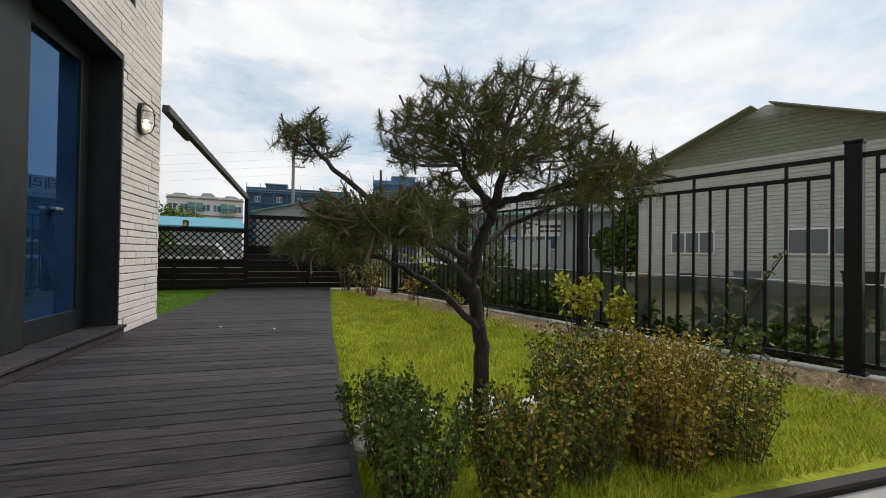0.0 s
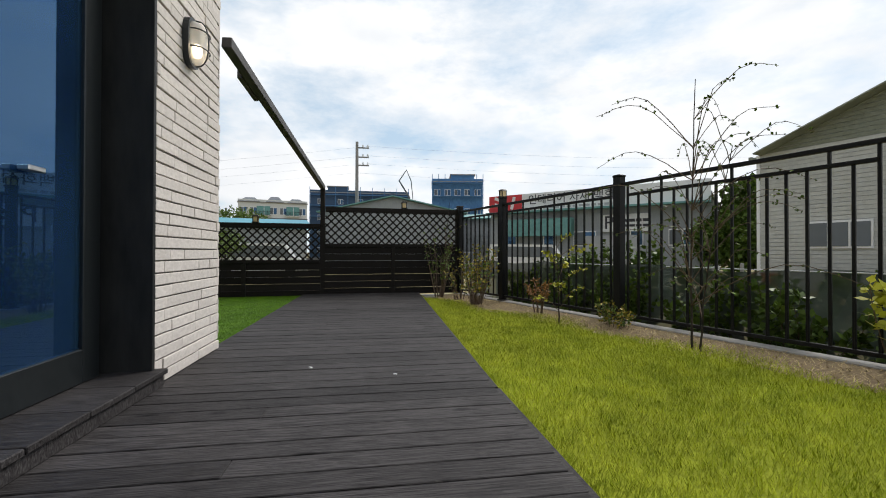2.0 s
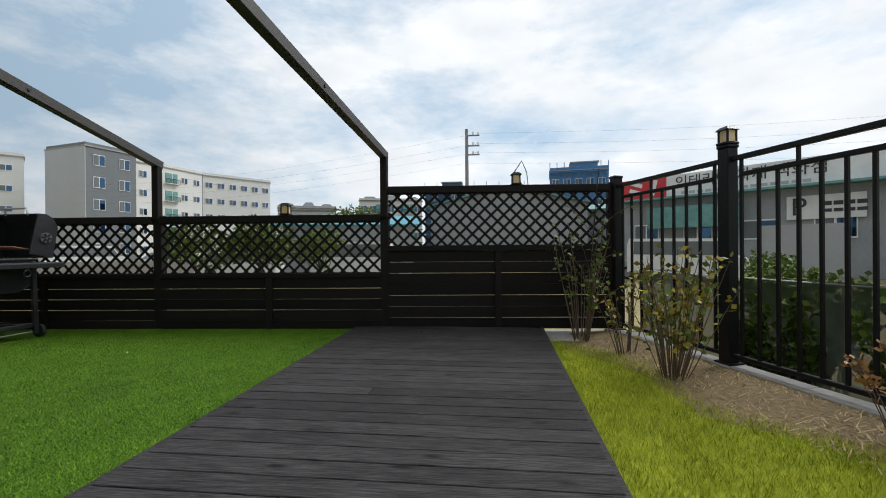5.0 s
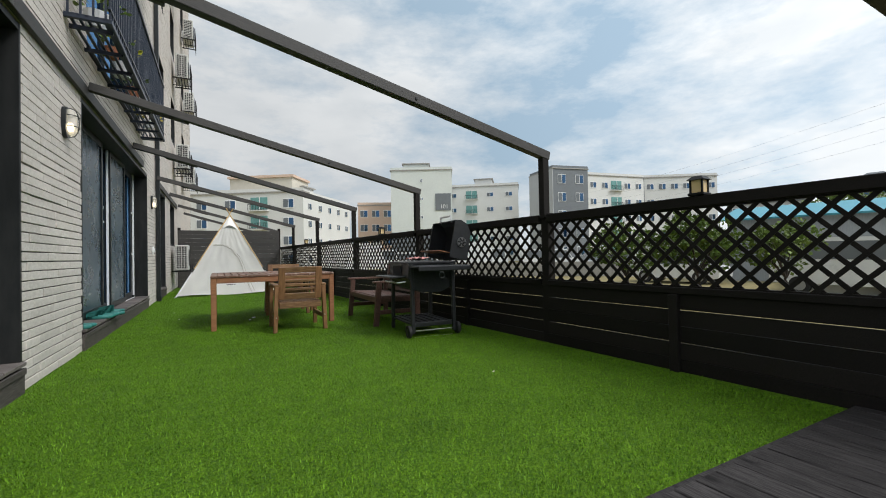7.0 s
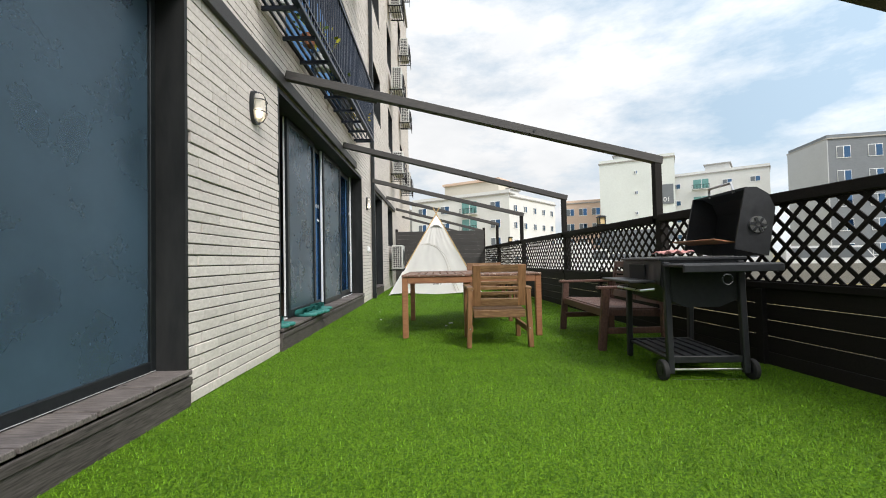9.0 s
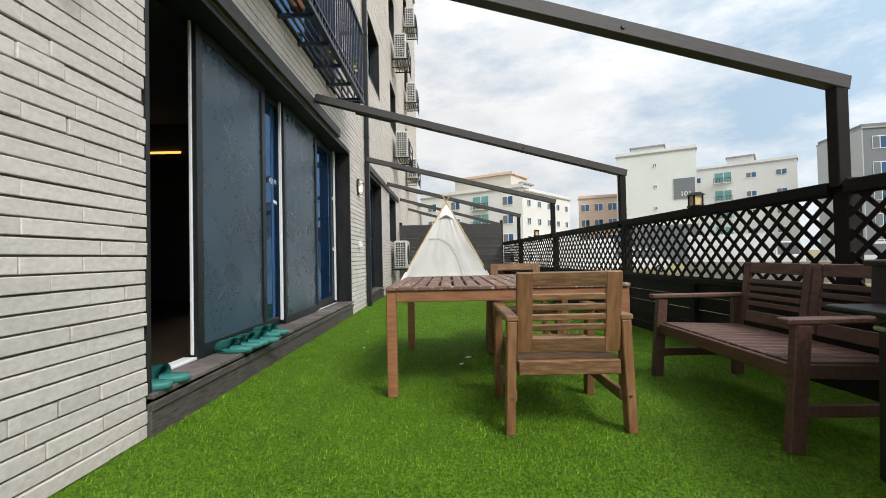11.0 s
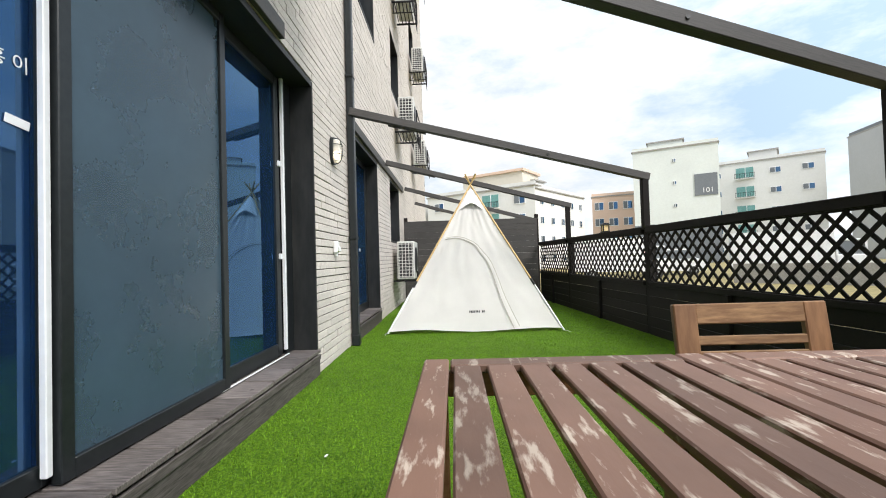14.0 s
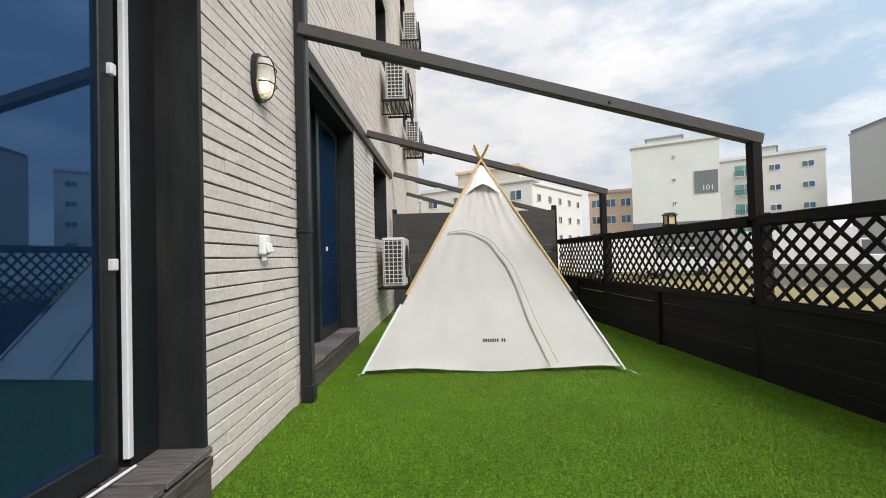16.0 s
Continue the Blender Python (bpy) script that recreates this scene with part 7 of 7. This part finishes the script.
# vehicles on the lot beyond the fence
def vehicle(x, y, rz, kind, paint, label):
    t = thing("parked_" + kind, label, kind, pose(x, y, GZ, 0, 0, rz), group="parked vehicles")
    bm = bmesh.new()
    glassbm = bmesh.new()
    if kind == "car":
        body = [(-2.1, 0.32), (-2.15, 0.62), (-1.95, 0.86), (-1.1, 0.95), (1.6, 0.98), (2.1, 0.92), (2.15, 0.4), (2.0, 0.28), (-1.9, 0.26)]
        cab = [(-1.05, 0.94), (-0.35, 1.44), (1.05, 1.46), (1.75, 0.97)]
        w, wx = 0.86, (-1.3, 1.3)
    elif kind == "van":
        body = [(-2.4, 0.35), (-2.45, 0.9), (-2.25, 1.1), (-1.75, 1.25), (-1.3, 1.95), (2.3, 2.0), (2.4, 1.7), (2.4, 0.4), (-2.2, 0.3)]
        cab = [(-1.72, 1.2), (-1.3, 1.82), (2.1, 1.86), (2.1, 1.25)]
        w, wx = 0.9, (-1.6, 1.5)
    else:
        body = [(-1.2, 0.5), (-1.2, 2.75), (3.6, 2.75), (3.6, 0.55), (1.0, 0.5)]
        cab = [(-2.6, 1.25), (-2.3, 2.0), (-1.35, 2.05), (-1.35, 1.25)]
        w, wx = 1.0, (-1.9, 2.2)
    extrude_profile(bm, body, -w, w)
    if kind == "truck":
        box_into(bm, (1.5, 1.9, 0.95), (-2.0, 0, 0.85), bev=0.06)
        box_into(bm, (1.2, 1.8, 0.12), (-1.85, 0, 2.1), bev=0.04)
        for sx in (-2.5, -1.3):
            box_into(bm, (0.1, 1.8, 0.85), (sx, 0, 1.65))
    if kind == "car":
        box_into(bm, (1.35, 1.35, 0.05), (0.35, 0, 1.46), bev=0.02)
    part("body", bm, paint, t)
    extrude_profile(glassbm, cab, -(w - (0.1 if kind != "van" else -0.006)), w - (0.1 if kind != "van" else -0.006))
    part("glazing", glassbm, P_DARK, t)
    for xx in wx:
        for s in (-1, 1):
            wl_ = new("wheel")
            wl_.parent = t
            wl_.matrix_basis = pose(xx, s * (w - 0.06), 0.32, 90, 0, 0)
            b2 = bmesh.new()
            cyl_into(b2, 0.32, 0.2, (0, 0, 0), seg=18)
            part("tyre", b2, RUBBER, wl_)
            b2 = bmesh.new()
            cyl_into(b2, 0.19, 0.22, (0, 0, 0), seg=12)
            part("rim", b2, CARGREY, wl_)
    for s in (-1, 1):
        boxp("headlight", t, (0.06, 0.3, 0.14), (body[1][0] + 0.05 if kind != "truck" else -2.74, s * (w - 0.25), 0.68), WHITEPVC)
    return t


for x, y, rz, kind, paint, lab in ((22.0, 32.5, 150, "truck", CARWHITE, "white box truck parked on the lot"), (26.5, 28.0, 150, "van", CARWHITE, "white van parked on the lot"), (29.0, 23.5, 155, "car", CARWHITE, "white car parked on the lot"), (33.0, 26.0, 150, "car", CARGREY, "silver car parked on the lot"), (37.0, 30.0, 150, "car", CARWHITE, "white car parked on the lot"),
                                   (31.0, 18.5, 160, "car", CARDARK, "dark car parked on the lot"), (22.0, 13.5, 100, "car", CARWHITE, "white car parked beside the sheds"), (20.5, 6.0, 95, "van", CARWHITE, "white van parked beside the sheds"), (22.5, -6.0, 80, "car", CARGREY, "silver car parked by the shop"), (20.5, -9.5, 60, "van", CARWHITE, "white van parked by the shop"), (13.0, 36.5, 170, "truck", CARWHITE, "white box truck parked far along the lot"), (17.5, 39.5, 160, "van", CARWHITE, "white van parked far along the lot")):
    vehicle(x, y, rz, kind, paint, lab)


def tunnel(x, y, rz, L, r, label):
    t = thing("vinyl_tunnel", label, "greenhouse", pose(x, y, GZ, 0, 0, rz), group="vinyl tunnels")
    bm = bmesh.new()
    prev = None
    for i in range(13):
        ring = [bm.verts.new((i * L / 12, r * math.cos(a), r * 1.0 * math.sin(a) * (1 + 0.03 * math.sin(i * 2.1)))) for a in np.linspace(0, math.pi, 12)]
        if prev:
            for k in range(11):
                bm.faces.new((prev[k], prev[k + 1], ring[k + 1], ring[k]))
        else:
            bm.faces.new(ring)
        prev = ring
    bm.faces.new(prev[::-1])
    part("cover", bm, FILM, t, smooth=True)
    for i in range(7):
        bm = bmesh.new()
        tube(bm, [(i * L / 6, (r + 0.01) * math.cos(a), (r + 0.01) * math.sin(a)) for a in np.linspace(0, math.pi, 12)], 0.02, 0.02, 4)
        part("hoop", bm, POLECONC, t)


tunnel(20.0, 6.7, 22, 5.0, 1.22, "low white vinyl tunnel on the field beyond the fence")
lw = thing("lot_wall", "low weathered concrete wall at the lot's edge", "wall")
for k in range(12):
    boxp("wall_panel", lw, (2.98, 0.18, 1.0), (17.0 + k * 1.9, 28.5 - k * 2.3, GZ + 0.5), CONCRETE, (0, 0, -50.4))


def round_tree(x, y, h, r, label, leaf=LEAF_DARK, n=900, trunk=0.35, kind="tree"):
    t = thing("broadleaf_tree", label, "tree", pose(x, y, GZ), group="trees beyond the fence")
    bm = bmesh.new()
    tr = h * trunk
    tube(bm, curve_pts([(0, 0, 0), (0.1, 0.05, tr * 0.6), (0.0, 0.1, tr * 1.3)], 4, 0.02), 0.05 * h * 0.5, 0.02 * h * 0.5, 8)
    part("trunk", bm, BARK, t)
    bm = bmesh.new()
    blobs = []
    for k in range(9):
        d = Vector((random.gauss(0, 1), random.gauss(0, 1), random.gauss(0.2, 0.7))).normalized()
        c = Vector((d.x * r * 0.6, d.y * r * 0.6, tr + (h - tr) * 0.5 + d.z * (h - tr) * 0.32))
        blobs.append(c)
        bm = bmesh.new()
        tube(bm, [(0, 0.05, tr), Vector((0, 0, tr)).lerp(c, 0.6), c], 0.03 * h * 0.4, 0.01, 5)
        part("limb", bm, BARK, t)
    cs, ds = [], []
    for c in blobs:
        d = rng.normal(size=(n // 9, 3))
        d /= np.linalg.norm(d, axis=1)[:, None]
        rad = rng.uniform(0.3, 1.0, (len(d), 1)) ** 0.5 * r * 0.5
        cs.append(np.array(c)[None] + d * rad * np.array((1, 1, 0.8)))
        ds.append(d + rng.normal(size=d.shape) * 0.6)
    cs, ds = np.concatenate(cs), np.concatenate(ds)
    ds /= np.linalg.norm(ds, axis=1)[:, None]
    quads("leaves", leaf_quads(cs, ds, 0.11 * r, 0.045 * r), leaf, t)["kind"] = "stuff"
    return t


for x, y, h, r, lf in ((15.2, 8.4, 2.9, 1.3, LEAF_DARK), (14.0, 10.2, 2.6, 1.2, LEAF_DARK), (16.5, 6.5, 2.4, 1.1, LEAF_GREEN), (17.5, 9.8, 2.6, 1.2, LEAF_DARK), (60.0, 20.2, 8.2, 3.4, LEAF_GREEN), (61.0, 17.5, 7.6, 2.8, LEAF_GREEN),
                       (17.5, -22.5, 6.2, 2.6, LEAF_DARK), (15.2, -22.8, 6.4, 2.6, LEAF_DARK), (19.5, -24.5, 6.6, 2.8, LEAF_DARK), (13.6, -25.0, 6.6, 2.8, LEAF_DARK), (16.4, -21.0, 4.2, 2.3, LEAF_DARK), (18.6, -21.5, 4.0, 2.2, LEAF_DARK), (14.2, -21.0, 3.8, 2.2, LEAF_DARK)):
    low = y < -20
    round_tree(x, y, h, r, "dark green leafy tree beyond the fence", lf, 5200 if low else 1800, 0.12 if low else 0.3)
for k in range(9):
    q = Vector((9.0 + k * 1.15, -6.2 - k * 0.72))
    shrub("hedge_plant", "rough green hedge plant on the plot beyond the fence", "shrub", (q.x, q.y, GZ), 26, (0.8, 0.7), 1.15 + 0.25 * math.sin(k * 2.0), 46, 0.11, 0.045, LEAF_GREEN, bare=0.2, up=0.6, thin=0.008, group="plot hedge")
# bits of litter on the deck and turf
for x, y, z, s in ((-5.05, 0.35, DZ, 0.012), (-0.75, 0.28, DZ, 0.014), (-1.0, -0.3, DZ, 0.012), (1.82, 7.7, 0.014, 0.03), (1.75, 7.45, 0.014, 0.016), (0.6, 9.2, 0.014, 0.012), (0.75, 8.2, 0.014, 0.012), (3.3, 3.0, 0.014, 0.012)):
    t = thing("paper_scrap", "tiny white scrap lying on the floor", "litter", pose(x, y, z, 0, 0, random.uniform(0, 90)), group="white scraps")
    bm = bmesh.new()
    box_into(bm, (s * 2, s, 0.006), (0, 0, 0.003), bev=0.001)
    part("scrap", bm, WHITEPVC, t)
